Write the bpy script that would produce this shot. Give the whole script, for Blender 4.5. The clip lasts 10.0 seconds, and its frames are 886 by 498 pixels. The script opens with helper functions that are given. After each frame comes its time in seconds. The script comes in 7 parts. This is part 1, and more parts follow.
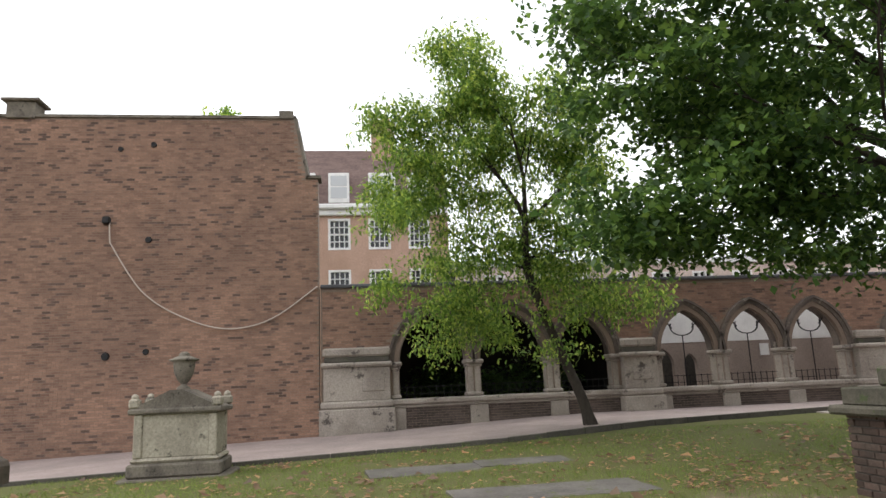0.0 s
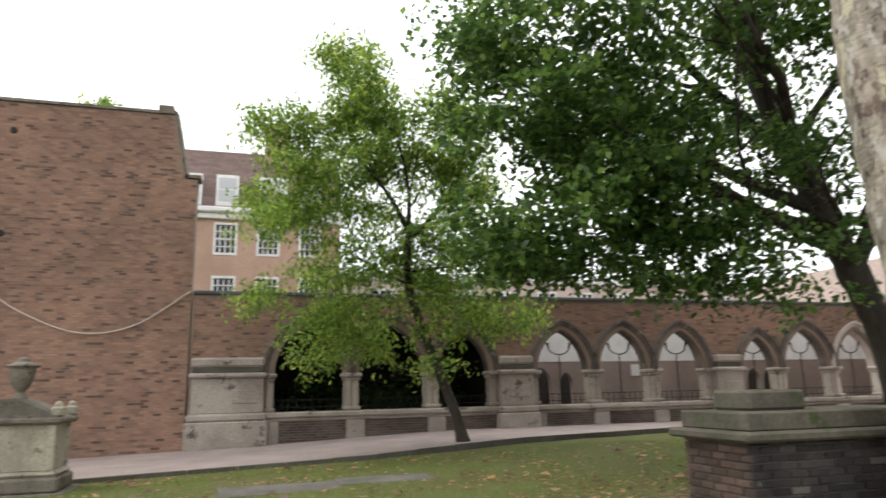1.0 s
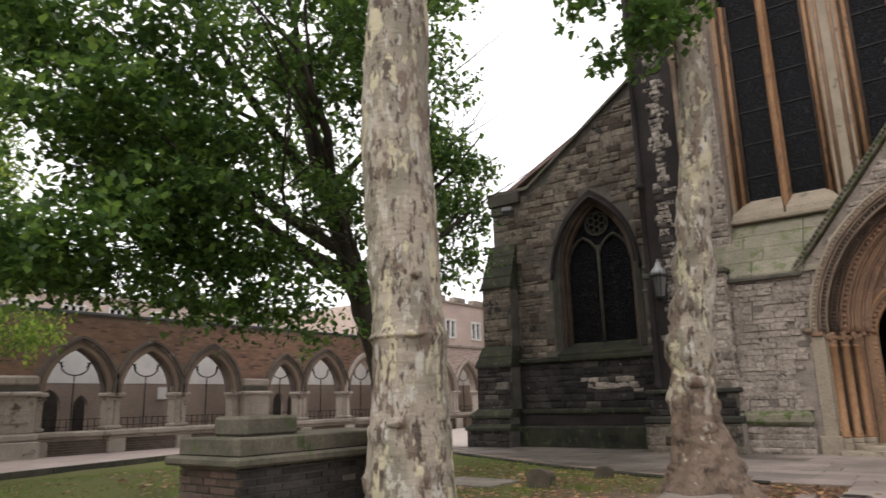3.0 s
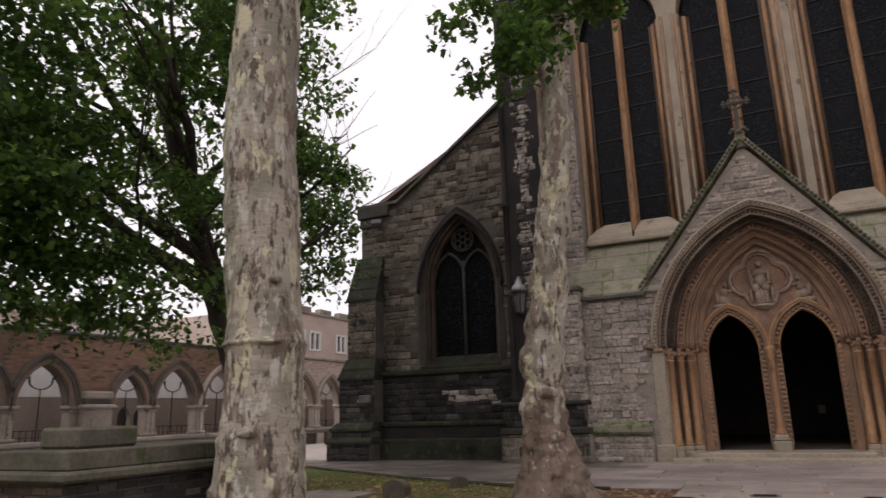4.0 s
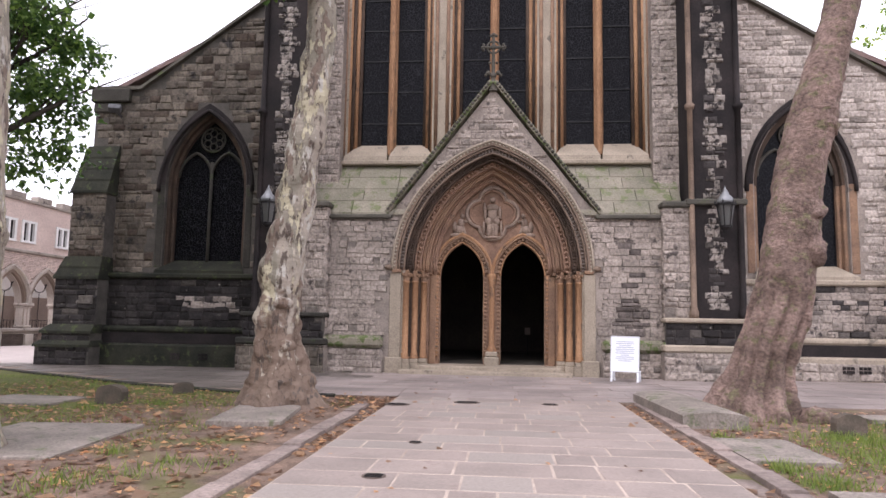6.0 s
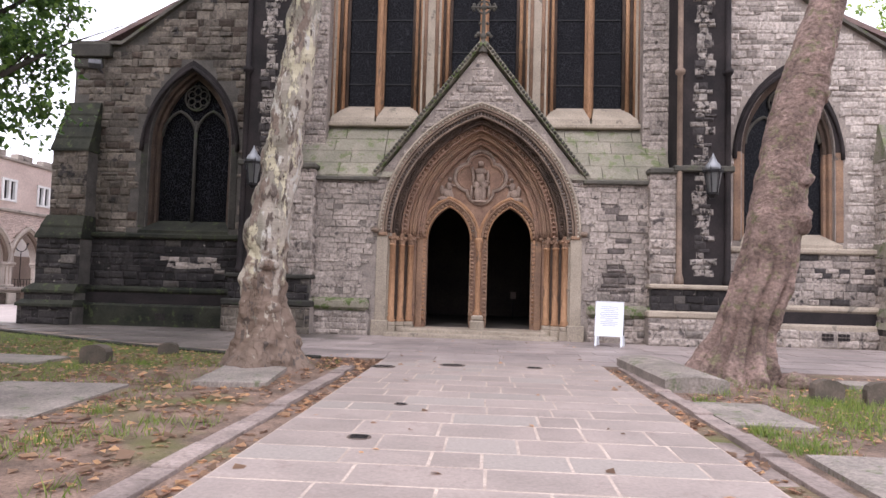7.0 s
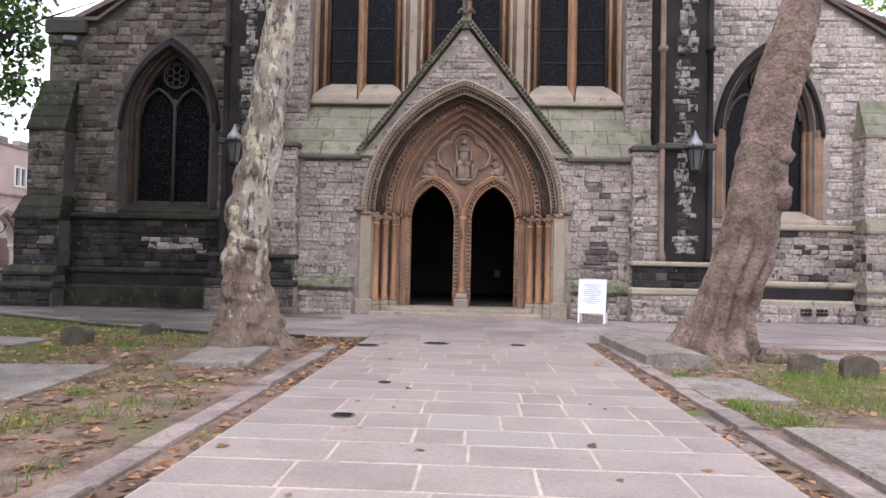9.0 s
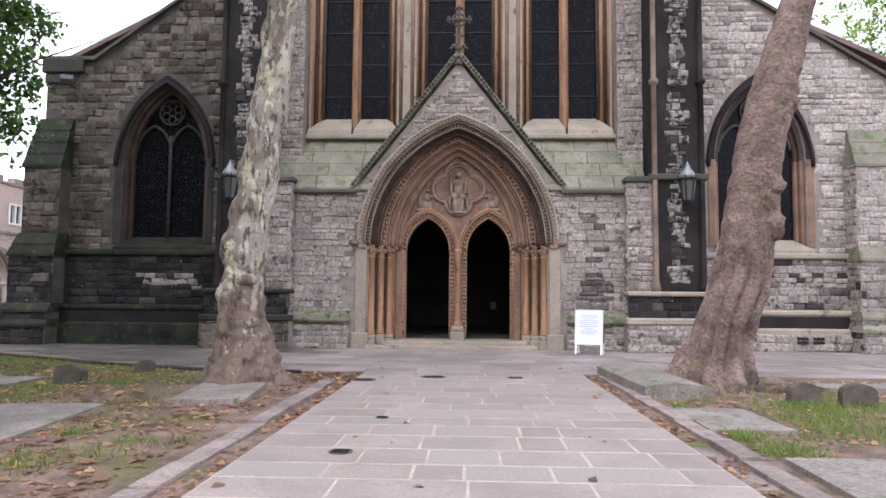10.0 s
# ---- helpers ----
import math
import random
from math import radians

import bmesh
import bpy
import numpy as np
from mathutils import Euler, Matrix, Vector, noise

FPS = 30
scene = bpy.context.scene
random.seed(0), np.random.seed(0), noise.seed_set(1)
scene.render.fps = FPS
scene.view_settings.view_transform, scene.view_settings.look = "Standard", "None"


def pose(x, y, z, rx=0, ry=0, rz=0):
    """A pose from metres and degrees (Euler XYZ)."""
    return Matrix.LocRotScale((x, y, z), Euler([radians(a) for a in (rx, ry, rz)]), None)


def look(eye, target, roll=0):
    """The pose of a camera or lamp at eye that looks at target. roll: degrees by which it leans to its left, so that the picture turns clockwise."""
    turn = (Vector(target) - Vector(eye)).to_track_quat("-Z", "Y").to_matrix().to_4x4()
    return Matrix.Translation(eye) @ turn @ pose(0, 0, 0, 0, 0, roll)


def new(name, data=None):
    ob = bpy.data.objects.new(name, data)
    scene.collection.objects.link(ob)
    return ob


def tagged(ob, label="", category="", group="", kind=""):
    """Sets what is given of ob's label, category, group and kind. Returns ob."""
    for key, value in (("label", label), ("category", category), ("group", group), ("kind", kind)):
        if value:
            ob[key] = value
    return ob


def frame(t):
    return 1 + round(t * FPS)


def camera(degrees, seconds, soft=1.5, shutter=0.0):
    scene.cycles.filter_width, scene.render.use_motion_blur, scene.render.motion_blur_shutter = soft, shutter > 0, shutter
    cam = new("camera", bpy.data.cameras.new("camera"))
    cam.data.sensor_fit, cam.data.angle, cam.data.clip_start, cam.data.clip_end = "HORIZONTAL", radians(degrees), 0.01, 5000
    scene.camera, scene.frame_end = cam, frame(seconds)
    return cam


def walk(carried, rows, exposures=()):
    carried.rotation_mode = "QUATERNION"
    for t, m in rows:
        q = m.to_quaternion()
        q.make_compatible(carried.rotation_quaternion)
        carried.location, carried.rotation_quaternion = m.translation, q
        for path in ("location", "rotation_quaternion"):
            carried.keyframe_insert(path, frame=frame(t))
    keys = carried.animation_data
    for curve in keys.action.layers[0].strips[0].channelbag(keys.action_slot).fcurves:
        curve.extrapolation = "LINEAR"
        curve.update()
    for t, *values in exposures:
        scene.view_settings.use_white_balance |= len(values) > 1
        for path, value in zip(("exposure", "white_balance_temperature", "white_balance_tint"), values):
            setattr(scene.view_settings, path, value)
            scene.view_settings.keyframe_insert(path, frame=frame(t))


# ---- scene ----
cam = camera(66.1, 10.0, shutter=0.3)
PATH = [
    (0, (-0.029, -1.378, 1.305), (-1.976, -1.123, 1.682), -2.4),
    (0.5, (-0.164, -1.188, 1.307), (-2.104, -0.88, 1.683), -3.0),
    (1, (-0.153, -0.912, 1.322), (-2.034, -0.367, 1.728), -1.2),
    (1.5, (-0.118, -0.78, 1.326), (-1.862, 0.105, 1.744), -1.2),
    (2, (-0.072, -0.692, 1.339), (-1.652, 0.462, 1.753), -1.9),
    (2.5, (-0.017, -0.653, 1.357), (-1.403, 0.73, 1.768), -1.0),
    (3, (0.035, -0.626, 1.359), (-1.138, 0.934, 1.797), -1.5),
    (3.2, (0.053, -0.601, 1.365), (-1.05, 1.01, 1.799), -2.2),
    (4.3, (0.179, -0.574, 1.259), (-0.555, 1.228, 1.722), -1.4),
    (4.5, (0.238, -0.572, 1.254), (-0.408, 1.269, 1.693), -1.4),
    (5, (0.261, -0.599, 1.277), (-0.147, 1.327, 1.63), -0.8),
    (5.5, (0.279, -0.647, 1.268), (0.029, 1.317, 1.549), 0.0),
    (7, (0.266, -0.59, 1.264), (0.124, 1.402, 1.379), 1.6),
    (7.5, (0.27, -0.585, 1.258), (0.135, 1.409, 1.322), 1.6),
    (8, (0.274, -0.597, 1.262), (0.141, 1.398, 1.282), 1.5),
    (8.5, (0.289, -0.582, 1.258), (0.166, 1.414, 1.292), 1.3),
    (9, (0.281, -0.579, 1.26), (0.186, 1.418, 1.314), 1.2),
    (9.5, (0.28, -0.592, 1.261), (0.192, 1.404, 1.352), 0.9),
    (10, (0.271, -0.591, 1.266), (0.189, 1.402, 1.415), 0.5),
]
walk(cam, [(t, look(eye, target, roll)) for t, eye, target, roll in PATH], exposures=[(0.0, 0.3, 6500, 10), (1.5, 0.48, 6650, 8), (2.0, 0.5, 6700, 8), (3.2, 0.1, 6800, 13), (4.5, -0.5, 6750, 21), (5.0, -0.45, 6700, 23), (5.5, 0.42, 6450, 22), (7.0, 0.77, 6150, 21), (8.5, 0.71, 6050, 20), (10.0, 0.7, 5850, 16)])

# ---- light: bright overcast sky, very soft sun ----
world = bpy.data.worlds.new("overcast")
scene.world = world
world.use_nodes = True
wn, wl = world.node_tree.nodes, world.node_tree.links
sky = wn.new("ShaderNodeTexSky")
sky.sky_type = 'NISHITA'
sky.sun_disc = False
sky.sun_elevation, sky.sun_rotation = radians(52), radians(215)
sky.dust_density, sky.air_density = 3.0, 1.2
grey = wn.new("ShaderNodeHueSaturation")
grey.inputs["Saturation"].default_value = 0.18
wl.new(sky.outputs[0], grey.inputs["Color"])
cloud = wn.new("ShaderNodeMix")
cloud.data_type = 'RGBA'
cloud.inputs[0].default_value = 0.8
cloud.inputs[7].default_value = (10.0, 10.2, 10.6, 1)
wl.new(grey.outputs[0], cloud.inputs[6])
wl.new(cloud.outputs[2], wn["Background"].inputs["Color"])
wn["Background"].inputs["Strength"].default_value = 0.15
sun = new("sun", bpy.data.lights.new("sun", 'SUN'))
sun.data.energy, sun.data.angle, sun.data.color = 0.9, radians(30), (1.0, 0.96, 0.9)
sun.matrix_world = look((-10, -22, 34), (0, 0, 0))


# ---- materials ----
def surf(name, a, b, scale=1.2, fine=25.0, rough=0.85, bump=0.25, vary=0.0, piece=0.0, metal=0.0, third=None, third_at=0.62, stretch=(1, 1, 1), bump_at=None, speck=0.3, odd=None, odd_share=0.15, odd_by="island", spec=0.2, deep=0.02):
    """Two colours mixed by broad noise, fine grain on top, optional per-piece change and a third colour in patches."""
    m = bpy.data.materials.new(name)
    m.use_nodes = True
    n, l = m.node_tree.nodes, m.node_tree.links
    p = n["Principled BSDF"]
    p.inputs["Roughness"].default_value, p.inputs["Metallic"].default_value = rough, metal
    p.inputs["Specular IOR Level"].default_value = spec
    g = n.new("ShaderNodeNewGeometry")
    mp = n.new("ShaderNodeMapping")
    mp.inputs["Scale"].default_value = stretch
    l.new(g.outputs["Position"], mp.inputs["Vector"])

    def noise_at(s, d=4, r=0.6):
        t = n.new("ShaderNodeTexNoise")
        t.inputs["Scale"].default_value, t.inputs["Detail"].default_value, t.inputs["Roughness"].default_value = s, d, r
        l.new(mp.outputs[0], t.inputs["Vector"])
        return t.outputs["Fac"]

    def ramp(fac, lo, hi):
        r = n.new("ShaderNodeMapRange")
        r.inputs["From Min"].default_value, r.inputs["From Max"].default_value = lo, hi
        l.new(fac, r.inputs["Value"])
        return r.outputs[0]

    def mix(fac, c1, c2, kind='MIX'):
        x = n.new("ShaderNodeMix")
        x.data_type, x.blend_type = 'RGBA', kind
        for sock, v in ((x.inputs[0], fac), (x.inputs[6], c1), (x.inputs[7], c2)):
            if isinstance(v, (int, float)):
                sock.default_value = v
            elif isinstance(v, tuple):
                sock.default_value = (*v, 1)
            else:
                l.new(v, sock)
        return x.outputs[2]

    col = mix(ramp(noise_at(scale), 0.36, 0.64), a, b)
    if third:
        col = mix(ramp(noise_at(scale * 2.3, 6, 0.7), third_at, third_at + 0.06), col, third)
    if odd:
        w = n.new("ShaderNodeTexWhiteNoise")
        w.noise_dimensions = '1D'
        if odd_by == "island":
            l.new(g.outputs["Random Per Island"], w.inputs["W"])
        else:
            l.new(n.new("ShaderNodeObjectInfo").outputs["Random"], w.inputs["W"])
        col = mix(ramp(w.outputs["Value"], 1 - odd_share, 1.0 - odd_share * 0.6), col, odd)
    grain = noise_at(fine, 5, 0.7)
    lum = n.new("ShaderNodeMapRange")
    lum.inputs["From Min"].default_value, lum.inputs["From Max"].default_value = 0.3, 0.7
    lum.inputs["To Min"].default_value, lum.inputs["To Max"].default_value = 1 - speck, 1 + speck
    l.new(grain, lum.inputs["Value"])
    value = lum.outputs[0]
    for amount, node, out in ((vary, "g", "Random Per Island"), (piece, "o", "Random")):
        if amount:
            src = g if node == "g" else n.new("ShaderNodeObjectInfo")
            r = n.new("ShaderNodeMapRange")
            r.inputs["To Min"].default_value, r.inputs["To Max"].default_value = 1 - amount, 1 + amount
            l.new(src.outputs[out], r.inputs["Value"])
            k = n.new("ShaderNodeMath")
            k.operation = 'MULTIPLY'
            l.new(value, k.inputs[0]), l.new(r.outputs[0], k.inputs[1])
            value = k.outputs[0]
    sc = n.new("ShaderNodeVectorMath")
    sc.operation = 'SCALE'
    l.new(col, sc.inputs[0]), l.new(value, sc.inputs["Scale"])
    l.new(sc.outputs[0], p.inputs["Base Color"])
    if bump:
        bn = n.new("ShaderNodeBump")
        bn.inputs["Strength"].default_value, bn.inputs["Distance"].default_value = bump, deep
        l.new(noise_at(bump_at or fine * 0.6, 6, 0.7), bn.inputs["Height"])
        l.new(bn.outputs[0], p.inputs["Normal"])
    return m


def plain(name, col, rough=0.6, metal=0.0, trans=0.0, emit=0.0):
    m = bpy.data.materials.new(name)
    m.use_nodes = True
    p = m.node_tree.nodes["Principled BSDF"]
    p.inputs["Base Color"].default_value = (*col, 1)
    p.inputs["Roughness"].default_value, p.inputs["Metallic"].default_value = rough, metal
    p.inputs["Transmission Weight"].default_value = trans
    return m


def leaf_mat(name, a, b, c):
    """Thin leaves: colour changes leaf by leaf, some light passes through."""
    m = bpy.data.materials.new(name)
    m.use_nodes = True
    n, l = m.node_tree.nodes, m.node_tree.links
    p = n["Principled BSDF"]
    p.inputs["Roughness"].default_value = 0.5
    g = n.new("ShaderNodeNewGeometry")
    r = n.new("ShaderNodeValToRGB")
    r.color_ramp.elements[0].color, r.color_ramp.elements[1].color = (*a, 1), (*c, 1)
    e = r.color_ramp.elements.new(0.6)
    e.color = (*b, 1)
    l.new(g.outputs["Random Per Island"], r.inputs[0])
    l.new(r.outputs[0], p.inputs["Base Color"])
    t = n.new("ShaderNodeBsdfTranslucent")
    br = n.new("ShaderNodeHueSaturation")
    br.inputs["Value"].default_value, br.inputs["Hue"].default_value = 1.6, 0.48
    l.new(r.outputs[0], br.inputs["Color"]), l.new(br.outputs[0], t.inputs["Color"])
    x = n.new("ShaderNodeMixShader")
    x.inputs[0].default_value = 0.48
    l.new(p.outputs[0], x.inputs[1]), l.new(t.outputs[0], x.inputs[2])
    l.new(x.outputs[0], n["Material Output"].inputs["Surface"])
    return m


M = dict(
    mortar=surf("lime_mortar", (0.30, 0.255, 0.218), (0.20, 0.17, 0.147), 1.6, 20, third=(0.10, 0.088, 0.08), third_at=0.59),
    mortar_dark=surf("grimy_mortar", (0.10, 0.09, 0.078), (0.06, 0.054, 0.047), 2, 30),
    rag=surf("ragstone", (0.335, 0.285, 0.246), (0.235, 0.2, 0.173), 1.3, 14, vary=0.13, bump=1.0, deep=0.035, third=(0.075, 0.064, 0.058), third_at=0.575, odd=(0.16, 0.138, 0.12), odd_share=0.12, speck=0.55),
    patch=surf("patchy_sooty_block", (0.28, 0.245, 0.215), (0.18, 0.16, 0.14), 3.4, 14, vary=0.25, bump=0.7, third=(0.03, 0.026, 0.025), third_at=0.5, odd=(0.04, 0.035, 0.033), odd_share=0.3, speck=0.45),
    rag_piece=surf("ragstone_block", (0.335, 0.285, 0.246), (0.235, 0.2, 0.173), 1.3, 14, piece=0.13, bump=1.0, deep=0.035, third=(0.075, 0.064, 0.058), third_at=0.575, odd=(0.16, 0.138, 0.12), odd_share=0.12, odd_by="object", speck=0.55),
    soot=surf("sooty_ragstone", (0.017, 0.015, 0.015), (0.036, 0.032, 0.03), 2.6, 18, vary=0.4, bump=0.6, third=(0.22, 0.195, 0.17), third_at=0.63, odd=(0.085, 0.075, 0.066), odd_share=0.1, speck=0.4),
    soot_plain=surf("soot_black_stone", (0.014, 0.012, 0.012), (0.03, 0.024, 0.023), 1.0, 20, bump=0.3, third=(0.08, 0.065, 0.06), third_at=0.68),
    # dark brown carved stone; also paints shade into grooves, recesses and jambs
    tan_deep=surf("dark_shaded_sandstone", (0.085, 0.058, 0.042), (0.05, 0.036, 0.028), 2.5, 30, bump=0.4),
    ash=surf("pale_ashlar", (0.345, 0.29, 0.225), (0.25, 0.21, 0.162), 0.9, 30, bump=0.25, third=(0.14, 0.122, 0.098), third_at=0.6),
    mixed=surf("pale_stone_with_soot", (0.315, 0.268, 0.232), (0.2, 0.172, 0.15), 1.6, 14, vary=0.2, bump=0.9, deep=0.03, third=(0.04, 0.035, 0.034), third_at=0.585, odd=(0.045, 0.04, 0.038), odd_share=0.2, speck=0.5),
    relief=surf("pale_relief_stone", (0.31, 0.235, 0.185), (0.2, 0.15, 0.118), 4, 30, bump=0.5),
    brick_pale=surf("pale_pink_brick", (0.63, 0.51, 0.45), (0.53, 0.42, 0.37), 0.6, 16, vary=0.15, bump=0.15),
    tombg=surf("grey_tomb_stone", (0.20, 0.175, 0.14), (0.115, 0.10, 0.082), 2.0, 25, bump=0.4, third=(0.06, 0.054, 0.046), third_at=0.58),
    slab_dark=surf("sunken_ledger_stone", (0.16, 0.145, 0.13), (0.10, 0.092, 0.082), 1.8, 25, bump=0.3, third=(0.10, 0.11, 0.05), third_at=0.58),
    moss=surf("mossy_ashlar", (0.235, 0.21, 0.165), (0.16, 0.152, 0.112), 1.2, 25, bump=0.3, third=(0.125, 0.138, 0.07), third_at=0.53, piece=0.1),
    dress=surf("dark_dressed_stone", (0.105, 0.095, 0.078), (0.06, 0.056, 0.046), 1.0, 25, bump=0.4, third=(0.075, 0.092, 0.04), third_at=0.6),
    tan=surf("orange_sandstone", (0.365, 0.21, 0.115), (0.25, 0.138, 0.076), 1.8, 30, bump=0.2, third=(0.15, 0.098, 0.066), third_at=0.585, stretch=(1, 1, 0.3)),
    tan_dark=surf("weathered_sandstone", (0.265, 0.165, 0.105), (0.175, 0.112, 0.078), 1.6, 30, bump=0.25, third=(0.09, 0.075, 0.06), third_at=0.6),
    carve=surf("carved_sandstone", (0.285, 0.178, 0.122), (0.185, 0.116, 0.083), 2.0, 30, bump=0.35, third=(0.11, 0.08, 0.062), third_at=0.6),
    arch_grey=surf("grey_arch_stone", (0.235, 0.17, 0.125), (0.135, 0.1, 0.077), 1.6, 30, bump=0.25),
    brick=surf("stock_brick", (0.30, 0.182, 0.13), (0.215, 0.133, 0.098), 0.35, 30, vary=0.2, bump=0.3, odd=(0.125, 0.085, 0.068), odd_share=0.12),
    brick_soot=surf("sooty_brick", (0.13, 0.1, 0.085), (0.075, 0.06, 0.052), 0.7, 25, vary=0.25, bump=0.3),
    brick_pink=surf("red_brick", (0.50, 0.335, 0.255), (0.42, 0.275, 0.205), 0.5, 14, bump=0.15),
    brick_mortar=surf("brick_mortar", (0.25, 0.19, 0.15), (0.19, 0.145, 0.115), 0.5, 30),
    arc=surf("arcade_stone", (0.37, 0.325, 0.28), (0.25, 0.215, 0.185), 0.8, 25, bump=0.25, third=(0.095, 0.082, 0.073), third_at=0.58),
    arch_dark=surf("grimy_arcade_stone", (0.165, 0.135, 0.115), (0.09, 0.075, 0.066), 1.2, 25, bump=0.3, third=(0.24, 0.205, 0.175), third_at=0.6),
    tombs=surf("tomb_stone", (0.40, 0.36, 0.285), (0.27, 0.24, 0.19), 1.6, 25, bump=0.3, third=(0.12, 0.11, 0.09), third_at=0.58),
    tombm=surf("mossy_tomb_stone", (0.125, 0.11, 0.085), (0.07, 0.065, 0.05), 2.0, 25, bump=0.4, third=(0.065, 0.08, 0.035), third_at=0.56),
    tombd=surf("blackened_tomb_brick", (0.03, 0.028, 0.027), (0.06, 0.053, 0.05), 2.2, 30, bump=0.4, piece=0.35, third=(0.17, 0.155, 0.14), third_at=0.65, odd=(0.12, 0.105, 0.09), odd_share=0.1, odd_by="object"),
    plaster=surf("cloister_plaster", (0.36, 0.29, 0.25), (0.28, 0.225, 0.195), 0.6, 20, bump=0.1),
    white=surf("white_paint", (0.80, 0.79, 0.77), (0.70, 0.69, 0.67), 2, 20, rough=0.5, bump=0.05, speck=0.06),
    slate=surf("roof_tile", (0.2, 0.14, 0.125), (0.145, 0.102, 0.092), 1.0, 6, bump=0.3, stretch=(1, 1, 4)),
    lead=surf("lead_sheet", (0.10, 0.10, 0.105), (0.065, 0.065, 0.07), 1.2, 20, rough=0.6, bump=0.1),
    iron=surf("black_iron", (0.012, 0.012, 0.013), (0.025, 0.024, 0.024), 4, 40, rough=0.45, bump=0.1),
    flag_dark=surf("worn_flag", (0.315, 0.262, 0.24), (0.215, 0.182, 0.168), 0.9, 30, rough=0.55, bump=0.15, piece=0.14, speck=0.18),
    # damp moss tone; its darkness also stands in for shade under the trees
    flag_moss_shade=surf("damp_mossy_shaded_flag", (0.2, 0.17, 0.15), (0.12, 0.104, 0.092), 0.8, 30, rough=0.4, bump=0.2, piece=0.25, speck=0.2, third=(0.07, 0.075, 0.04), third_at=0.58),
    flag_piece=surf("york_flag_piece", (0.306, 0.25, 0.222), (0.246, 0.205, 0.182), 1.4, 30, rough=0.6, bump=0.15, piece=0.09, third=(0.235, 0.185, 0.165), third_at=0.6, speck=0.18, odd=(0.275, 0.238, 0.212), odd_share=0.2, odd_by="object", spec=0.35),
    yard_stone=surf("pale_yard_paving", (0.52, 0.45, 0.42), (0.42, 0.36, 0.335), 0.9, 14, rough=0.7, bump=0.1, speck=0.2),
    flag_pale=surf("pink_paving", (0.36, 0.29, 0.27), (0.28, 0.23, 0.215), 0.9, 14, rough=0.75, bump=0.1, speck=0.2),
    joint=surf("pale_pointing", (0.48, 0.395, 0.33), (0.35, 0.285, 0.24), 2.2, 40, third=(0.30, 0.25, 0.22), third_at=0.6),
    kerb=surf("kerb_stone", (0.29, 0.232, 0.205), (0.185, 0.148, 0.13), 2.4, 24, piece=0.15, bump=0.4, third=(0.15, 0.12, 0.105), third_at=0.6),
    slab=surf("ledger_stone", (0.265, 0.226, 0.196), (0.178, 0.155, 0.132), 1.8, 30, bump=0.3, third=(0.13, 0.135, 0.085), third_at=0.56, speck=0.4),
    grave=surf("gravestone_dark", (0.12, 0.095, 0.075), (0.07, 0.06, 0.047), 4, 40, bump=0.3),
    # next three, mostly left aisle: soot and moss, darkened further for tree shade
    rag_dim=surf("grimy_shaded_ragstone", (0.155, 0.13, 0.104), (0.08, 0.068, 0.055), 0.8, 12, vary=0.32, bump=0.8, third=(0.032, 0.029, 0.027), third_at=0.57, odd=(0.052, 0.039, 0.03), odd_share=0.22, speck=0.45),
    dress_dark=surf("grimy_dressed_stone", (0.055, 0.05, 0.042), (0.03, 0.029, 0.024), 1.0, 25, bump=0.4, third=(0.045, 0.055, 0.028), third_at=0.58),
    dress_moss=surf("mossy_shaded_stone", (0.036, 0.037, 0.025), (0.016, 0.017, 0.013), 1.6, 25, bump=0.5, third=(0.055, 0.066, 0.028), third_at=0.57),
    gutter=surf("dirty_gutter_stone", (0.25, 0.20, 0.175), (0.15, 0.12, 0.103), 2.4, 24, piece=0.2, bump=0.4),
    glass=plain("dark_glass", (0.012, 0.013, 0.016), 0.12, 0.0, 0.0),
    lamp_glass=plain("lantern_glass", (0.12, 0.12, 0.115), 0.3, 0.0, 0.3),
    pale_glass=plain("curtained_glass", (0.5, 0.51, 0.52), 0.15),
    dark=surf("shaded_interior", (0.07, 0.06, 0.05), (0.045, 0.04, 0.035), 1, 10, bump=0),
    cable=plain("pale_cable", (0.45, 0.38, 0.32), 0.6),
    board=plain("sign_board", (0.78, 0.80, 0.84), 0.35),
    ink=plain("grey_print", (0.45, 0.47, 0.52), 0.6),
)


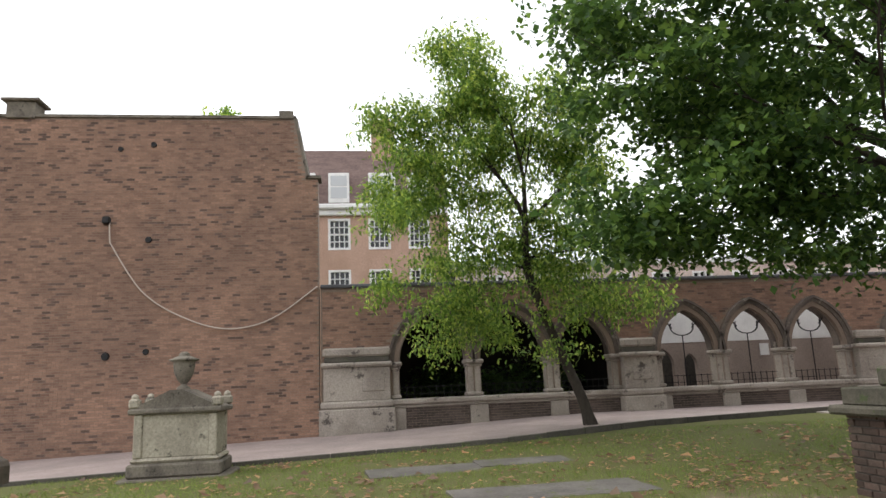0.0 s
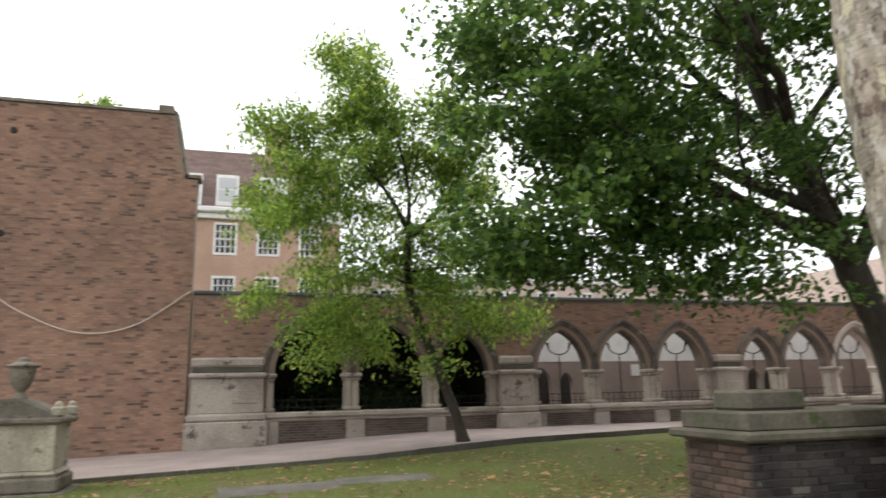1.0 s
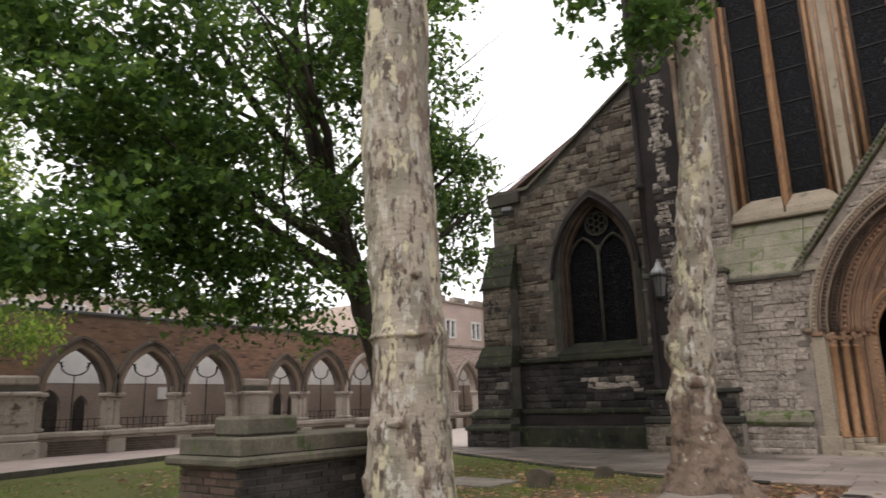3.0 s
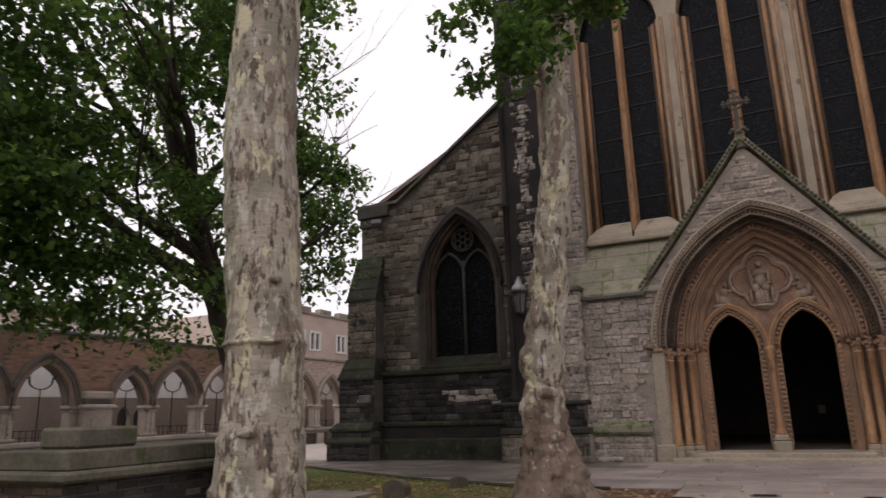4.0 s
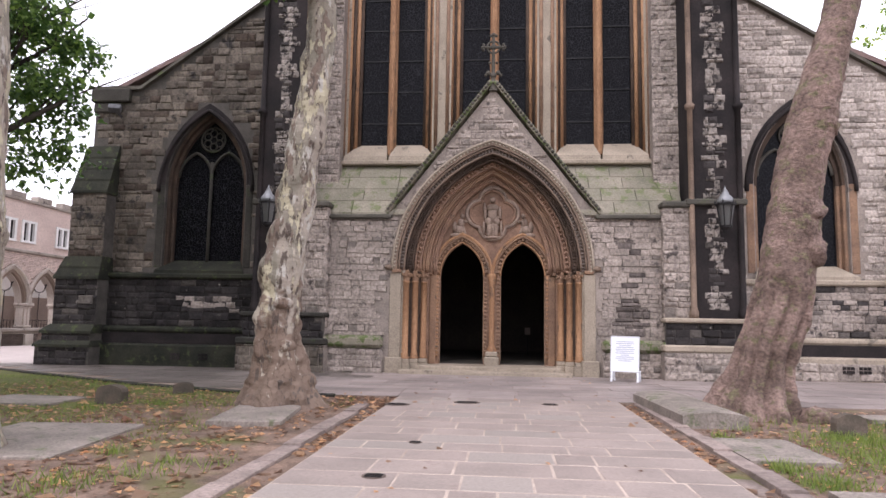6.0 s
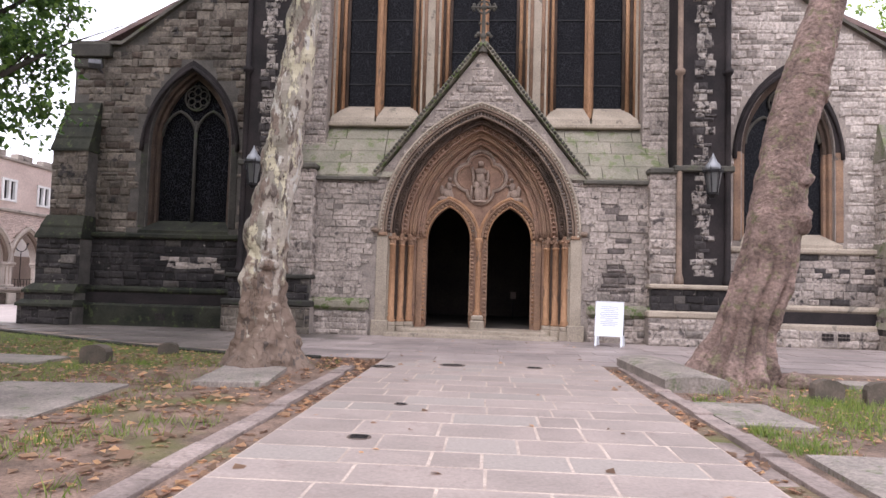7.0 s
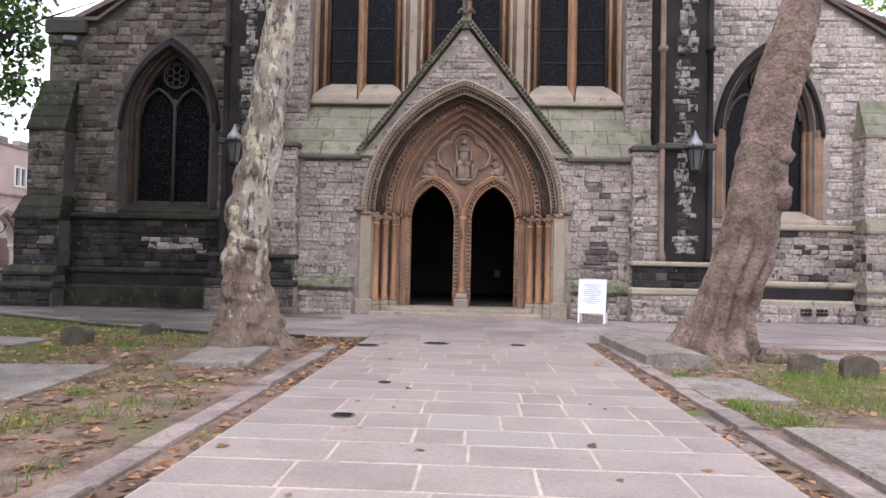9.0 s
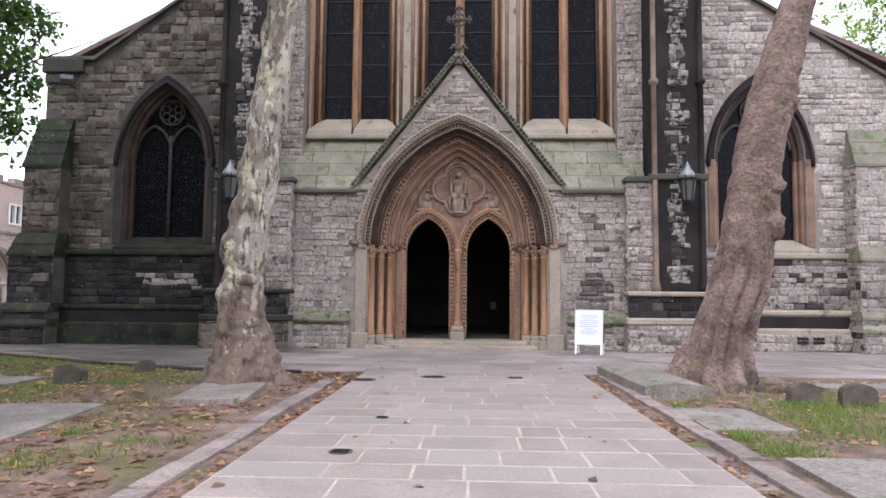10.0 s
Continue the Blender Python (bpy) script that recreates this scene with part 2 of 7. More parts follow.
def leaded(name):
    """Old leaded glass: dark quarries, each tilted a little, in a lead net."""
    m = bpy.data.materials.new(name)
    m.use_nodes = True
    n, l = m.node_tree.nodes, m.node_tree.links
    p = n["Principled BSDF"]
    g = n.new("ShaderNodeNewGeometry")
    mp = n.new("ShaderNodeMapping")
    mp.inputs["Scale"].default_value = (14, 14, 11)
    v = n.new("ShaderNodeTexVoronoi")
    v.inputs["Scale"].default_value = 1.0
    e = n.new("ShaderNodeTexVoronoi")
    e.feature = 'DISTANCE_TO_EDGE'
    e.inputs["Scale"].default_value = 1.0
    l.new(g.outputs["Position"], mp.inputs[0]), l.new(mp.outputs[0], v.inputs[0]), l.new(mp.outputs[0], e.inputs[0])
    r = n.new("ShaderNodeMapRange")
    r.inputs["From Min"].default_value, r.inputs["From Max"].default_value = 0.03, 0.06
    l.new(e.outputs[0], r.inputs["Value"])
    x = n.new("ShaderNodeMix")
    x.data_type = 'RGBA'
    x.inputs[6].default_value, x.inputs[7].default_value = (0.022, 0.022, 0.025, 1), (0.003, 0.003, 0.004, 1)
    l.new(r.outputs[0], x.inputs[0]), l.new(x.outputs[2], p.inputs["Base Color"])
    b = n.new("ShaderNodeBump")
    b.inputs["Strength"].default_value, b.inputs["Distance"].default_value = 0.35, 0.03
    l.new(v.outputs["Color"], b.inputs["Height"]), l.new(b.outputs[0], p.inputs["Normal"])
    p.inputs["Roughness"].default_value = 0.2
    p.inputs["Specular IOR Level"].default_value = 0.07
    return m


M["leaded"] = leaded("leaded_glass")
M["stain"] = surf("soot_stained_stone", (0.06, 0.051, 0.047), (0.125, 0.105, 0.093), 3.0, 16, vary=0.45, bump=0.8, deep=0.03, third=(0.24, 0.205, 0.178), third_at=0.6, speck=0.5)
# paler, cleaner stone; its colour also carries the right aisle's stronger skylight
M["rag_light"] = surf("clean_skylit_ragstone", (0.43, 0.375, 0.33), (0.31, 0.268, 0.235), 1.3, 14, vary=0.14, bump=1.0, deep=0.035, third=(0.12, 0.103, 0.092), third_at=0.6, odd=(0.2, 0.172, 0.15), odd_share=0.1, speck=0.5)
# lighter copy of arc for the bays beyond y = 20
M["arc_pale"] = surf("pale_arcade_stone", (0.56, 0.49, 0.43), (0.42, 0.365, 0.32), 0.8, 25, bump=0.2, third=(0.25, 0.215, 0.19), third_at=0.6)
M["coping_moss"] = surf("mossy_coping", (0.235, 0.21, 0.16), (0.15, 0.14, 0.102), 2.0, 25, bump=0.4, third=(0.085, 0.11, 0.04), third_at=0.5)


# ---- mesh helpers ----
def part(name, bm, material, parent=None, label="", smooth=False):
    me = bpy.data.meshes.new(name)
    bmesh.ops.recalc_face_normals(bm, faces=bm.faces[:])
    bm.to_mesh(me)
    bm.free()
    me.materials.append(material)
    if smooth:
        me.polygons.foreach_set("use_smooth", [True] * len(me.polygons))
    ob = new(name, me)
    if parent is not None:
        ob.parent = parent
    if label:
        ob["label"] = label
    return ob


def raw(name, verts, faces, material, parent=None, label="", smooth=False):
    me = bpy.data.meshes.new(name)
    me.from_pydata(verts, [], faces)
    me.materials.append(material)
    if smooth:
        me.polygons.foreach_set("use_smooth", [True] * len(me.polygons))
    ob = new(name, me)
    if parent is not None:
        ob.parent = parent
    if label:
        ob["label"] = label
    return ob


def thing(name, label, category, group="", kind="", at=None):
    ob = new(name)
    ob.empty_display_size = 0.2
    if at is not None:
        ob.matrix_world = at
    return tagged(ob, label, category, group, kind)


def box(bm, x0, x1, y0, y1, z0, z1, bev=0.0, m=None):
    vs = [bm.verts.new((x, y, z)) for x in (x0, x1) for y in (y0, y1) for z in (z0, z1)]
    fs = [bm.faces.new([vs[i] for i in f]) for f in ((0, 1, 3, 2), (4, 6, 7, 5), (0, 4, 5, 1), (2, 3, 7, 6), (0, 2, 6, 4), (1, 5, 7, 3))]
    if bev:
        es = list({e for f in fs for e in f.edges})
        out = bmesh.ops.bevel(bm, geom=es, offset=bev, segments=1, affect='EDGES')
        vs = list({v for f in out["faces"] for v in f.verts} | {v for v in vs if v.is_valid})
    if m is not None:
        bmesh.ops.transform(bm, matrix=m, verts=vs)
    return vs


def boxed(name, dims, material, parent=None, label="", bev=0.01):
    bm = bmesh.new()
    box(bm, *dims, bev=bev)
    return part(name, bm, material, parent, label)


def put(orient, u, v, d):
    return (u, d, v) if orient == "y" else (d, u, v) if orient == "x" else (u, v, d)


def panel(bm, outer, holes, d0, d1, orient="y"):
    """A slab with outline outer (u, v) and holes, between depths d0 and d1."""
    front = []
    edges = []
    for loop in [outer, *holes]:
        vs = [bm.verts.new(put(orient, u, v, d0)) for u, v in loop]
        front.append(vs)
        edges += [bm.edges.new((vs[i], vs[(i + 1) % len(vs)])) for i in range(len(vs))]
    faces = [f for f in bmesh.ops.triangle_fill(bm, use_beauty=True, use_dissolve=False, edges=edges)["geom"] if isinstance(f, bmesh.types.BMFace)]
    twin = {}
    for vs, loop in zip(front, [outer, *holes]):
        back = [bm.verts.new(put(orient, u, v, d1)) for u, v in loop]
        twin.update(zip(vs, back))
        for i in range(len(vs)):
            j = (i + 1) % len(vs)
            bm.faces.new((vs[i], vs[j], back[j], back[i]))
    for f in faces:
        bm.faces.new([twin[v] for v in reversed(f.verts)])


def arch(h, c, spring, cu=0.0, n=12):
    """Points of a pointed arch of half-width h, centres c beyond the axis, left foot to right foot."""
    r = h + c
    top = math.acos(c / r)
    left = [(cu + c - r * math.cos(top * i / n), spring + r * math.sin(top * i / n)) for i in range(n + 1)]
    return left + [(2 * cu - u, v) for u, v in reversed(left[:-1])]


def opening(h, c, spring, base, cu=0.0, n=12):
    return [(cu - h, base), *arch(h, c, spring, cu, n), (cu + h, base)]


def band(bm, h0, h1, c, spring, base, d0, d1, cu=0.0, orient="y", n=12, legs=True):
    """The moulded band of an arch between half-widths h0 < h1, with legs down to base."""
    a, b = arch(h0, c, spring, cu, n), arch(h1, c, spring, cu, n)
    if legs:
        a, b = [(cu - h0, base), *a, (cu + h0, base)], [(cu - h1, base), *b, (cu + h1, base)]
    rows = [[bm.verts.new(put(orient, u, v, d)) for u, v in line] for line, d in ((a, d0), (b, d0), (b, d1), (a, d1))]
    for k in range(4):
        p, q = rows[k], rows[(k + 1) % 4]
        for i in range(len(p) - 1):
            bm.faces.new((p[i], p[i + 1], q[i + 1], q[i]))
    for i in (0, len(a) - 1):
        bm.faces.new([r[i] for r in rows])


def tube(bm, pts, radii, seg=8, wob=None):
    """A round tube along points."""
    pts = [Vector(p) for p in pts]
    if isinstance(radii, (int, float)):
        radii = [radii] * len(pts)
    side, rings = None, []
    for i, p in enumerate(pts):
        way = (pts[min(i + 1, len(pts) - 1)] - pts[max(i - 1, 0)]).normalized()
        if side is None:
            side = way.orthogonal().normalized()
        side = (side - way * side.dot(way)).normalized()
        up = way.cross(side)
        ring = []
        for k in range(seg):
            a = 2 * math.pi * k / seg
            d = side * math.cos(a) + up * math.sin(a)
            r = radii[i] * (wob(i, a, p) if wob else 1.0)
            ring.append(bm.verts.new(p + d * r))
        rings.append(ring)
    for p, q in zip(rings, rings[1:]):
        for k in range(seg):
            bm.faces.new((p[k], p[(k + 1) % seg], q[(k + 1) % seg], q[k]))
    bm.faces.new(rings[0][::-1])
    bm.faces.new(rings[-1])


def lathe(bm, profile, cx, cy, seg=12):
    tube(bm, [(cx, cy, z) for r, z in profile], [max(r, 0.002) for r, z in profile], seg)


# unit stones that single stones share
def unit_stone(k):
    rnd = random.Random(k)
    e = [0.015 + 0.05 * rnd.random() for _ in range(4)]
    fr = [(-0.5 + e[0] * .6, -1, -0.5 + e[1]), (0.5 - e[2] * .6, -1, -0.5 + e[1] * .7), (0.5 - e[0] * .5, -1, 0.5 - e[3]), (-0.5 + e[3] * .5, -1, 0.5 - e[2])]
    mid = [(-0.5, -0.35, -0.5), (0.5, -0.35, -0.5), (0.5, -0.35, 0.5), (-0.5, -0.35, 0.5)]
    bk = [(x, 0.3, z) for x, y, z in mid]
    me = bpy.data.meshes.new("stone")
    me.from_pydata(fr + mid + bk, [], [(0, 1, 2, 3)] + [(4 + i, 4 + (i + 1) % 4, (i + 1) % 4, i) for i in range(4)] + [(8 + i, 8 + (i + 1) % 4, 4 + (i + 1) % 4, 4 + i) for i in range(4)])
    return me


UNITS = [unit_stone(k) for k in range(10)]
for me in UNITS:
    me.materials.append(M["rag_piece"])


def courses(rnd, u0, u1, v0, v1, hs, ls):
    v = v0
    while v < v1 - 0.04:
        h = min(rnd.uniform(*hs), v1 - v)
        u = u0 - rnd.random() * ls[0]
        while u < u1:
            w = rnd.uniform(*ls)
            yield max(u, u0), min(u + w, u1), v, v + h
            u += w
        v += h


def masonry(name, rnd, inside, area, hs, ls, d, material, parent, orient="y", proud=(0.008, 0.05), joint=0.005, face=-1, flush=0.4, singles=0, stained=None):
    """Courses of separate stones laid over a wall face, joined into one mesh."""
    verts, faces, black, dark = [], [], [], []
    for a, b, lo, hi in courses(rnd, *area, hs, ls):
        a, b, lo, hi = a + joint, b - joint, lo + joint, hi - joint
        if b - a < 0.04 or hi - lo < 0.02:
            continue
        if not all(inside(u, v) for u in (a, (a + b) / 2, b) for v in (lo, hi)):
            continue
        k = rnd.uniform(*proud)
        slip = min(0.02, (hi - lo) * 0.14)
        lo, hi = lo + rnd.uniform(-slip, slip * 0.5), hi + rnd.uniform(-slip * 0.5, slip)
        sooty = stained is not None and stained((a + b) / 2, (lo + hi) / 2)
        if singles > 0 and orient == "y" and not sooty:
            singles -= 1
            st = new("stone", UNITS[singles % len(UNITS)])
            st.parent = parent
            st.matrix_world = pose((a + b) / 2, d, (lo + hi) / 2) @ Matrix.Diagonal((b - a, k, hi - lo, 1))
            continue
        e = min(0.05, (hi - lo) * flush * 0.7)
        j = [rnd.uniform(0.3, 1.7) * e for _ in range(4)]
        vs_, fs_ = (black, dark) if sooty else (verts, faces)
        i = len(vs_)
        front = [(a + j[0], lo + j[1]), (b - j[1], lo + j[2]), (b - j[2], hi - j[3]), (a + j[3], hi - j[0])]
        w = joint * 1.1
        outer = [(a + rnd.uniform(-w, w), lo + rnd.uniform(-w, w)), (b + rnd.uniform(-w, w), lo + rnd.uniform(-w, w)), (b + rnd.uniform(-w, w), hi + rnd.uniform(-w, w)), (a + rnd.uniform(-w, w), hi + rnd.uniform(-w, w))]
        vs_ += [put(orient, u, v, d + face * k * rnd.uniform(0.7, 1.25)) for u, v in front] + [put(orient, u, v, d + face * k * 0.2) for u, v in outer] + [put(orient, u, v, d - face * 0.01) for u, v in outer]
        turn = (orient == "y") == (face < 0)
        fs = [(i, i + 1, i + 2, i + 3)]
        for r in (0, 4):
            fs += [(i + r + 4 + q, i + r + 4 + (q + 1) % 4, i + r + (q + 1) % 4, i + r + q) for q in range(4)]
        fs_ += fs if turn else [f[::-1] for f in fs]
    if black:
        tagged(raw("sooty_stonework", black, dark, M["stain"], parent, "soot-blackened stones"), kind="stuff")
    ob = raw(name, verts, faces, material, parent)
    tagged(ob, kind="stuff")
    return ob


def in_poly(u, v, poly):
    hit = False
    for i in range(len(poly)):
        (a, b), (c, d) = poly[i], poly[i - 1]
        if (b > v) != (d > v) and u < (c - a) * (v - b) / (d - b) + a:
            hit = not hit
    return hit


def lay(x, y):
    """Height of the ground: level by the church, falling gently towards the brick wall."""
    w = min(1.0, max(0.0, (-x - 6.0) / 10.0))
    return -0.03 * max(0.0, 6.0 - max(y, -40)) * w * w * (3 - 2 * w)


# ---- ground: one sheet to the horizon ----
def axis_steps(lo, hi, fine):
    out = [-400, -200, -100, -60]
    v = lo
    while v <= hi:
        out.append(v)
        v += fine
    return [o for o in out if o < lo] + [o for o in out if o >= lo] + [60, 100, 200, 400]


def ground_material():
    m = surf("lawn_soil", (0.225, 0.155, 0.117), (0.105, 0.075, 0.057), 2.6, 36, rough=0.95, bump=0.6, speck=0.45)
    n, l = m.node_tree.nodes, m.node_tree.links
    p = n["Principled BSDF"]
    old = p.inputs["Base Color"].links[0].from_socket
    g = n.new("ShaderNodeNewGeometry")
    t = n.new("ShaderNodeTexNoise")
    t.inputs["Scale"].default_value, t.inputs["Detail"].default_value = 0.55, 7
    l.new(g.outputs["Position"], t.inputs["Vector"])
    sep = n.new("ShaderNodeSeparateXYZ")
    l.new(g.outputs["Position"], sep.inputs[0])
    # turf thickens away from the trodden strip by the path
    r = n.new("ShaderNodeMapRange")
    r.inputs["From Min"].default_value, r.inputs["From Max"].default_value = -3.0, -8.0
    r.inputs["To Min"].default_value, r.inputs["To Max"].default_value = 0.0, 0.3
    l.new(sep.outputs["X"], r.inputs["Value"])
    add = n.new("ShaderNodeMath")
    l.new(t.outputs["Fac"], add.inputs[0]), l.new(r.outputs[0], add.inputs[1])
    f = n.new("ShaderNodeMapRange")
    f.inputs["From Min"].default_value, f.inputs["From Max"].default_value = 0.56, 0.68
    l.new(add.outputs[0], f.inputs["Value"])
    x = n.new("ShaderNodeMix")
    x.data_type = 'RGBA'
    x.inputs[7].default_value = (0.105, 0.11, 0.036, 1)
    l.new(f.outputs[0], x.inputs[0]), l.new(old, x.inputs[6])
    l.new(x.outputs[2], p.inputs["Base Color"])
    return m


xs, ys = axis_steps(-30, 20, 0.5), axis_steps(-14, 30, 0.5)
verts = [(x, y, lay(x, y) - 0.035 + (0.018 * noise.noise((x * 0.7, y * 0.7, 0)) if abs(x) < 30 else 0)) for y in ys for x in xs]
nx = len(xs)
faces = [(j * nx + i, j * nx + i + 1, (j + 1) * nx + i + 1, (j + 1) * nx + i) for j in range(len(ys) - 1) for i in range(nx - 1)]
ground = raw("ground", verts, faces, ground_material(), smooth=True)
tagged(ground, "worn churchyard lawn with bare brown soil and leaf litter", "ground", kind="structure")

PATH_L, PATH_R, COURT = -1.56, 2.2, 11.4
path_bed = boxed("path_bed", (PATH_L, PATH_R, -6, COURT, -0.12, 0.0015), M["joint"], bev=0)
tagged(path_bed, "pale pointed joints between path flagstones", "path", kind="structure")


def lawn_end(x):
    """Where the turf gives way to the paving before the church."""
    return COURT + max(0.0, -x - 4.0) * 0.36 + max(0.0, -x - 6.9) * 0.19


bm = bmesh.new()
panel(bm, [(16, COURT), (16, 17.6), (-17, 17.6), (-13, lawn_end(-13)), (-6.9, lawn_end(-6.9)), (-4, COURT)], [], -0.008, -0.12, "z")
court_bed = part("forecourt_bed", bm, M["brick_mortar"])
tagged(court_bed, "dark jointed paving bed before the church", "paving", kind="structure")


# ---- church ----
CX = -0.08
church = thing("church", "old ragstone gothic church with sandstone portal and tall windows", "church", kind="structure", at=pose(0, 0, 0))
FRONT, WINY, AISLE = 17.1, 18.2, 18.0
SPRING, PC = 2.68, 0.98

# porch wall with the portal cut through and its steep gable
porch_line = [(CX - 4.9, -0.1), (CX - 2.45, -0.1), *arch(2.45, PC, SPRING, CX), (CX + 2.45, -0.1), (CX + 4.9, -0.1), (CX + 4.9, 4.2), (CX + 2.66, 4.2), (CX, 7.6), (CX - 2.66, 4.2), (CX - 4.9, 4.2)]
bm = bmesh.new()
panel(bm, porch_line, [], FRONT, WINY + 0.2)
porch = part("porch_wall", bm, M["mortar"], church, "ragstone porch wall with steep gable")


def porch_inside(u, v):
    if abs(u - CX) < 2.66 and v < SPRING:
        return False
    return in_poly(u, v, porch_line) and not in_poly(u, v, opening(2.5, PC, SPRING, -0.2, CX))


def porch_stain(u, v):
    """Soot blotch right of the door and a few scattered black stones."""
    blot = 1.0 - ((u - 3.5) / (0.42 - 0.1 * (v > 1.9))) ** 2 - ((v - 1.45) / 0.75) ** 2
    trail = abs(u - 3.55 - 0.12 * math.sin(v * 5)) < 0.13 and 2.0 < v < 3.4 and noise.noise((u * 5, v * 4, 1)) > -0.15
    return blot + 0.5 * noise.noise((u * 4, v * 4, 6)) > 0.25 or trail


rnd = random.Random(4)
masonry("stonework", rnd, porch_inside, (CX - 4.9, CX + 4.9, 0.95, 7.45), (0.06, 0.19), (0.11, 0.52), FRONT, M["rag"], porch, proud=(0.006, 0.05), singles=300, stained=porch_stain)

# portal: five recessed orders
portal = tagged(new("portal"), "deep pointed doorway of orange sandstone with carved orders")
portal.parent = church
ORDER_C = (0.98, 1.08, 1.18, 1.28, 1.4)
orders = 5
for k in range(orders):
    h1 = 2.47 - 0.19 * k
    h0 = h1 - 0.19 - (0.02 if k == orders - 1 else 0)
    y0 = FRONT - 0.03 + 0.2 * k
    c = ORDER_C[k]
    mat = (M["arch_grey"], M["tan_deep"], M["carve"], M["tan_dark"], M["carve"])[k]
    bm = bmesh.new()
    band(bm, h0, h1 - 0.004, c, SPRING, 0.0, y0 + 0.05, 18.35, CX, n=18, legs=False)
    # carved bands are dark brown; the tone also puts shade into the grooves
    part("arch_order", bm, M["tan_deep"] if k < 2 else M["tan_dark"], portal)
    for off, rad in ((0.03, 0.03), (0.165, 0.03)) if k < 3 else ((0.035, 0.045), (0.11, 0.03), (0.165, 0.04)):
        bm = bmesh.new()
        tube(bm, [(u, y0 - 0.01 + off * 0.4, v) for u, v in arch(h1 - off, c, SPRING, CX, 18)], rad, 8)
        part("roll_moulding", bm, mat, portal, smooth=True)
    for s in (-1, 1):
        # jambs behind the columns are dark to paint the shade between them
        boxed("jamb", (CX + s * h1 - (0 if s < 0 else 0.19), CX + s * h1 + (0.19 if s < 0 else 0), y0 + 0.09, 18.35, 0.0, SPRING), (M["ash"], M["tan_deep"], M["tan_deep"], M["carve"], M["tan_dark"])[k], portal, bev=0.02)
        if k < 3:
            cx, cy = CX + s * (2.25 - 0.215 * k), y0 + 0.13
            bm = bmesh.new()
            lathe(bm, [(0.115, 0.36), (0.12, 0.4), (0.095, 0.44), (0.11, 0.47), (0.086, 0.51), (0.084, 2.35), (0.098, 2.36), (0.098, 2.385), (0.08, 2.4)], cx, cy, 14)
            part("column", bm, M["tan"], portal, "orange sandstone shaft", smooth=True)
            bm = bmesh.new()
            lathe(bm, [(0.08, 2.4), (0.095, 2.46), (0.085, 2.5), (0.125, 2.56), (0.135, 2.6)], cx, cy, 10)
            for a in range(8):
                ang = a * math.pi / 4
                bmesh.ops.create_icosphere(bm, subdivisions=1, radius=0.04, matrix=Matrix.Translation((cx + 0.11 * math.cos(ang), cy + 0.11 * math.sin(ang), 2.52 + 0.035 * (a % 2))))
            part("capital", bm, M["tan_dark"], portal, "carved leaf capital")
            bm = bmesh.new()
            box(bm, cx - 0.135, cx + 0.135, cy - 0.135, cy + 0.135, 0.0, 0.24, 0.015)
            box(bm, cx - 0.115, cx + 0.115, cy - 0.115, cy + 0.115, 0.24, 0.36, 0.02)
            part("column_base", bm, M["ash"], portal)
for s in (-1, 1):
    bm = bmesh.new()
    pts = [(CX + s * (2.62 - 0.19 * k), FRONT - 0.1 + 0.2 * k) for k in range(5)]
    for k, (a, b) in enumerate(pts):
        box(bm, min(a, a - s * 0.24), max(a, a - s * 0.24), b, b + 0.3, 2.6, 2.69, 0.02)
    part("impost", bm, M["tan_dark"], portal, "moulded sandstone impost")


def along(h, c, step, n=90):
    """Evenly spaced points of an arch with the way that they face outward."""
    pts, acc = arch(h, c, SPRING, CX, n), 0.0
    for (a, b), (e, d) in zip(pts, pts[1:]):
        acc += math.hypot(e - a, d - b)
        if acc > step:
            acc = 0.0
            yield e, d, math.atan2(-(e - a), d - b)


# round beads on the hood, crowded leaf carving, then a row of pointed teeth
bm = bmesh.new()
for u, v, a in along(2.55, ORDER_C[0], 0.085):
    bmesh.ops.create_icosphere(bm, subdivisions=1, radius=0.027, matrix=Matrix.Translation((u, FRONT - 0.1, v)))
part("bead_row", bm, M["tombs"], portal, "row of small pale beads")
rl = random.Random(19)
for k in (0, 1):
    bm = bmesh.new()
    y0 = FRONT + 0.02 + 0.2 * k
    for off in (0.06, 0.1, 0.14):
        for u, v, a in along(2.47 - 0.19 * k - off, ORDER_C[k], 0.07):
            m = Matrix.Translation((u + rl.uniform(-.012, .012), y0, v + rl.uniform(-.012, .012))) @ Euler((0, rl.uniform(0, 3.1), 0)).to_matrix().to_4x4() @ Matrix.Diagonal((1.3, rl.uniform(0.7, 1.5), 0.7, 1))
            bmesh.ops.create_icosphere(bm, subdivisions=1, radius=0.032, matrix=m)
    part("leaf_carving", bm, M["arch_dark"] if k == 0 else M["tan_deep"], portal, "band of dark crowded leaf carving")
bm = bmesh.new()
for u, v, a in along(2.47 - 0.38 - 0.095, ORDER_C[2], 0.125):
    bmesh.ops.create_cone(bm, cap_ends=True, segments=4, radius1=0.066, radius2=0.008, depth=0.07, matrix=Matrix.Translation((u, FRONT + 0.37, v)) @ Euler((0, -a, 0)).to_matrix().to_4x4() @ Euler((radians(90), 0, 0)).to_matrix().to_4x4())
part("tooth_ornament", bm, M["carve"], portal, "row of carved dogtooth ornament")
bm = bmesh.new()
band(bm, 2.48, 2.62, PC, SPRING, 0, FRONT - 0.09, FRONT + 0.02, CX, n=18, legs=False)
part("hood_moulding", bm, M["arch_grey"], portal)
bm = bmesh.new()
tube(bm, [(u, FRONT - 0.09, v) for u, v in arch(2.61, PC, SPRING, CX, 18)], 0.035, 8)
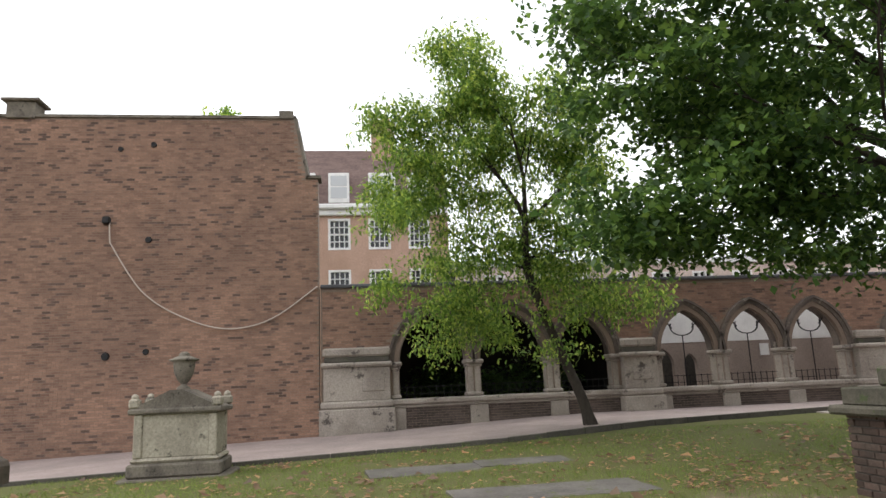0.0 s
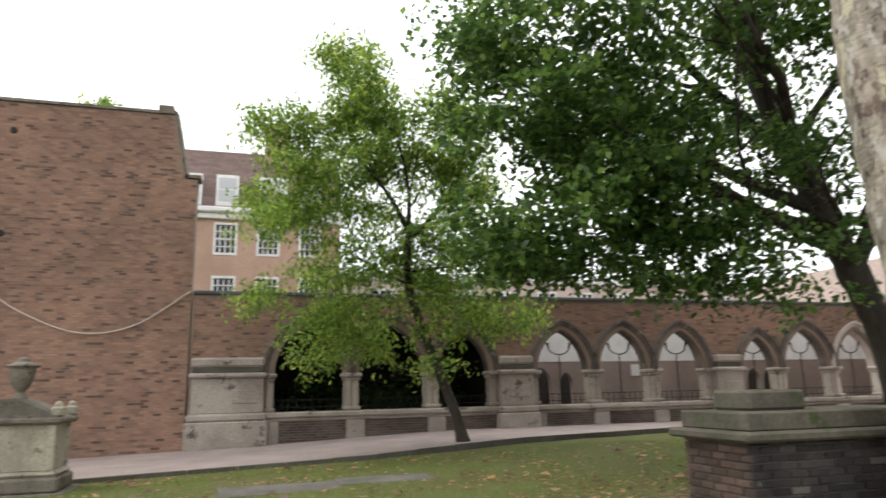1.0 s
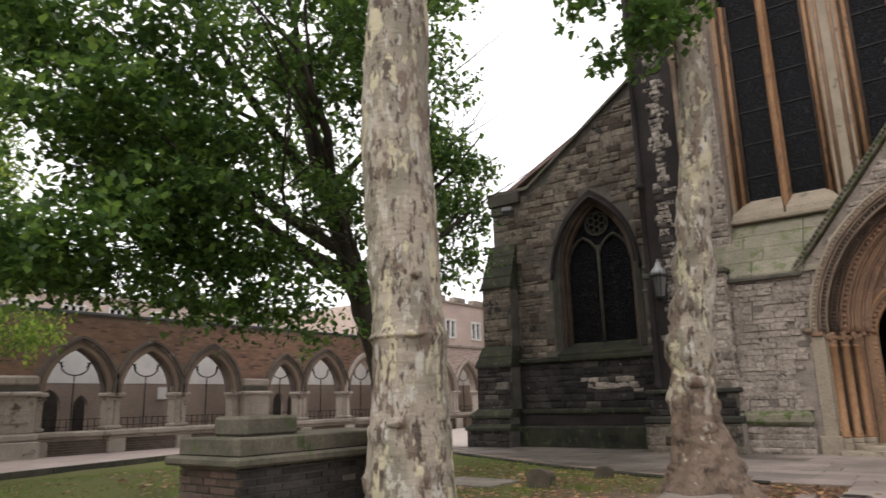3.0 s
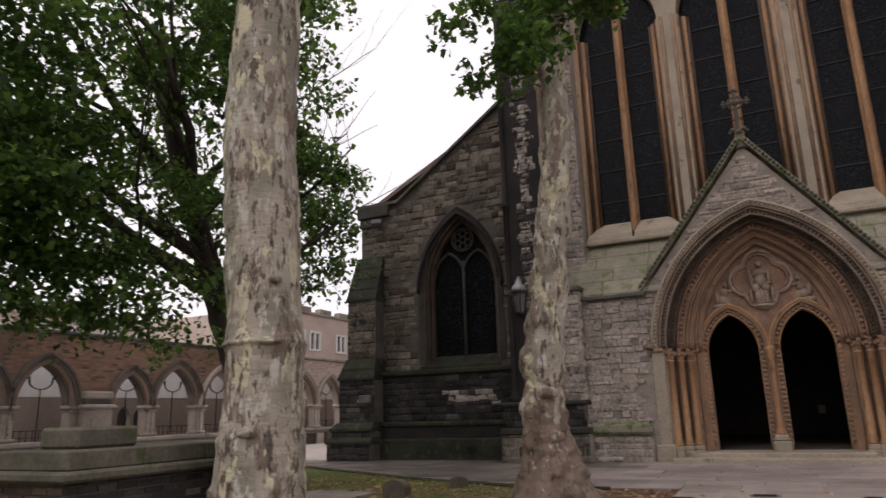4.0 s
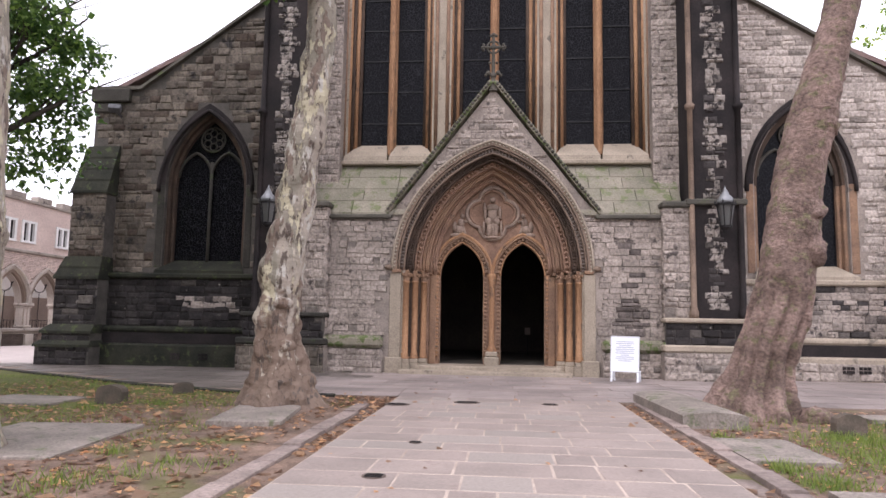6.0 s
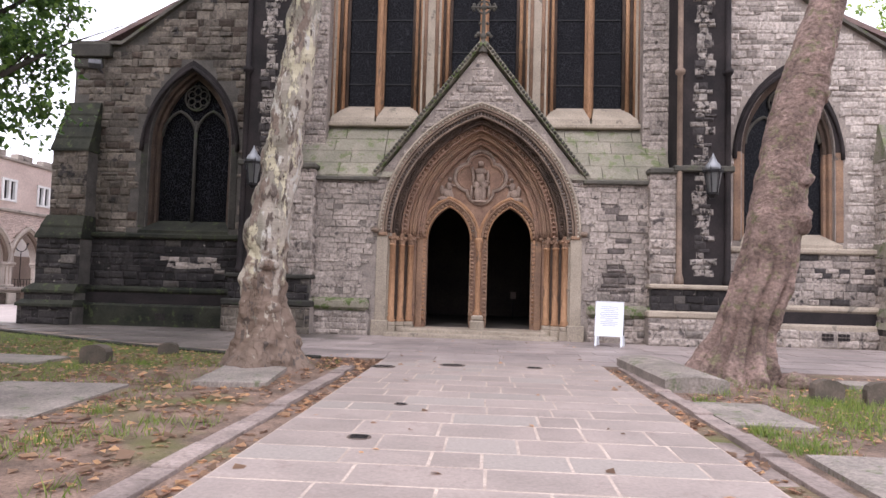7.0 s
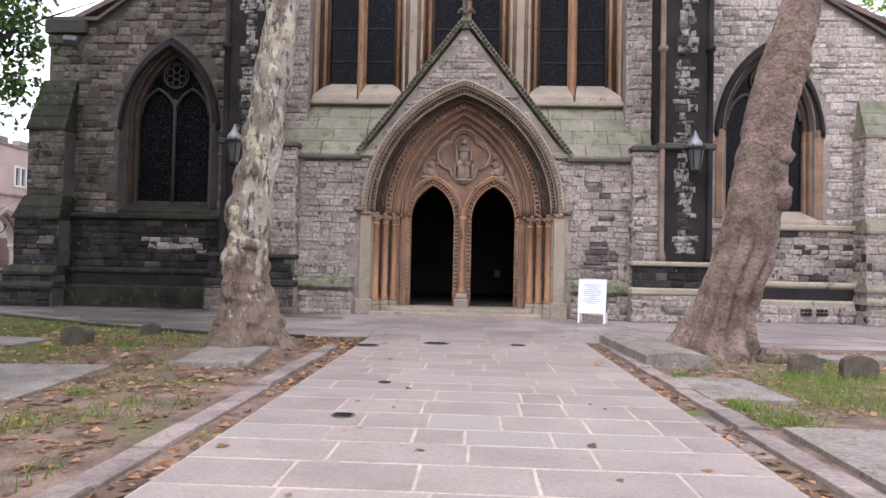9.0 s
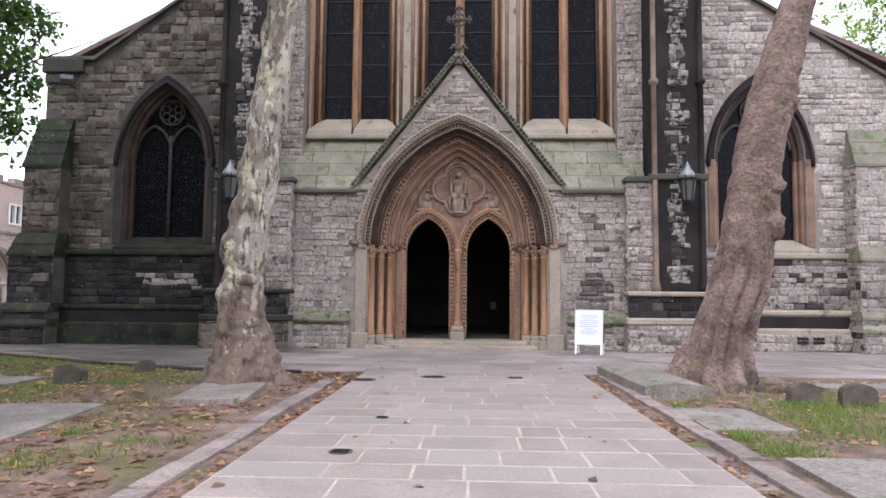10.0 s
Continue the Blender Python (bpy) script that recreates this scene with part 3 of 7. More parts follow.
part("hood_roll", bm, M["ash"], portal, smooth=True)
for s in (-1, 1):
    boxed("corner_ashlar", (min(CX + s * 2.37, CX + s * 2.66), max(CX + s * 2.37, CX + s * 2.66), FRONT - 0.04, FRONT + 0.12, 0.0, 2.6), M["ash"], portal)
    boxed("jamb_foot", (min(CX + s * 2.3, CX + s * 2.74), max(CX + s * 2.3, CX + s * 2.74), FRONT - 0.12, FRONT + 0.12, -0.02, 0.4), M["ash"], portal, "pale stone block at the foot of the jamb", bev=0.02)
    bm = bmesh.new()
    bmesh.ops.create_icosphere(bm, subdivisions=2, radius=0.09, matrix=Matrix.Translation((CX + s * 2.7, FRONT - 0.08, 2.74)) @ Matrix.Diagonal((1.3, 1, 0.8, 1)))
    part("hood_stop", bm, M["arch_grey"], portal, "carved knot ending the hood", smooth=True)
# tympanum with two door openings
DW, DC, DS, DU = 0.6, 0.4, 2.6, 0.83
TY, PT = 18.05, 1.4
inner = arch(1.53, PT, SPRING, CX, 18)
line = [(CX - 1.53, 0.0), (CX - DU - DW, 0.0), *arch(DW, DC, DS, CX - DU), (CX - DU + DW, 0.0), (CX + DU - DW, 0.0), *arch(DW, DC, DS, CX + DU), (CX + DU + DW, 0.0), (CX + 1.53, 0.0), *inner[::-1]]
bm = bmesh.new()
panel(bm, line, [], TY, 18.4)
part("tympanum", bm, M["carve"], portal, "carved tympanum over twin doorways")
for s in (-1, 1):
    for h, dy, mt, rad in ((0.61, 0.05, "tan", 0.03), (0.75, 0.12, "tan_dark", 0.03), (0.82, 0.08, "tan", 0.045)):
        bm = bmesh.new()
        tube(bm, [(u, TY - dy + 0.02, v) for u, v in arch(h, DC, DS, CX + s * DU, 16)], rad, 8)
        part("door_moulding", bm, M[mt], portal, smooth=True)
    bm = bmesh.new()
    for side in (-1, 1):
        for i in range(20):
            z = 0.42 + i * 0.108
            x = CX + s * DU + side * (DW + 0.055)
            box(bm, x - 0.042, x + 0.042, TY - 0.075, TY, z, z + 0.066, 0.015)
        x = CX + s * DU + side * (DW + 0.005)
        box(bm, x - 0.018, x + 0.018, TY - 0.06, TY, 0.3, DS, 0.01)
    for u, v in arch(DW + 0.075, DC, DS, CX + s * DU, 11)[1:-1]:
        box(bm, u - 0.042, u + 0.042, TY - 0.09, TY, v - 0.042, v + 0.042, 0.015)
    part("door_ornament", bm, M["tan_dark"], portal, "carved beads round the doorway")
    bm = bmesh.new()
    tube(bm, [(CX + s * 1.5, TY - 0.02, 0.4), (CX + s * 1.5, TY - 0.02, 2.62)], 0.05, 10)
    part("angle_shaft", bm, M["tan"], portal, smooth=True)
bm = bmesh.new()
lathe(bm, [(0.13, 0.2), (0.13, 0.62), (0.09, 0.68), (0.075, 0.74), (0.07, 2.36), (0.1, 2.42), (0.09, 2.48), (0.13, 2.56), (0.12, 2.66)], CX, TY - 0.05, 10)
part("central_shaft", bm, M["tan"], portal, smooth=True)
bm = bmesh.new()
box(bm, CX - 0.2, CX + 0.2, TY - 0.28, TY + 0.3, 0.15, 0.42, 0.03)
box(bm, CX - 0.16, CX + 0.16, TY - 0.22, TY + 0.3, 0.42, 0.56, 0.03)
part("central_base", bm, M["ash"], portal, "pale stone foot of the central shaft")
# four-lobed frame with a plain carved relief, and a smaller relief either side
for size, rad, dy, mt in ((1.0, 0.055, 0.03, "relief"), (0.87, 0.03, 0.05, "carve")):
    bm = bmesh.new()
    lobes = []
    for i in range(73):
        a = 2 * math.pi * i / 72
        f = abs((a + math.pi / 4) % (math.pi / 2) - math.pi / 4)
        r = 0.35 * math.cos(f) + math.sqrt(0.36 ** 2 - (0.35 * math.sin(f)) ** 2)
        lobes.append((CX + size * r * math.sin(a), TY - dy, 4.33 + size * 1.02 * r * math.cos(a)))
    tube(bm, lobes, rad, 8)
    part("quatrefoil", bm, M[mt], portal, smooth=True)
bm = bmesh.new()
for dx, z, rx, rz in ((-0.09, 3.87, 0.085, 0.24), (0.09, 3.87, 0.085, 0.24), (0, 3.85, 0.07, 0.25), (-0.11, 4.1, 0.11, 0.13), (0.11, 4.1, 0.11, 0.13), (0, 4.3, 0.14, 0.24), (0, 4.48, 0.18, 0.12), (-0.2, 4.32, 0.05, 0.2), (0.2, 4.34, 0.05, 0.2), (0.17, 4.2, 0.1, 0.045), (-0.22, 4.5, 0.04, 0.14), (-0.24, 3.9, 0.04, 0.22), (0.24, 3.9, 0.04, 0.22), (0, 3.66, 0.22, 0.05), (-0.05, 3.86, 0.02, 0.26), (0.06, 3.86, 0.02, 0.24)):
    bmesh.ops.create_icosphere(bm, subdivisions=2, radius=1, matrix=Matrix.Translation((CX + dx, TY - 0.05, z)) @ Matrix.Diagonal((rx, 0.13, rz, 1)))
bmesh.ops.create_icosphere(bm, subdivisions=2, radius=0.085, matrix=Matrix.Translation((CX, TY - 0.1, 4.7)))
part("relief", bm, M["relief"], portal, "weathered seated stone relief", smooth=True)
for s in (-1, 1):
    bm = bmesh.new()
    tube(bm, [(CX + s * (0.74 + 0.16 * t), TY - 0.01, 3.62 + 0.95 * t - 0.55 * t * t) for t in (0, 0.25, 0.5, 0.75, 1.0)], [0.05, 0.05, 0.045, 0.04, 0.03], 6)
    for z, du, rx, rz in ((3.72, 0.98, 0.2, 0.08), (3.88, 0.92, 0.13, 0.14), (4.07, 0.87, 0.1, 0.13), (4.26, 0.84, 0.065, 0.075), (3.95, 1.05, 0.07, 0.16), (4.1, 0.76, 0.09, 0.04)):
        bmesh.ops.create_icosphere(bm, subdivisions=2, radius=1, matrix=Matrix.Translation((CX + s * du, TY - 0.02, z)) @ Matrix.Diagonal((rx, 0.09, rz, 1)))
    part("relief", bm, M["relief"], portal, "small kneeling stone relief", smooth=True)

# gable coping, crockets and cross
for s in (-1, 1):
    a, b = Vector((CX + s * 2.76, FRONT - 0.12, 4.16)), Vector((CX, FRONT - 0.12, 7.72))
    way = (b - a).normalized()
    bm = bmesh.new()
    nrm = Vector((way.z, 0, -way.x)) * (-s)
    for off, w, y in ((0.0, 0.075, 0.0), (-0.085, 0.045, 0.05)):
        q = [a + nrm * off, b + nrm * off]
        ring = [[p + nrm * dn + Vector((0, y + dy, 0)) for dn, dy in ((-w, 0), (0, -0.02), (0.02, 0.5), (-w, 0.5))] for p in q]
        vs = [[bm.verts.new(p) for p in r] for r in ring]
        for i in range(4):
            bm.faces.new((vs[0][i], vs[0][(i + 1) % 4], vs[1][(i + 1) % 4], vs[1][i]))
        bm.faces.new(vs[0]), bm.faces.new(vs[1])
    part("gable_coping", bm, M["coping_moss"], porch, "mossy grey coping stone")
    bm = bmesh.new()
    for i in range(1, 40):
        p = a + (b - a) * (i / 40)
        bmesh.ops.create_icosphere(bm, subdivisions=1, radius=0.05, matrix=Matrix.Translation(p + nrm * -0.07 + Vector((0, -0.03, 0))))
    part("crockets", bm, M["dress"], porch, "row of dark carved knobs under the coping")
bm = bmesh.new()
FY = FRONT + 0.02
tube(bm, [(CX, FY, 7.5), (CX, FY, 7.72), (CX, FY, 7.82), (CX, FY, 8.0), (CX, FY, 9.05)], [0.15, 0.12, 0.06, 0.05, 0.04], 8)
tube(bm, [(CX - 0.27, FY, 8.74), (CX + 0.27, FY, 8.74)], 0.042, 8)
tube(bm, [(CX + 0.17 * math.cos(a * math.pi / 8), FY, 8.74 + 0.17 * math.sin(a * math.pi / 8)) for a in range(17)], 0.028, 6)
for dx, dz, r in ((-0.3, 8.74, 0.05), (-0.27, 8.81, 0.045), (-0.27, 8.67, 0.045), (0.3, 8.74, 0.05), (0.27, 8.81, 0.045), (0.27, 8.67, 0.045), (0, 9.1, 0.05), (-0.07, 9.06, 0.045), (0.07, 9.06, 0.045), (0, 8.74, 0.085), (0, 7.95, 0.09), (-0.13, 8.02, 0.065), (0.13, 8.02, 0.065), (-0.2, 7.96, 0.045), (0.2, 7.96, 0.045), (-0.1, 8.3, 0.04), (0.1, 8.3, 0.04)):
    bmesh.ops.create_icosphere(bm, subdivisions=2, radius=r, matrix=Matrix.Translation((CX + dx, FY, dz)))
part("cross_finial", bm, M["dress"], porch, "dark carved stone cross on the gable")

# sloping stone roofs beside the gable
for s in (-1, 1):
    x0, x1 = sorted((CX + s * 1.2, CX + s * 4.9))
    for r in range(4):
        z0, z1 = 4.2 + r * 0.38, 4.2 + (r + 1) * 0.38
        y0, y1 = FRONT - 0.08 + r * 0.28, FRONT - 0.08 + (r + 1) * 0.28
        edge = 2.66 * (7.6 - z1) / 3.4 - 0.1
        u, stop = (CX + edge, x1) if s > 0 else (x0, CX - edge)
        while u < stop - 0.05:
            w = min(0.9 + 0.25 * ((r * 7 + int(u * 3)) % 3), stop - u)
            bm = bmesh.new()
            vs = [bm.verts.new(p) for p in ((u + .008, y0, z0), (u + w - .008, y0, z0), (u + w - .008, y1 + 0.02, z1), (u + .008, y1 + 0.02, z1), (u + .008, y0, z0 - 0.06), (u + w - .008, y0, z0 - 0.06), (u + w - .008, y1 + 0.02, z1 - 0.3), (u + .008, y1 + 0.02, z1 - 0.3))]
            for f in ((0, 1, 2, 3), (4, 5, 1, 0), (5, 6, 2, 1), (7, 4, 0, 3), (6, 7, 3, 2), (7, 6, 5, 4)):
                bm.faces.new([vs[i] for i in f])
            part("roof_slab", bm, M["moss"], porch, "mossy sloping stone slab")
            u += w
    boxed("drip_moulding", (min(CX + s * 2.66, CX + s * 4.95), max(CX + s * 2.66, CX + s * 4.95), FRONT - 0.14, FRONT + 0.2, 4.03, 4.15), M["dress"], porch, bev=0.03)
    boxed("string_course", (min(CX + s * 1.3, CX + s * 4.5), max(CX + s * 1.3, CX + s * 4.5), WINY - 0.22, WINY + 0.1, 5.72, 5.86), M["ash"], church, bev=0.03)
    # plinth courses
    for z0, z1, y in ((0.62, 0.95, 0.22), (-0.1, 0.62, 0.13)):
        boxed("plinth", (min(CX + s * 2.8, CX + s * 4.35), max(CX + s * 2.8, CX + s * 4.35), FRONT - y, FRONT + 0.05, z0, z1), M["coping_moss"] if z0 > 0 else M["mortar"], porch, bev=0.09)
    pl = masonry("stonework", rnd, lambda u, v: True, (min(CX + s * 2.82, CX + s * 4.33), max(CX + s * 2.82, CX + s * 4.33), 0.0, 0.6), (0.12, 0.22), (0.2, 0.5), FRONT - 0.13, M["rag"], porch)

# great window wall
WC = (CX - 2.98, CX, CX + 2.98)
holes = [opening(1.22, 1.2, 12.2, 5.85, u) for u in WC]
bm = bmesh.new()
panel(bm, [(CX - 5.2, 4.4), (CX + 5.2, 4.4), (CX + 5.2, 17), (CX, 21.5), (CX - 5.2, 17)], holes, WINY, WINY + 0.7)
nave = part("nave_wall", bm, M["ash"], church, "tall front wall with three great windows")
for u in WC:
    win = tagged(new("great_window"), "tall leaded window with orange stone mullion")
    win.parent = church
    bm = bmesh.new()
    panel(bm, opening(1.2, 1.2, 12.2, 5.9, u), [], WINY + 0.5, WINY + 0.53)
    part("pane", bm, M["leaded"], win, "dark leaded glass")
    bm = bmesh.new()
    tube(bm, [(u, WINY + 0.26, 6.1), (u, WINY + 0.26, 13.4)], 0.09, 8)
    box(bm, u - 0.125, u + 0.125, WINY + 0.34, WINY + 0.52, 6.1, 13.8, 0.03)
    part("mullion", bm, M["tan"], win)
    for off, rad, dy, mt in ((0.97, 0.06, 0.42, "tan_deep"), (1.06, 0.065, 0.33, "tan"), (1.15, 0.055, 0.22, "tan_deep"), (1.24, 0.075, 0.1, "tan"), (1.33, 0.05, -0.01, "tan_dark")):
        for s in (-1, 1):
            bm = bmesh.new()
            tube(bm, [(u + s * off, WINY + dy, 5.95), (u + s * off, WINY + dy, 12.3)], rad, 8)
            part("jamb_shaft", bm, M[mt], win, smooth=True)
    for s in (-1, 1):
        bm = bmesh.new()
        vs = [bm.verts.new((u + s * a, WINY + b, c)) for a, b, c in ((0.03, -0.2, 5.85), (1.27, -0.2, 5.85), (1.27, -0.17, 5.98), (0.03, -0.17, 5.98), (0.14, 0.45, 6.45), (0.98, 0.45, 6.45), (1.27, 0.45, 5.85), (0.03, 0.45, 5.85))]
        for f in ((0, 1, 2, 3), (3, 2, 5, 4), (1, 6, 5, 2), (0, 3, 4, 7), (0, 7, 6, 1), (4, 5, 6, 7)):
            bm.faces.new([vs[i] for i in f])
        part("sill", bm, M["ash"], win, "sloping pale stone sill")
    bm = bmesh.new()
    for z in [7.1 + 0.95 * i for i in range(6)]:
        box(bm, u - 1.15, u + 1.15, WINY + 0.47, WINY + 0.51, z, z + 0.03)
    part("saddle_bar", bm, M["iron"], win)
nave_line = [(CX - 5.2, 4.4), (CX + 5.2, 4.4), (CX + 5.2, 16.5), (CX - 5.2, 16.5)]


# stone strips and dark buttresses either side
for s in (-1, 1):
    x0, x1 = sorted((CX + s * 4.33, CX + s * 4.98))
    pier = boxed("corner_pier", (x0, x1, FRONT - 0.24, FRONT + 0.4, -0.1, 4.36), M["mortar"], church, "narrow ragstone pier beside the porch")
    masonry("stonework", rnd, lambda u, v: True, (x0, x1, 0.95, 4.3), (0.12, 0.26), (0.2, 0.45), FRONT - 0.24, M["rag"], pier)
    masonry("stonework", rnd, lambda u, v: True, (FRONT - 0.24, FRONT, 0.95, 4.3), (0.12, 0.26), (0.2, 0.45), x0 if s > 0 else x1, M["rag"], pier, orient="x", face=-s)
    boxed("pier_string", (x0 - 0.06, x1 + 0.06, FRONT - 0.34, FRONT + 0.3, 4.3, 4.46), M["dress"], pier, bev=0.04)
    boxed("pier_ledge", (x0 - 0.08, x1 + 0.08, FRONT - 0.36, FRONT + 0.1, 0.66, 0.95), M["coping_moss"], pier, bev=0.09)
    boxed("pier_foot", (x0 - 0.05, x1 + 0.05, FRONT - 0.3, FRONT + 0.1, -0.1, 0.66), M["rag"], pier, bev=0.03)
    x0, x1 = sorted((CX + s * 4.3, CX + s * 5.1))
    st = boxed("quoin_strip", (x0, x1, WINY - 0.45, WINY + 0.3, 4.3, 17), M["mortar"], church)
    masonry("stonework", rnd, lambda u, v: True, (x0, x1, 4.3, 14.5), (0.12, 0.26), (0.2, 0.45), WINY - 0.45, M["rag"], st)
    bt_x0, bt_x1 = sorted((CX + s * 4.97, CX + s * 6.28))
    by = FRONT - 0.25
    bt = boxed("buttress", (bt_x0, bt_x1, by, 18.3, 1.5, 13.5), M["soot_plain"], church, "soot-black buttress with pale patched stones")
    x_mid = (bt_x0 + bt_x1) / 2
    rb = random.Random(11 + s)
    masonry("quoin_stones", rb, lambda u, v: abs(u - x_mid) < 0.34 + 0.2 * noise.noise((s * 5.0, v * 2.3, 2)), (x_mid - 0.42, x_mid + 0.42, 1.75, 13.0), (0.09, 0.22), (0.12, 0.34), by, M["patch"], bt, proud=(0.02, 0.05))
    for e in (bt_x0 + 0.06, bt_x1 - 0.06):
        bm = bmesh.new()
        lathe(bm, [(0.12, 1.5), (0.12, 1.66), (0.09, 1.74), (0.075, 1.8), (0.07, 4.3), (0.07, 6.84), (0.12, 6.87), (0.13, 6.96), (0.07, 7.02), (0.07, 10.2), (0.11, 10.25), (0.11, 10.35), (0.07, 10.4), (0.07, 13.5)], e, by - 0.04, 10)
        part("shaft", bm, M["arch_grey"] if abs(e - CX) < 5.3 else M["soot_plain"], bt, smooth=True)
    boxed("buttress_string", (bt_x0 - 0.1, bt_x1 + 0.1, by - 0.12, by + 0.25, 4.36, 4.52), M["dress"], bt, bev=0.03)
    lo = boxed("buttress_foot", (bt_x0 - 0.65 if s > 0 else bt_x0 - 0.2, bt_x1 + 0.2 if s > 0 else bt_x1 + 0.65, by - 0.12, 18.2, -0.1, 1.4), M["mortar_dark"], church, "stepped ragstone buttress foot")
    lx0, lx1 = (bt_x0 - 0.65, bt_x1 + 0.2) if s > 0 else (bt_x0 - 0.2, bt_x1 + 0.65)
    masonry("stonework", rnd, lambda u, v: True, (lx0, lx1, 0.85, 1.4), (0.14, 0.24), (0.25, 0.5), by - 0.12, M["soot"], lo)
    boxed("ledge", (lx0 - 0.05, lx1 + 0.05, by - 0.24, by + 0.3, 1.4, 1.52), M["ash"] if s > 0 else M["dress_dark"], lo, bev=0.03)
    boxed("ledge", (lx0 - 0.1, lx1 + 0.1, by - 0.35, by + 0.3, 0.68, 0.86), M["ash"] if s > 0 else M["dress_dark"], lo, bev=0.04)
    b2 = boxed("base_block", (lx0 - 0.08, lx1 + 0.08, by - 0.3, 17.8, -0.1, 0.68), M["mortar"], lo, bev=0.02)
    masonry("stonework", rnd, lambda u, v: True, (lx0 - 0.08, lx1 + 0.08, 0.0, 0.68), (0.16, 0.24), (0.25, 0.6), by - 0.3, M["rag"] if s > 0 else M["rag_dim"], lo)


# aisles
def aisle(side, line, wx, mats, name):
    w_spring, w_sill, hw = 5.15, 2.75, 1.2
    hole = opening(hw, 1.35, w_spring, w_sill, wx)
    bm = bmesh.new()
    panel(bm, line, [hole], AISLE, AISLE + 0.7)
    wall = part("aisle_wall", bm, M["mortar"] if side > 0 else M["mortar_dark"], church, name)
    hood = opening(hw + 0.2, 1.35, w_spring, w_sill - 0.1, wx)
    xs_ = [u for u, v in line]
    lo, hi = min(xs_), max(xs_)
    masonry("stonework", rnd, lambda u, v: in_poly(u, v, line) and not in_poly(u, v, hood), (lo, hi, 2.6, 11.5), (0.1, 0.25), (0.16, 0.5), AISLE, mats[0], wall)
    masonry("stonework", rnd, lambda u, v: True, (lo, hi, 1.08, 2.42), (0.12, 0.24), (0.18, 0.5), AISLE - 0.12, mats[1], wall)
    if side < 0:
        # a cleaner patch of pale stones low in the black band
        masonry("stonework", rnd, lambda u, v: ((u + 8.3) / 1.5) ** 2 + ((v - 1.75) / 0.33) ** 2 + 0.9 * noise.noise((u * 3, v * 3, 4)) < 0.8, (-10.2, -6.6, 1.3, 2.2), (0.11, 0.18), (0.18, 0.4), AISLE - 0.135, M["mixed"], wall)
    boxed("band_wall", (lo, hi, AISLE - 0.12, AISLE + 0.1, 0.9, 2.42), M["soot_plain"], wall, bev=0)
    boxed("string_course", (lo - 0.05, hi + 0.05, AISLE - 0.24, AISLE + 0.1, 2.42, 2.58), mats[2], wall, bev=0.04)
    boxed("ledge", (lo - 0.1, hi + 0.1, AISLE - 0.34, AISLE, 0.9, 1.08), mats[2], wall, bev=0.06)
    boxed("plinth", (lo - 0.12, hi + 0.12, AISLE - 0.3, AISLE, 0.6, 0.9), mats[4], wall, bev=0.01)
    boxed("plinth_step", (lo - 0.16, hi + 0.16, AISLE - 0.42, AISLE, -0.1, 0.6), mats[2], wall, bev=0.06)
    if side > 0:
        masonry("stonework", rnd, lambda u, v: True, (lo, hi, 0.0, 0.44), (0.16, 0.24), (0.25, 0.6), AISLE - 0.42, M["rag"], wall)
    win = tagged(new("aisle_window"), "pointed two-light window with dark leaded glass")
    win.parent = church
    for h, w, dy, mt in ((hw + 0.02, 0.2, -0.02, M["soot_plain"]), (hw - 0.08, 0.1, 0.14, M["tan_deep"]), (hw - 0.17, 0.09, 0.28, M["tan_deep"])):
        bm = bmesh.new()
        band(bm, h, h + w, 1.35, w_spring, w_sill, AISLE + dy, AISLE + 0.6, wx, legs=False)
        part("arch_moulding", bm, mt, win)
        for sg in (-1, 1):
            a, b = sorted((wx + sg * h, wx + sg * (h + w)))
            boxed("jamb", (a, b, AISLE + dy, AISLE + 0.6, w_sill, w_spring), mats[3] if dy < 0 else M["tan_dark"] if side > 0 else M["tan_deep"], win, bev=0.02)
    bm = bmesh.new()
    tube(bm, [(u, AISLE - 0.04, v) for u, v in arch(hw + 0.2, 1.35, w_spring - 0.2, wx, 14)], 0.06, 6)
    part("hood_mould", bm, M["soot_plain"], win, smooth=True)
    bm = bmesh.new()
    panel(bm, opening(hw - 0.02, 1.35, w_spring, w_sill, wx), [], AISLE + 0.42, AISLE + 0.45)
    part("pane", bm, M["leaded"], win, "dark leaded glass")
    bm = bmesh.new()
    tube(bm, [(wx, AISLE + 0.36, w_sill), (wx, AISLE + 0.36, w_spring + 0.75)], 0.05, 8)
    for sg in (-1, 1):
        tube(bm, [(wx + sg * 0.49 + u, AISLE + 0.36, v) for u, v in arch(0.49, 0.3, w_spring + 0.3, 0, 10)], 0.045, 6)
    for i in range(6):
        cu, cv = wx + 0.2 * math.sin(i * math.pi / 3), w_spring + 1.42 + 0.2 * math.cos(i * math.pi / 3)
        tube(bm, [(cu + 0.11 * math.sin(a * math.pi / 5), AISLE + 0.37, cv + 0.11 * math.cos(a * math.pi / 5)) for a in range(11)], 0.022, 5)
    tube(bm, [(wx + 0.36 * math.sin(a * math.pi / 12), AISLE + 0.36, w_spring + 1.42 + 0.36 * math.cos(a * math.pi / 12)) for a in range(25)], 0.03, 6)
    part("tracery", bm, M["dress"] if side > 0 else M["dress_dark"], win, "stone mullion and tracery", smooth=True)
    bm = bmesh.new()
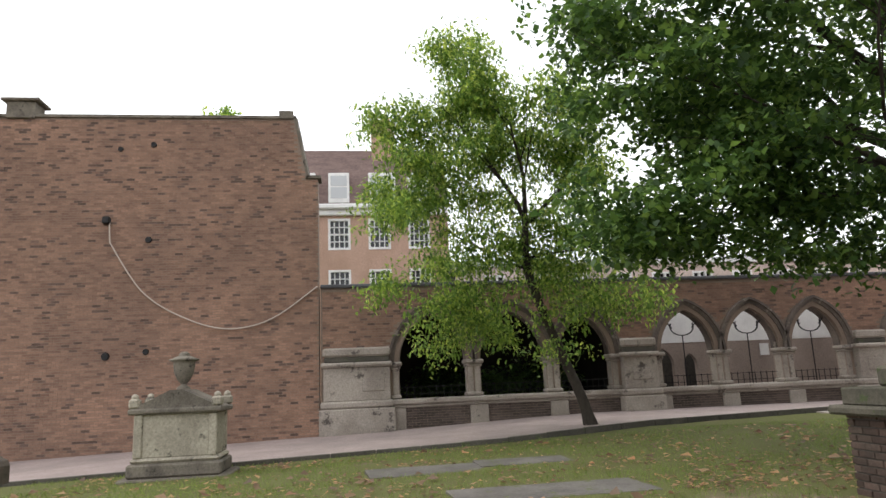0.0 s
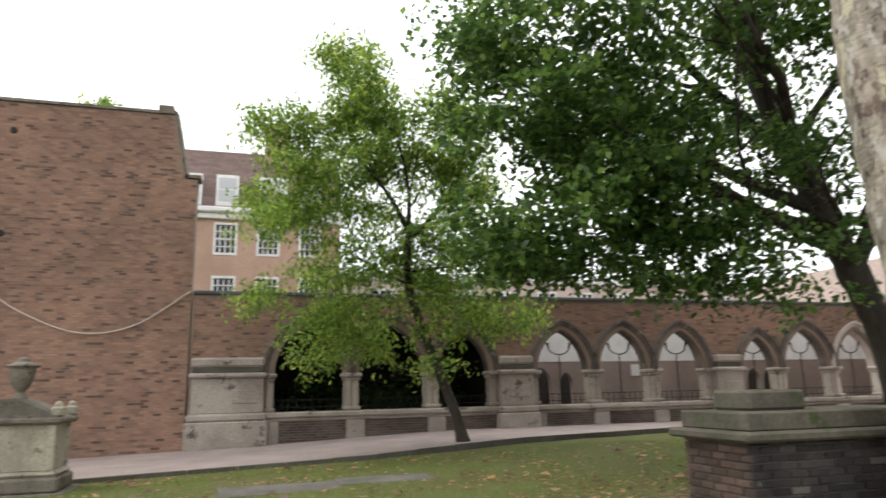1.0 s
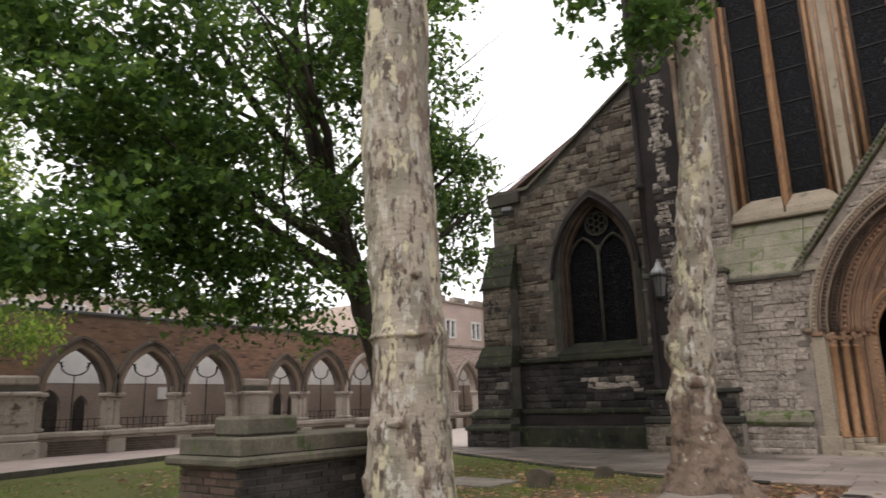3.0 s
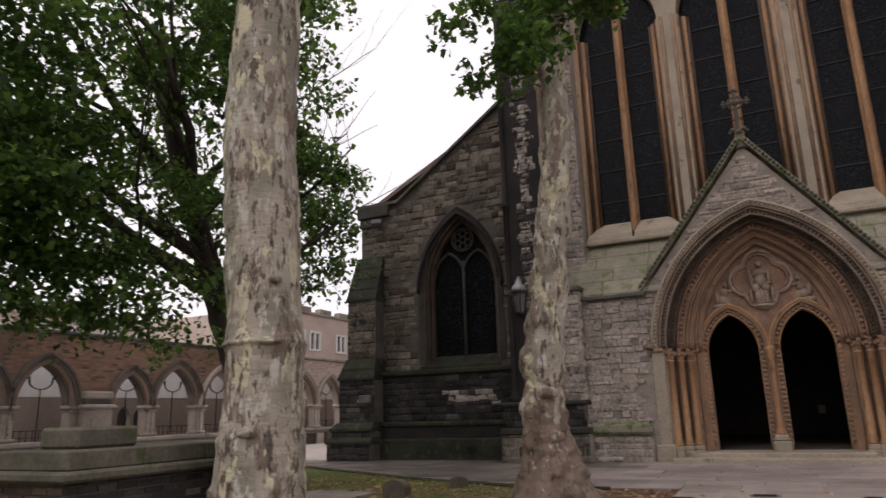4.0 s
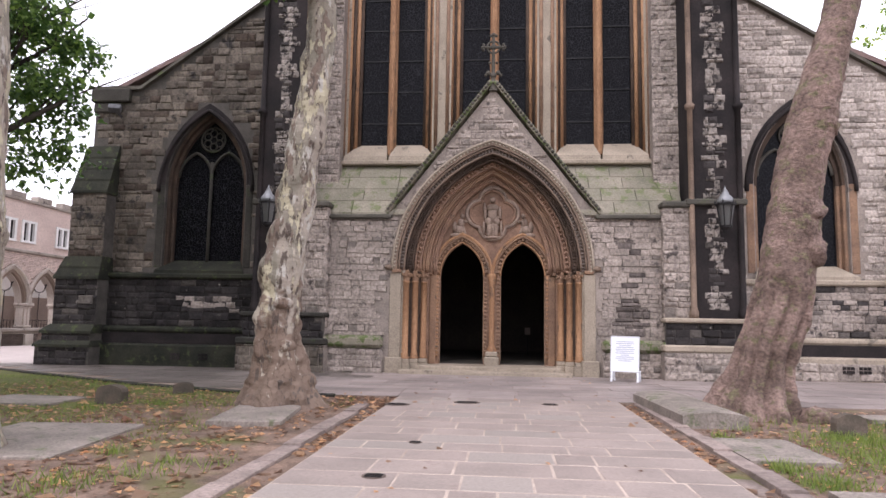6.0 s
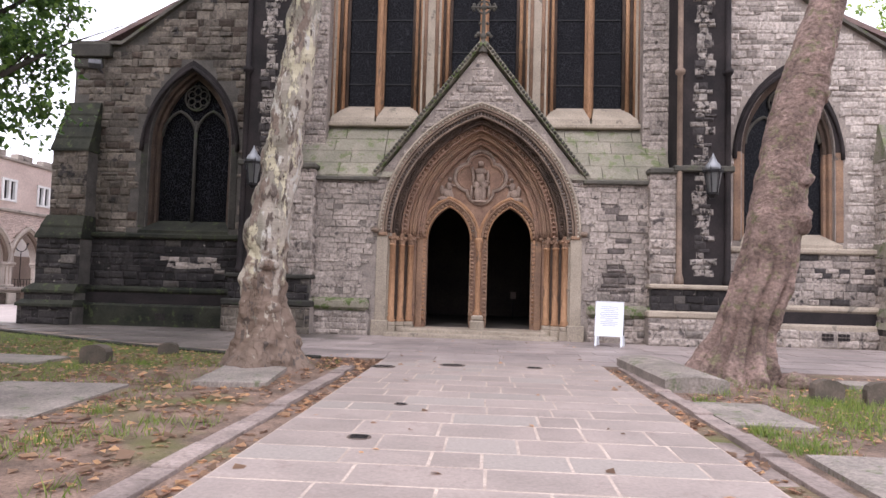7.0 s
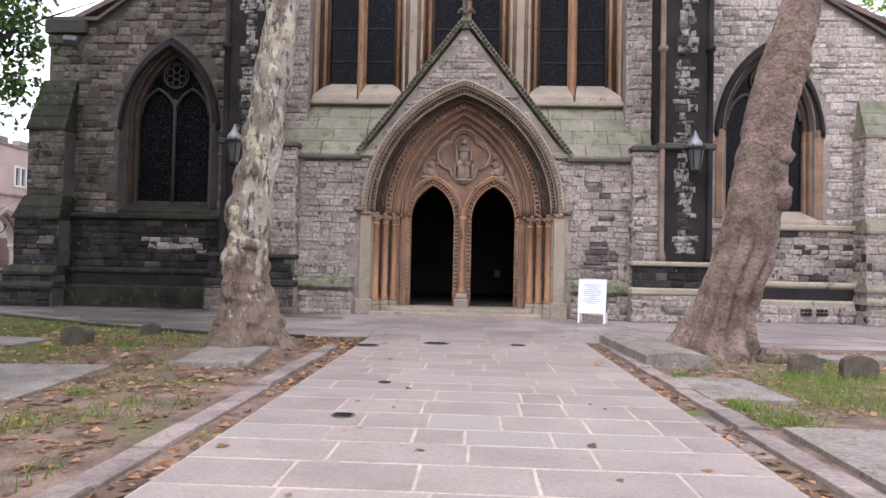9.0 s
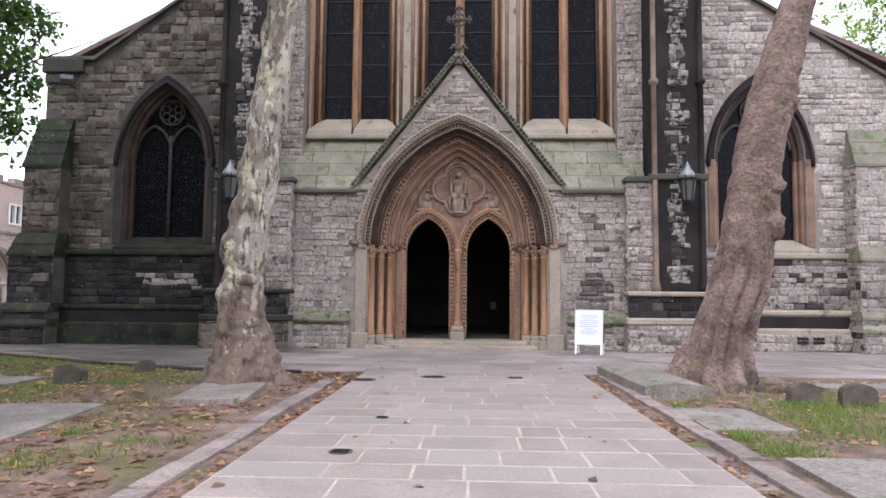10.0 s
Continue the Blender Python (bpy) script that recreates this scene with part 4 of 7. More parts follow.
    vs = [bm.verts.new((wx + a, AISLE + b, c)) for a, b, c in ((-1.3, -0.2, 2.56), (1.3, -0.2, 2.56), (1.3, -0.2, 2.66), (-1.3, -0.2, 2.66), (-1.0, 0.4, 2.98), (1.0, 0.4, 2.98), (1.2, 0.4, 2.56), (-1.2, 0.4, 2.56))]
    for f in ((0, 1, 2, 3), (3, 2, 5, 4), (1, 6, 5, 2), (0, 3, 4, 7), (0, 7, 6, 1), (4, 5, 6, 7)):
        bm.faces.new([vs[i] for i in f])
    part("sill", bm, mats[2] if side < 0 else M["ash"], win)
    return wall


left_line = [(-12.3, -0.1), (-6.2, -0.1), (-6.2, 11.05), (-10.45, 8.0), (-11.85, 8.0), (-11.85, 3.0), (-12.3, 2.5)]
right_line = [(6.0, -0.1), (14.5, -0.1), (14.5, 6.9), (12.3, 6.9), (6.0, 10.85)]
aisle(-1, left_line, -8.35, (M["rag_dim"], M["soot"], M["dress_moss"], M["dress_dark"], M["soot_plain"]), "sooty ragstone aisle wall with sloping top")
aisle(1, right_line, 8.1, (M["rag_light"], M["mixed"], M["ash"], M["tan_dark"], M["soot_plain"]), "ragstone aisle wall with sloping top")
# copings along the sloping tops
for a, b in (((-10.45, 8.05), (-6.2, 11.1)), ((-11.9, 8.05), (-10.45, 8.05)), ((6.0, 10.9), (12.3, 6.95))):
    bm = bmesh.new()
    vs = [bm.verts.new((u, AISLE + dy, v + dz)) for (u, v) in (a, b) for dy, dz in ((-0.14, -0.06), (-0.14, 0.04), (0.3, 0.14), (0.8, 0.04), (0.8, -0.06))]
    for i in range(5):
        bm.faces.new((vs[i], vs[(i + 1) % 5], vs[5 + (i + 1) % 5], vs[5 + i]))
    bm.faces.new(vs[:5]), bm.faces.new(vs[5:])
    part("coping", bm, M["dress"], church)


def stepped_buttress(stages, mats, moss, label):
    """A buttress that narrows upward: stages (x0, x1, z0, z1, projection, z of the slope's top)."""
    bt = tagged(new("corner_buttress"), label)
    bt.parent = church
    for i, (x0, x1, z0, z1, pr, zs) in enumerate(stages):
        nx0, nx1, npr = (stages[i + 1][0], stages[i + 1][1], stages[i + 1][4]) if i + 1 < len(stages) else (x0 + 0.12, x1, 0.02)
        boxed("stage", (x0, x1, AISLE - pr, AISLE + 0.2, z0, z1), M["mortar"] if mats[0] is M["rag_light"] else M["mortar_dark"], bt, bev=0.01)
        masonry("stonework", rnd, lambda u, v: True, (x0, x1, max(z0, 0), z1), (0.12, 0.25), (0.22, 0.5), AISLE - pr, mats[0] if z0 > 2 else mats[1], bt)
        masonry("stonework", rnd, lambda u, v: True, (AISLE - pr, AISLE, max(z0, 0), z1), (0.12, 0.25), (0.22, 0.4), x0, mats[0] if z0 > 2 else mats[1], bt, orient="x")
        # sloping top in courses
        rows = max(1, round((zs - z1) / 0.32))
        for r in range(rows):
            f0, f1 = r / rows, (r + 1) / rows
            bm = bmesh.new()
            lo = (x0 - 0.04 + (nx0 - x0) * f0, x1 + 0.04 + (nx1 - x1) * f0, AISLE - pr - 0.07 + (pr - npr) * f0, z1 + (zs - z1) * f0)
            hi = (x0 - 0.03 + (nx0 - x0) * f1, x1 + 0.03 + (nx1 - x1) * f1, AISLE - pr - 0.045 + (pr - npr) * f1, z1 + (zs - z1) * f1)
            vs = [bm.verts.new(p) for p in ((lo[0], lo[2], lo[3]), (lo[1], lo[2], lo[3]), (hi[1], hi[2], hi[3]), (hi[0], hi[2], hi[3]), (lo[0], lo[2], lo[3] - 0.07), (lo[1], lo[2], lo[3] - 0.07), (lo[1], AISLE + 0.1, lo[3] - 0.07), (lo[0], AISLE + 0.1, lo[3] - 0.07), (hi[1], AISLE + 0.1, hi[3]), (hi[0], AISLE + 0.1, hi[3]))]
            for q in ((0, 1, 2, 3), (4, 5, 1, 0), (5, 6, 8, 2, 1), (7, 4, 0, 3, 9), (3, 2, 8, 9), (6, 7, 9, 8), (7, 6, 5, 4)):
                bm.faces.new([vs[i] for i in q])
            part("weathering", bm, moss, bt, "sloping weathered stone")
    return bt


stepped_buttress(((-12.5, -10.95, -0.1, 0.55, 0.95, 0.66), (-12.42, -11.0, 0.55, 0.92, 0.82, 1.1), (-12.25, -11.0, 1.0, 2.42, 0.66, 3.0), (-12.05, -11.02, 2.6, 4.88, 0.5, 6.3)), (M["rag_dim"], M["soot"]), M["dress_moss"], "stepped sooty corner buttress")
stepped_buttress(((10.15, 11.75, -0.1, 0.6, 0.95, 0.7), (10.2, 11.7, 0.6, 0.92, 0.85, 1.05), (10.25, 11.6, 1.0, 2.42, 0.72, 2.75), (10.3, 11.5, 2.5, 4.9, 0.6, 5.9)), (M["rag_light"], M["mixed"]), M["moss"], "stepped ragstone buttress with mossy slopes")
# kneeler block under the aisle gable's low end, with a small floodlight
bm = bmesh.new()
box(bm, -11.95, -10.75, AISLE - 0.16, AISLE + 0.2, 7.62, 8.02, 0.03)
box(bm, -11.9, -11.0, AISLE - 0.1, AISLE + 0.2, 7.3, 7.62, 0.05)
part("kneeler", bm, M["dress_dark"], church, "sooty projecting kneeler stone")
bm = bmesh.new()
box(bm, -0.17, 0.17, -0.1, 0.1, -0.1, 0.1, 0.02, pose(-11.02, AISLE - 0.42, 7.32, -35, 0, 20))
tube(bm, [(-11.05, AISLE, 7.2), (-11.03, AISLE - 0.3, 7.25)], 0.03, 6)
part("floodlight", bm, M["lead"], church, "small grey floodlight on the wall")
# body of the church behind the front, with roofs
boxed("nave_side", (CX - 5.2, CX - 4.8, 18.9, 42, 0, 17), M["rag"], church)
boxed("nave_side", (CX + 4.8, CX + 5.2, 18.9, 42, 0, 17), M["rag"], church)
boxed("nave_end", (CX - 5.2, CX + 5.2, 42, 42.5, 0, 21), M["rag"], church)
boxed("aisle_side", (-12.2, -11.8, 18.7, 42, -0.1, 8.0), M["rag_dim"], church)
boxed("aisle_side", (14.1, 14.5, 18.7, 42, -0.1, 6.9), M["rag"], church)
for a, b, c, d in ((-12.2, 8.0, -5.2, 11.6), (14.5, 6.9, 5.0, 11.4), (CX - 5.5, 16.8, CX, 21.6), (CX + 5.5, 16.8, CX, 21.6)):
    bm = bmesh.new()
    vs = [bm.verts.new((x, y, z + o)) for y in (18.5, 42.3) for o in (0, -0.15) for x, z in ((a, b), (c, d))]
    for f in ((0, 1, 5, 4), (2, 6, 7, 3), (0, 2, 3, 1), (4, 5, 7, 6), (0, 4, 6, 2), (1, 3, 7, 5)):
        bm.faces.new([vs[i] for i in f])
    part("roof", bm, M["slate"], church, "tiled church roof")
# dim inside: surfaces coloured dark to stand in for the indoor shade
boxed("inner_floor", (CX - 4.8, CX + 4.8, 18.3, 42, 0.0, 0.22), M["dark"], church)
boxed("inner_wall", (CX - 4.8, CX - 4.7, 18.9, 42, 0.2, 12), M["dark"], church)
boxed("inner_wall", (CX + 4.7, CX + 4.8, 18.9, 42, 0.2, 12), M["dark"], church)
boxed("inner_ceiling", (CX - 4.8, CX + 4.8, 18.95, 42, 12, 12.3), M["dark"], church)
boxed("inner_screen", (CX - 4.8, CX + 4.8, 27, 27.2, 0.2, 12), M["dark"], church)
lamp_lit = plain("lit_lamp", (1.0, 0.9, 0.7))
lamp_lit.node_tree.nodes["Principled BSDF"].inputs["Emission Color"].default_value = (1.0, 0.85, 0.6, 1)
lamp_lit.node_tree.nodes["Principled BSDF"].inputs["Emission Strength"].default_value = 6.0
bm = bmesh.new()
bmesh.ops.create_icosphere(bm, subdivisions=2, radius=0.045, matrix=Matrix.Translation((-1.37, 19.6, 3.46)))
part("inner_lamp", bm, lamp_lit, church, "small lit lamp inside the doorway", smooth=True)
boxed("inner_notice", (0.98, 1.18, 24.0, 24.02, 0.95, 1.2), M["plaster"], church, "pale notice inside the church", bev=0)
boxed("notice_stand", (1.06, 1.1, 24.02, 24.06, 0.2, 1.0), M["iron"], church, bev=0)
# steps
for x0, x1, y0, z1 in ((CX - 2.35, CX + 2.05, 16.72, 0.1), (CX - 1.95, CX + 1.8, 17.05, 0.2)):
    boxed("door_step", (x0, x1, y0, 18.4, -0.05, z1), M["ash"], church, "worn pale stone step", bev=0.02)
# air vents in the plinths; black blocks stand for the shade in their holes
for x in (-8.9, -8.1, 8.75, 9.15):
    z, y = (0.18, AISLE - 0.43) if x < 0 else (0.2, AISLE - 0.46)
    bm = bmesh.new()
    for i in range(3):
        for j in range(2):
            box(bm, x + i * 0.1, x + i * 0.1 + 0.075, y - 0.012, y + 0.02, z + j * 0.1, z + j * 0.1 + 0.075)
    part("air_vent", bm, M["soot_plain"], church, "dark pierced air vent")
yard = boxed("yard_paving", (-21.4, -12.6, 11.4, 46, -0.12, -0.004), M["yard_stone"], bev=0)
tagged(yard, "pale paving between the church and the cloister", "paving", kind="structure")


# ---- brick building with a blank gable wall ----
AX = -21.8
brick_house = thing("brick_building", "tall blank brown brick gable wall with stone coping", "building", kind="structure", at=pose(0, 0, 0))
bw_line = [(-16.0, -1.2), (-2.55, -1.2), (-2.55, 7.9), (-2.9, 7.9), (-3.3, 9.95), (-16.0, 9.95)]
bm = bmesh.new()
panel(bm, bw_line, [], AX + 0.1, AX - 0.5, "x")
bw = part("gable_wall", bm, M["brick_mortar"], brick_house)
rnd = random.Random(8)
boxed("building_body", (AX - 8, AX - 0.5, -16, -3.3, -1.2, 8.5), M["brick_mortar"], brick_house, bev=0)


def brick_rows(rnd, u0, u1, v0, v1, h=0.078, w=0.235):
    v, row = v0, 0
    while v < v1:
        u = u0 - (w / 2 if row % 2 else 0)
        while u < u1:
            ww = w if (row % 2 or rnd.random() < 0.7) else w
            yield max(u, u0), min(u + ww, u1), v, min(v + h, v1)
            u += ww
        v += h
        row += 1


def brickwork(name, inside, area, d, material, parent, orient="x", face=1):
    verts, faces = [], []
    for a, b, lo, hi in brick_rows(rnd, *area):
        a, b, lo, hi = a + 0.006, b - 0.006, lo + 0.006, hi - 0.006
        if b - a < 0.05 or hi - lo < 0.03 or not all(inside(u, v) for u in (a, b) for v in (lo, hi)):
            continue
        k = rnd.uniform(0.004, 0.014)
        i = len(verts)
        outer = [(a, lo), (b, lo), (b, hi), (a, hi)]
        verts += [put(orient, u, v, d + face * k) for u, v in outer] + [put(orient, u, v, d - face * 0.01) for u, v in outer]
        fs = [(i, i + 1, i + 2, i + 3)] + [(i + 4 + q, i + 4 + (q + 1) % 4, i + (q + 1) % 4, i + q) for q in range(4)]
        faces += fs
    ob = raw(name, verts, faces, material, parent)
    tagged(ob, kind="stuff")
    return ob


brickwork("brickwork", lambda u, v: in_poly(u, v, bw_line), (-14.0, -2.55, -0.8, 9.9), AX + 0.1, M["brick"], bw)
for a, b in (((-16, 9.98), (-3.25, 9.98)), ((-3.3, 10.0), (-2.88, 7.92)), ((-2.95, 7.94), (-2.45, 7.94))):
    bm = bmesh.new()
    va, vb = Vector((0, a[0], a[1])), Vector((0, b[0], b[1]))
    way = (vb - va).normalized()
    nr = Vector((0, -way.z, way.y))
    vs = [bm.verts.new(p + nr * dn + Vector((AX + dx, 0, 0))) for p in (va, vb) for dn, dx in ((-0.03, 0.17), (0.06, 0.17), (0.1, -0.1), (0.06, -0.5), (-0.03, -0.5))]
    for i in range(5):
        bm.faces.new((vs[i], vs[(i + 1) % 5], vs[5 + (i + 1) % 5], vs[5 + i]))
    bm.faces.new(vs[:5]), bm.faces.new(vs[5:])
    part("coping", bm, M["tombg"], brick_house, "grey stone coping")
bm = bmesh.new()
box(bm, AX - 0.5, AX + 0.2, -12.15, -11.3, 9.9, 10.45, 0.02)
box(bm, AX - 0.6, AX + 0.3, -12.3, -11.15, 10.45, 10.55, 0.03)
part("parapet_pier", bm, M["tombg"], brick_house)
boxed("corner_block", (AX - 0.3, AX + 0.18, -3.8, -3.35, 9.95, 10.22), M["tombg"], brick_house, bev=0.02)
# iron wall plates, hook and slack cable
for y, z, r in ((-8.85, 2.4, 0.13), (-7.7, 2.5, 0.1), (-7.75, 5.95, 0.11), (-8.7, 8.9, 0.09), (-7.7, 9.05, 0.1)):
    bm = bmesh.new()
    bmesh.ops.create_cone(bm, cap_ends=True, segments=12, radius1=r, radius2=r * 0.8, depth=0.06, matrix=pose(AX + 0.13, y, z, 0, 90, 0))
    part("wall_plate", bm, M["iron"], brick_house, "rusted dark wall plate")
boxed("floodlight", (AX + 0.1, AX + 0.3, -9.1, -8.88, 6.45, 6.68), M["iron"], brick_house, "small dark floodlight", bev=0.03)
cable = thing("cable", "pale cable hanging slack across the brick wall", "cable", at=pose(AX + 0.2, -8.9, 6.4))
bm = bmesh.new()
hang = ((-8.85, 5.85), (-7.87, 4.34), (-6.69, 3.53), (-5.35, 3.11), (-4.0, 3.37), (-2.58, 4.36))
pts = []
for i in range(5):
    (y0, z0), (y1, z1), (y2, z2), (y3, z3) = hang[max(i - 1, 0)], hang[i], hang[i + 1], hang[min(i + 2, 5)]
    for k in range(8):
        t = k / 8
        y, z = (0.5 * (2 * b + (c - a) * t + (2 * a - 5 * b + 4 * c - d) * t * t + (3 * b - a - 3 * c + d) * t ** 3) for a, b, c, d in ((y0, y1, y2, y3), (z0, z1, z2, z3)))
        pts.append((0.0, y + 8.9, z - 6.4))
pts.append((0.0, hang[-1][0] + 8.9, hang[-1][1] - 6.4))
tube(bm, [(0, 0, 0.1), (0.02, 0.03, -0.25)] + pts, 0.022, 6)
part("wire", bm, M["cable"], cable, smooth=True)

# ---- cloister arcade ----
arcade = thing("arcade", "brick and stone cloister arcade with pointed arches", "arcade", kind="structure", at=pose(0, 0, 0))
groups = [[-0.3, 2.3, 4.9, 7.1], [8.4, 10.75, 13.1, 15.45], [16.7, 18.6, 21.1, 23.5], [24.7, 26.9, 29.2, 31.5], [32.7, 35.1, 37.5, 40.0]]
peds = [(-2.5, -0.3), (7.1, 8.4), (15.45, 16.7), (23.5, 24.7), (31.5, 32.7)]
holes, bays = [], []
for g in groups:
    for a, b in zip(g, g[1:]):
        hw = (b - a) / 2 - 0.22
        bays.append(((a + b) / 2, hw))
        holes.append(opening(hw, 0.55, 1.9, 0.72, (a + b) / 2))
wall_line = [(-2.5, -0.6), (41, -0.6), (41, 4.3), (-2.5, 4.3)]
bm = bmesh.new()
panel(bm, wall_line, holes, AX, AX - 0.45, "x")
aw = part("arcade_wall", bm, M["brick_mortar"], arcade)


def bare(u, v):
    if not (-2.45 < u < 40.9):
        return False
    for c, hw in bays:
        if abs(u - c) < hw + 0.36 and in_poly(u, v, opening(hw + 0.3, 0.55, 1.9, 0.4, c)):
            return False
    return True


brickwork("brickwork", bare, (-2.45, 24.5, 2.0, 4.2), AX, M["brick"], aw)
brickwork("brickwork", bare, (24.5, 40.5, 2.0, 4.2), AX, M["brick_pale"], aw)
brickwork("brickwork", lambda u, v: True, (-0.3, 30, -0.35, 0.55), AX + 0.06, M["brick_soot"], aw)
boxed("low_wall", (AX - 0.5, AX + 0.06, -0.3, 41, -0.6, 0.56), M["brick_mortar"], arcade, bev=0)
boxed("sill_coping", (AX - 0.55, AX + 0.2, -0.35, 41, 0.6, 0.77), M["arc"], arcade, "pale stone sill", bev=0.04)
boxed("sill_coping", (AX - 0.5, AX + 0.12, -0.35, 41, 0.5, 0.6), M["arc"], arcade, bev=0.03)
for c, hw in bays:
    for h, w, d, mt in ((hw - 0.04, 0.1, -0.14, "arch_dark"), (hw + 0.06, 0.09, -0.04, "arc"), (hw + 0.15, 0.11, 0.05, "arch_dark"), (hw + 0.26, 0.08, 0.13, "arch_dark")):
        bm = bmesh.new()
        band(bm, h, h + w, 0.55, 1.9, 0.78, AX + d, AX - 0.47 if d < 0.1 else AX - 0.05, c, "x", legs=False)
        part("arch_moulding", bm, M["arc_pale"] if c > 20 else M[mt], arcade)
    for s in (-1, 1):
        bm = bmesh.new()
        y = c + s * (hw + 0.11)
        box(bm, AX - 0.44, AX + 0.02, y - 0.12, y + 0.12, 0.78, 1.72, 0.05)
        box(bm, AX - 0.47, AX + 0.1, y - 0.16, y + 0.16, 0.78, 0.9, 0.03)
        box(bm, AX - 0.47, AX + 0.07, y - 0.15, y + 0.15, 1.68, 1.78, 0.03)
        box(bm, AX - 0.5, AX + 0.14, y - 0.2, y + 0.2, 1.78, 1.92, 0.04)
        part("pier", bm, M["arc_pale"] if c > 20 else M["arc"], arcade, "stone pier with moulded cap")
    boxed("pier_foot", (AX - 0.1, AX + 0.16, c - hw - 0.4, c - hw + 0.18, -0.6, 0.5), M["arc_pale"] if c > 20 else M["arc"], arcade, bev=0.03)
    # iron grille with a loop on top
    bm = bmesh.new()
    n = 9
    for i in range(1, n):
        y = c - hw + 2 * hw * i / n
        tube(bm, [(AX - 0.3, y, 0.75), (AX - 0.3, y, 1.15)], 0.012, 4)
    for z in (0.9, 1.12):
        tube(bm, [(AX - 0.3, c - hw, z), (AX - 0.3, c + hw, z)], 0.012, 4)
    if c > 8:
        tube(bm, [(AX - 0.3, c + 0.42 * math.sin(a * math.pi / 8), 2.75 - 0.3 * math.cos(a * math.pi / 8)) for a in range(-5, 6)], 0.025, 4)
        tube(bm, [(AX - 0.3, c, 0.75), (AX - 0.3, c, 2.45)], 0.018, 4)
        for s in (-1, 1):
            tube(bm, [(AX - 0.3, c + s * 0.36, 2.7), (AX - 0.3, c + s * 0.6, 3.0)], 0.025, 4)
    part("grille", bm, M["iron"], arcade, "thin black iron grille")
for a, b in peds:
    p = tagged(new("pedestal"), "panelled stone pedestal between arches")
    p.parent = arcade
    boxed("die", (AX - 0.4, AX + 0.3, a + 0.08, b - 0.08, 0.78, 1.8), M["arc"], p, bev=0.02)
    boxed("sunk_panel", (AX + 0.25, AX + 0.33, a + 0.35 if b - a < 1.6 else b - 0.95, b - 0.25, 1.05, 1.45), M["arc"], p, bev=0.025)
    boxed("cap", (AX - 0.45, AX + 0.42, a, b, 1.8, 1.95), M["arc"], p, bev=0.05)
    boxed("blocking", (AX - 0.4, AX + 0.3, a + 0.1, b - 0.1, 1.95, 2.12), M["dress"], p, bev=0.03)
    boxed("top_slab", (AX - 0.4, AX + 0.34, a + 0.06, b - 0.06, 2.12, 2.4), M["arc"], p, bev=0.06)
    boxed("base", (AX - 0.4, AX + 0.45, a - 0.05, b + 0.05, -0.6, 0.55), M["arc"], p, bev=0.03)
    boxed("base_mould", (AX - 0.4, AX + 0.4, a - 0.02, b + 0.02, 0.55, 0.78), M["arc"], p, bev=0.06)
boxed("parapet_coping", (AX - 0.6, AX + 0.1, -2.5, 25.5, 4.3, 4.42), M["lead"], arcade, "dark lead parapet edge", bev=0.03)
boxed("walk_roof", (AX - 3.2, AX - 0.4, -2.5, 7.6, 4.1, 4.25), M["lead"], arcade, bev=0)
# inner wall of the walk: pale above, with dark doorways
inner = [(c - 0.5, w) for c, w in bays[3:]]
cut = [opening(0.32, 0.2, 1.45, 0.3, bays[3][0] - 0.75), opening(0.4, 0.25, 1.5, 0.3, bays[3][0] - 0.0 + 0.3), opening(0.25, 0.2, 1.5, 0.3, bays[4][0] - 1.0), opening(0.3, 0.2, 1.5, 0.3, bays[6][0] + 0.55), opening(0.3, 0.2, 1.5, 0.3, bays[7][0] - 0.35), opening(0.3, 0.2, 1.5, 0.3, bays[7][0] + 0.45)]
bm = bmesh.new()
panel(bm, [(7.5, -0.3), (41, -0.3), (41, 2.3), (7.5, 2.3)], cut, AX - 2.6, AX - 2.8, "x")
part("inner_wall", bm, M["plaster"], arcade, "brown plaster wall inside the walk")
# plain white panel stands in for bright, backlit glazing above the plaster
boxed("inner_frieze", (AX - 2.9, AX - 2.58, 7.5, 41, 2.3, 4.1), M["white"], arcade, "white panel for the bright glazing inside the walk", bev=0)
# added dark sheet stands in for the shade beyond the doorways
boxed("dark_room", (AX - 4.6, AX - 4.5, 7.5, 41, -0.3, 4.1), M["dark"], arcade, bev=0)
boxed("walk_floor", (AX - 8, AX - 0.4, -2.5, 41, -0.6, -0.02), M["flag_dark"], arcade, bev=0)
# added black walls and lid make the shaded void behind the near bays
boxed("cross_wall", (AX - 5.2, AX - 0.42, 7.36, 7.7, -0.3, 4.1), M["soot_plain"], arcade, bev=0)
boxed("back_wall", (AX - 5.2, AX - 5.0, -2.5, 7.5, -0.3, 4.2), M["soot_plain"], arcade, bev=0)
boxed("back_roof", (AX - 5.2, AX - 3.0, -2.5, 7.5, 4.1, 4.25), M["lead"], arcade, bev=0)
notice = thing("notice", "small white paper notice on the cloister wall", "notice", at=pose(AX - 2.56, 13.9, 1.95))
boxed("sheet", (-0.01, 0.01, -0.18, 0.18, -0.22, 0.22), M["white"], notice, bev=0)

# upper storey at the far end of the arcade
upper = thing("cloister_house", "pink brick upper storey with white windows and parapet", "building", kind="structure", at=pose(0, 0, 0))
wins = [(27.6, 0.42), (28.9, 0.42), (31.3, 0.42), (33.0, 0.42), (35.2, 0.42)]
bm = bmesh.new()
panel(bm, [(25.6, 4.25), (44, 4.25), (44, 6.6), (25.6, 6.6)], [[(c - w, 4.75), (c + w, 4.75), (c + w, 5.65), (c - w, 5.65)] for c, w in wins], AX - 0.02, AX - 0.4, "x")
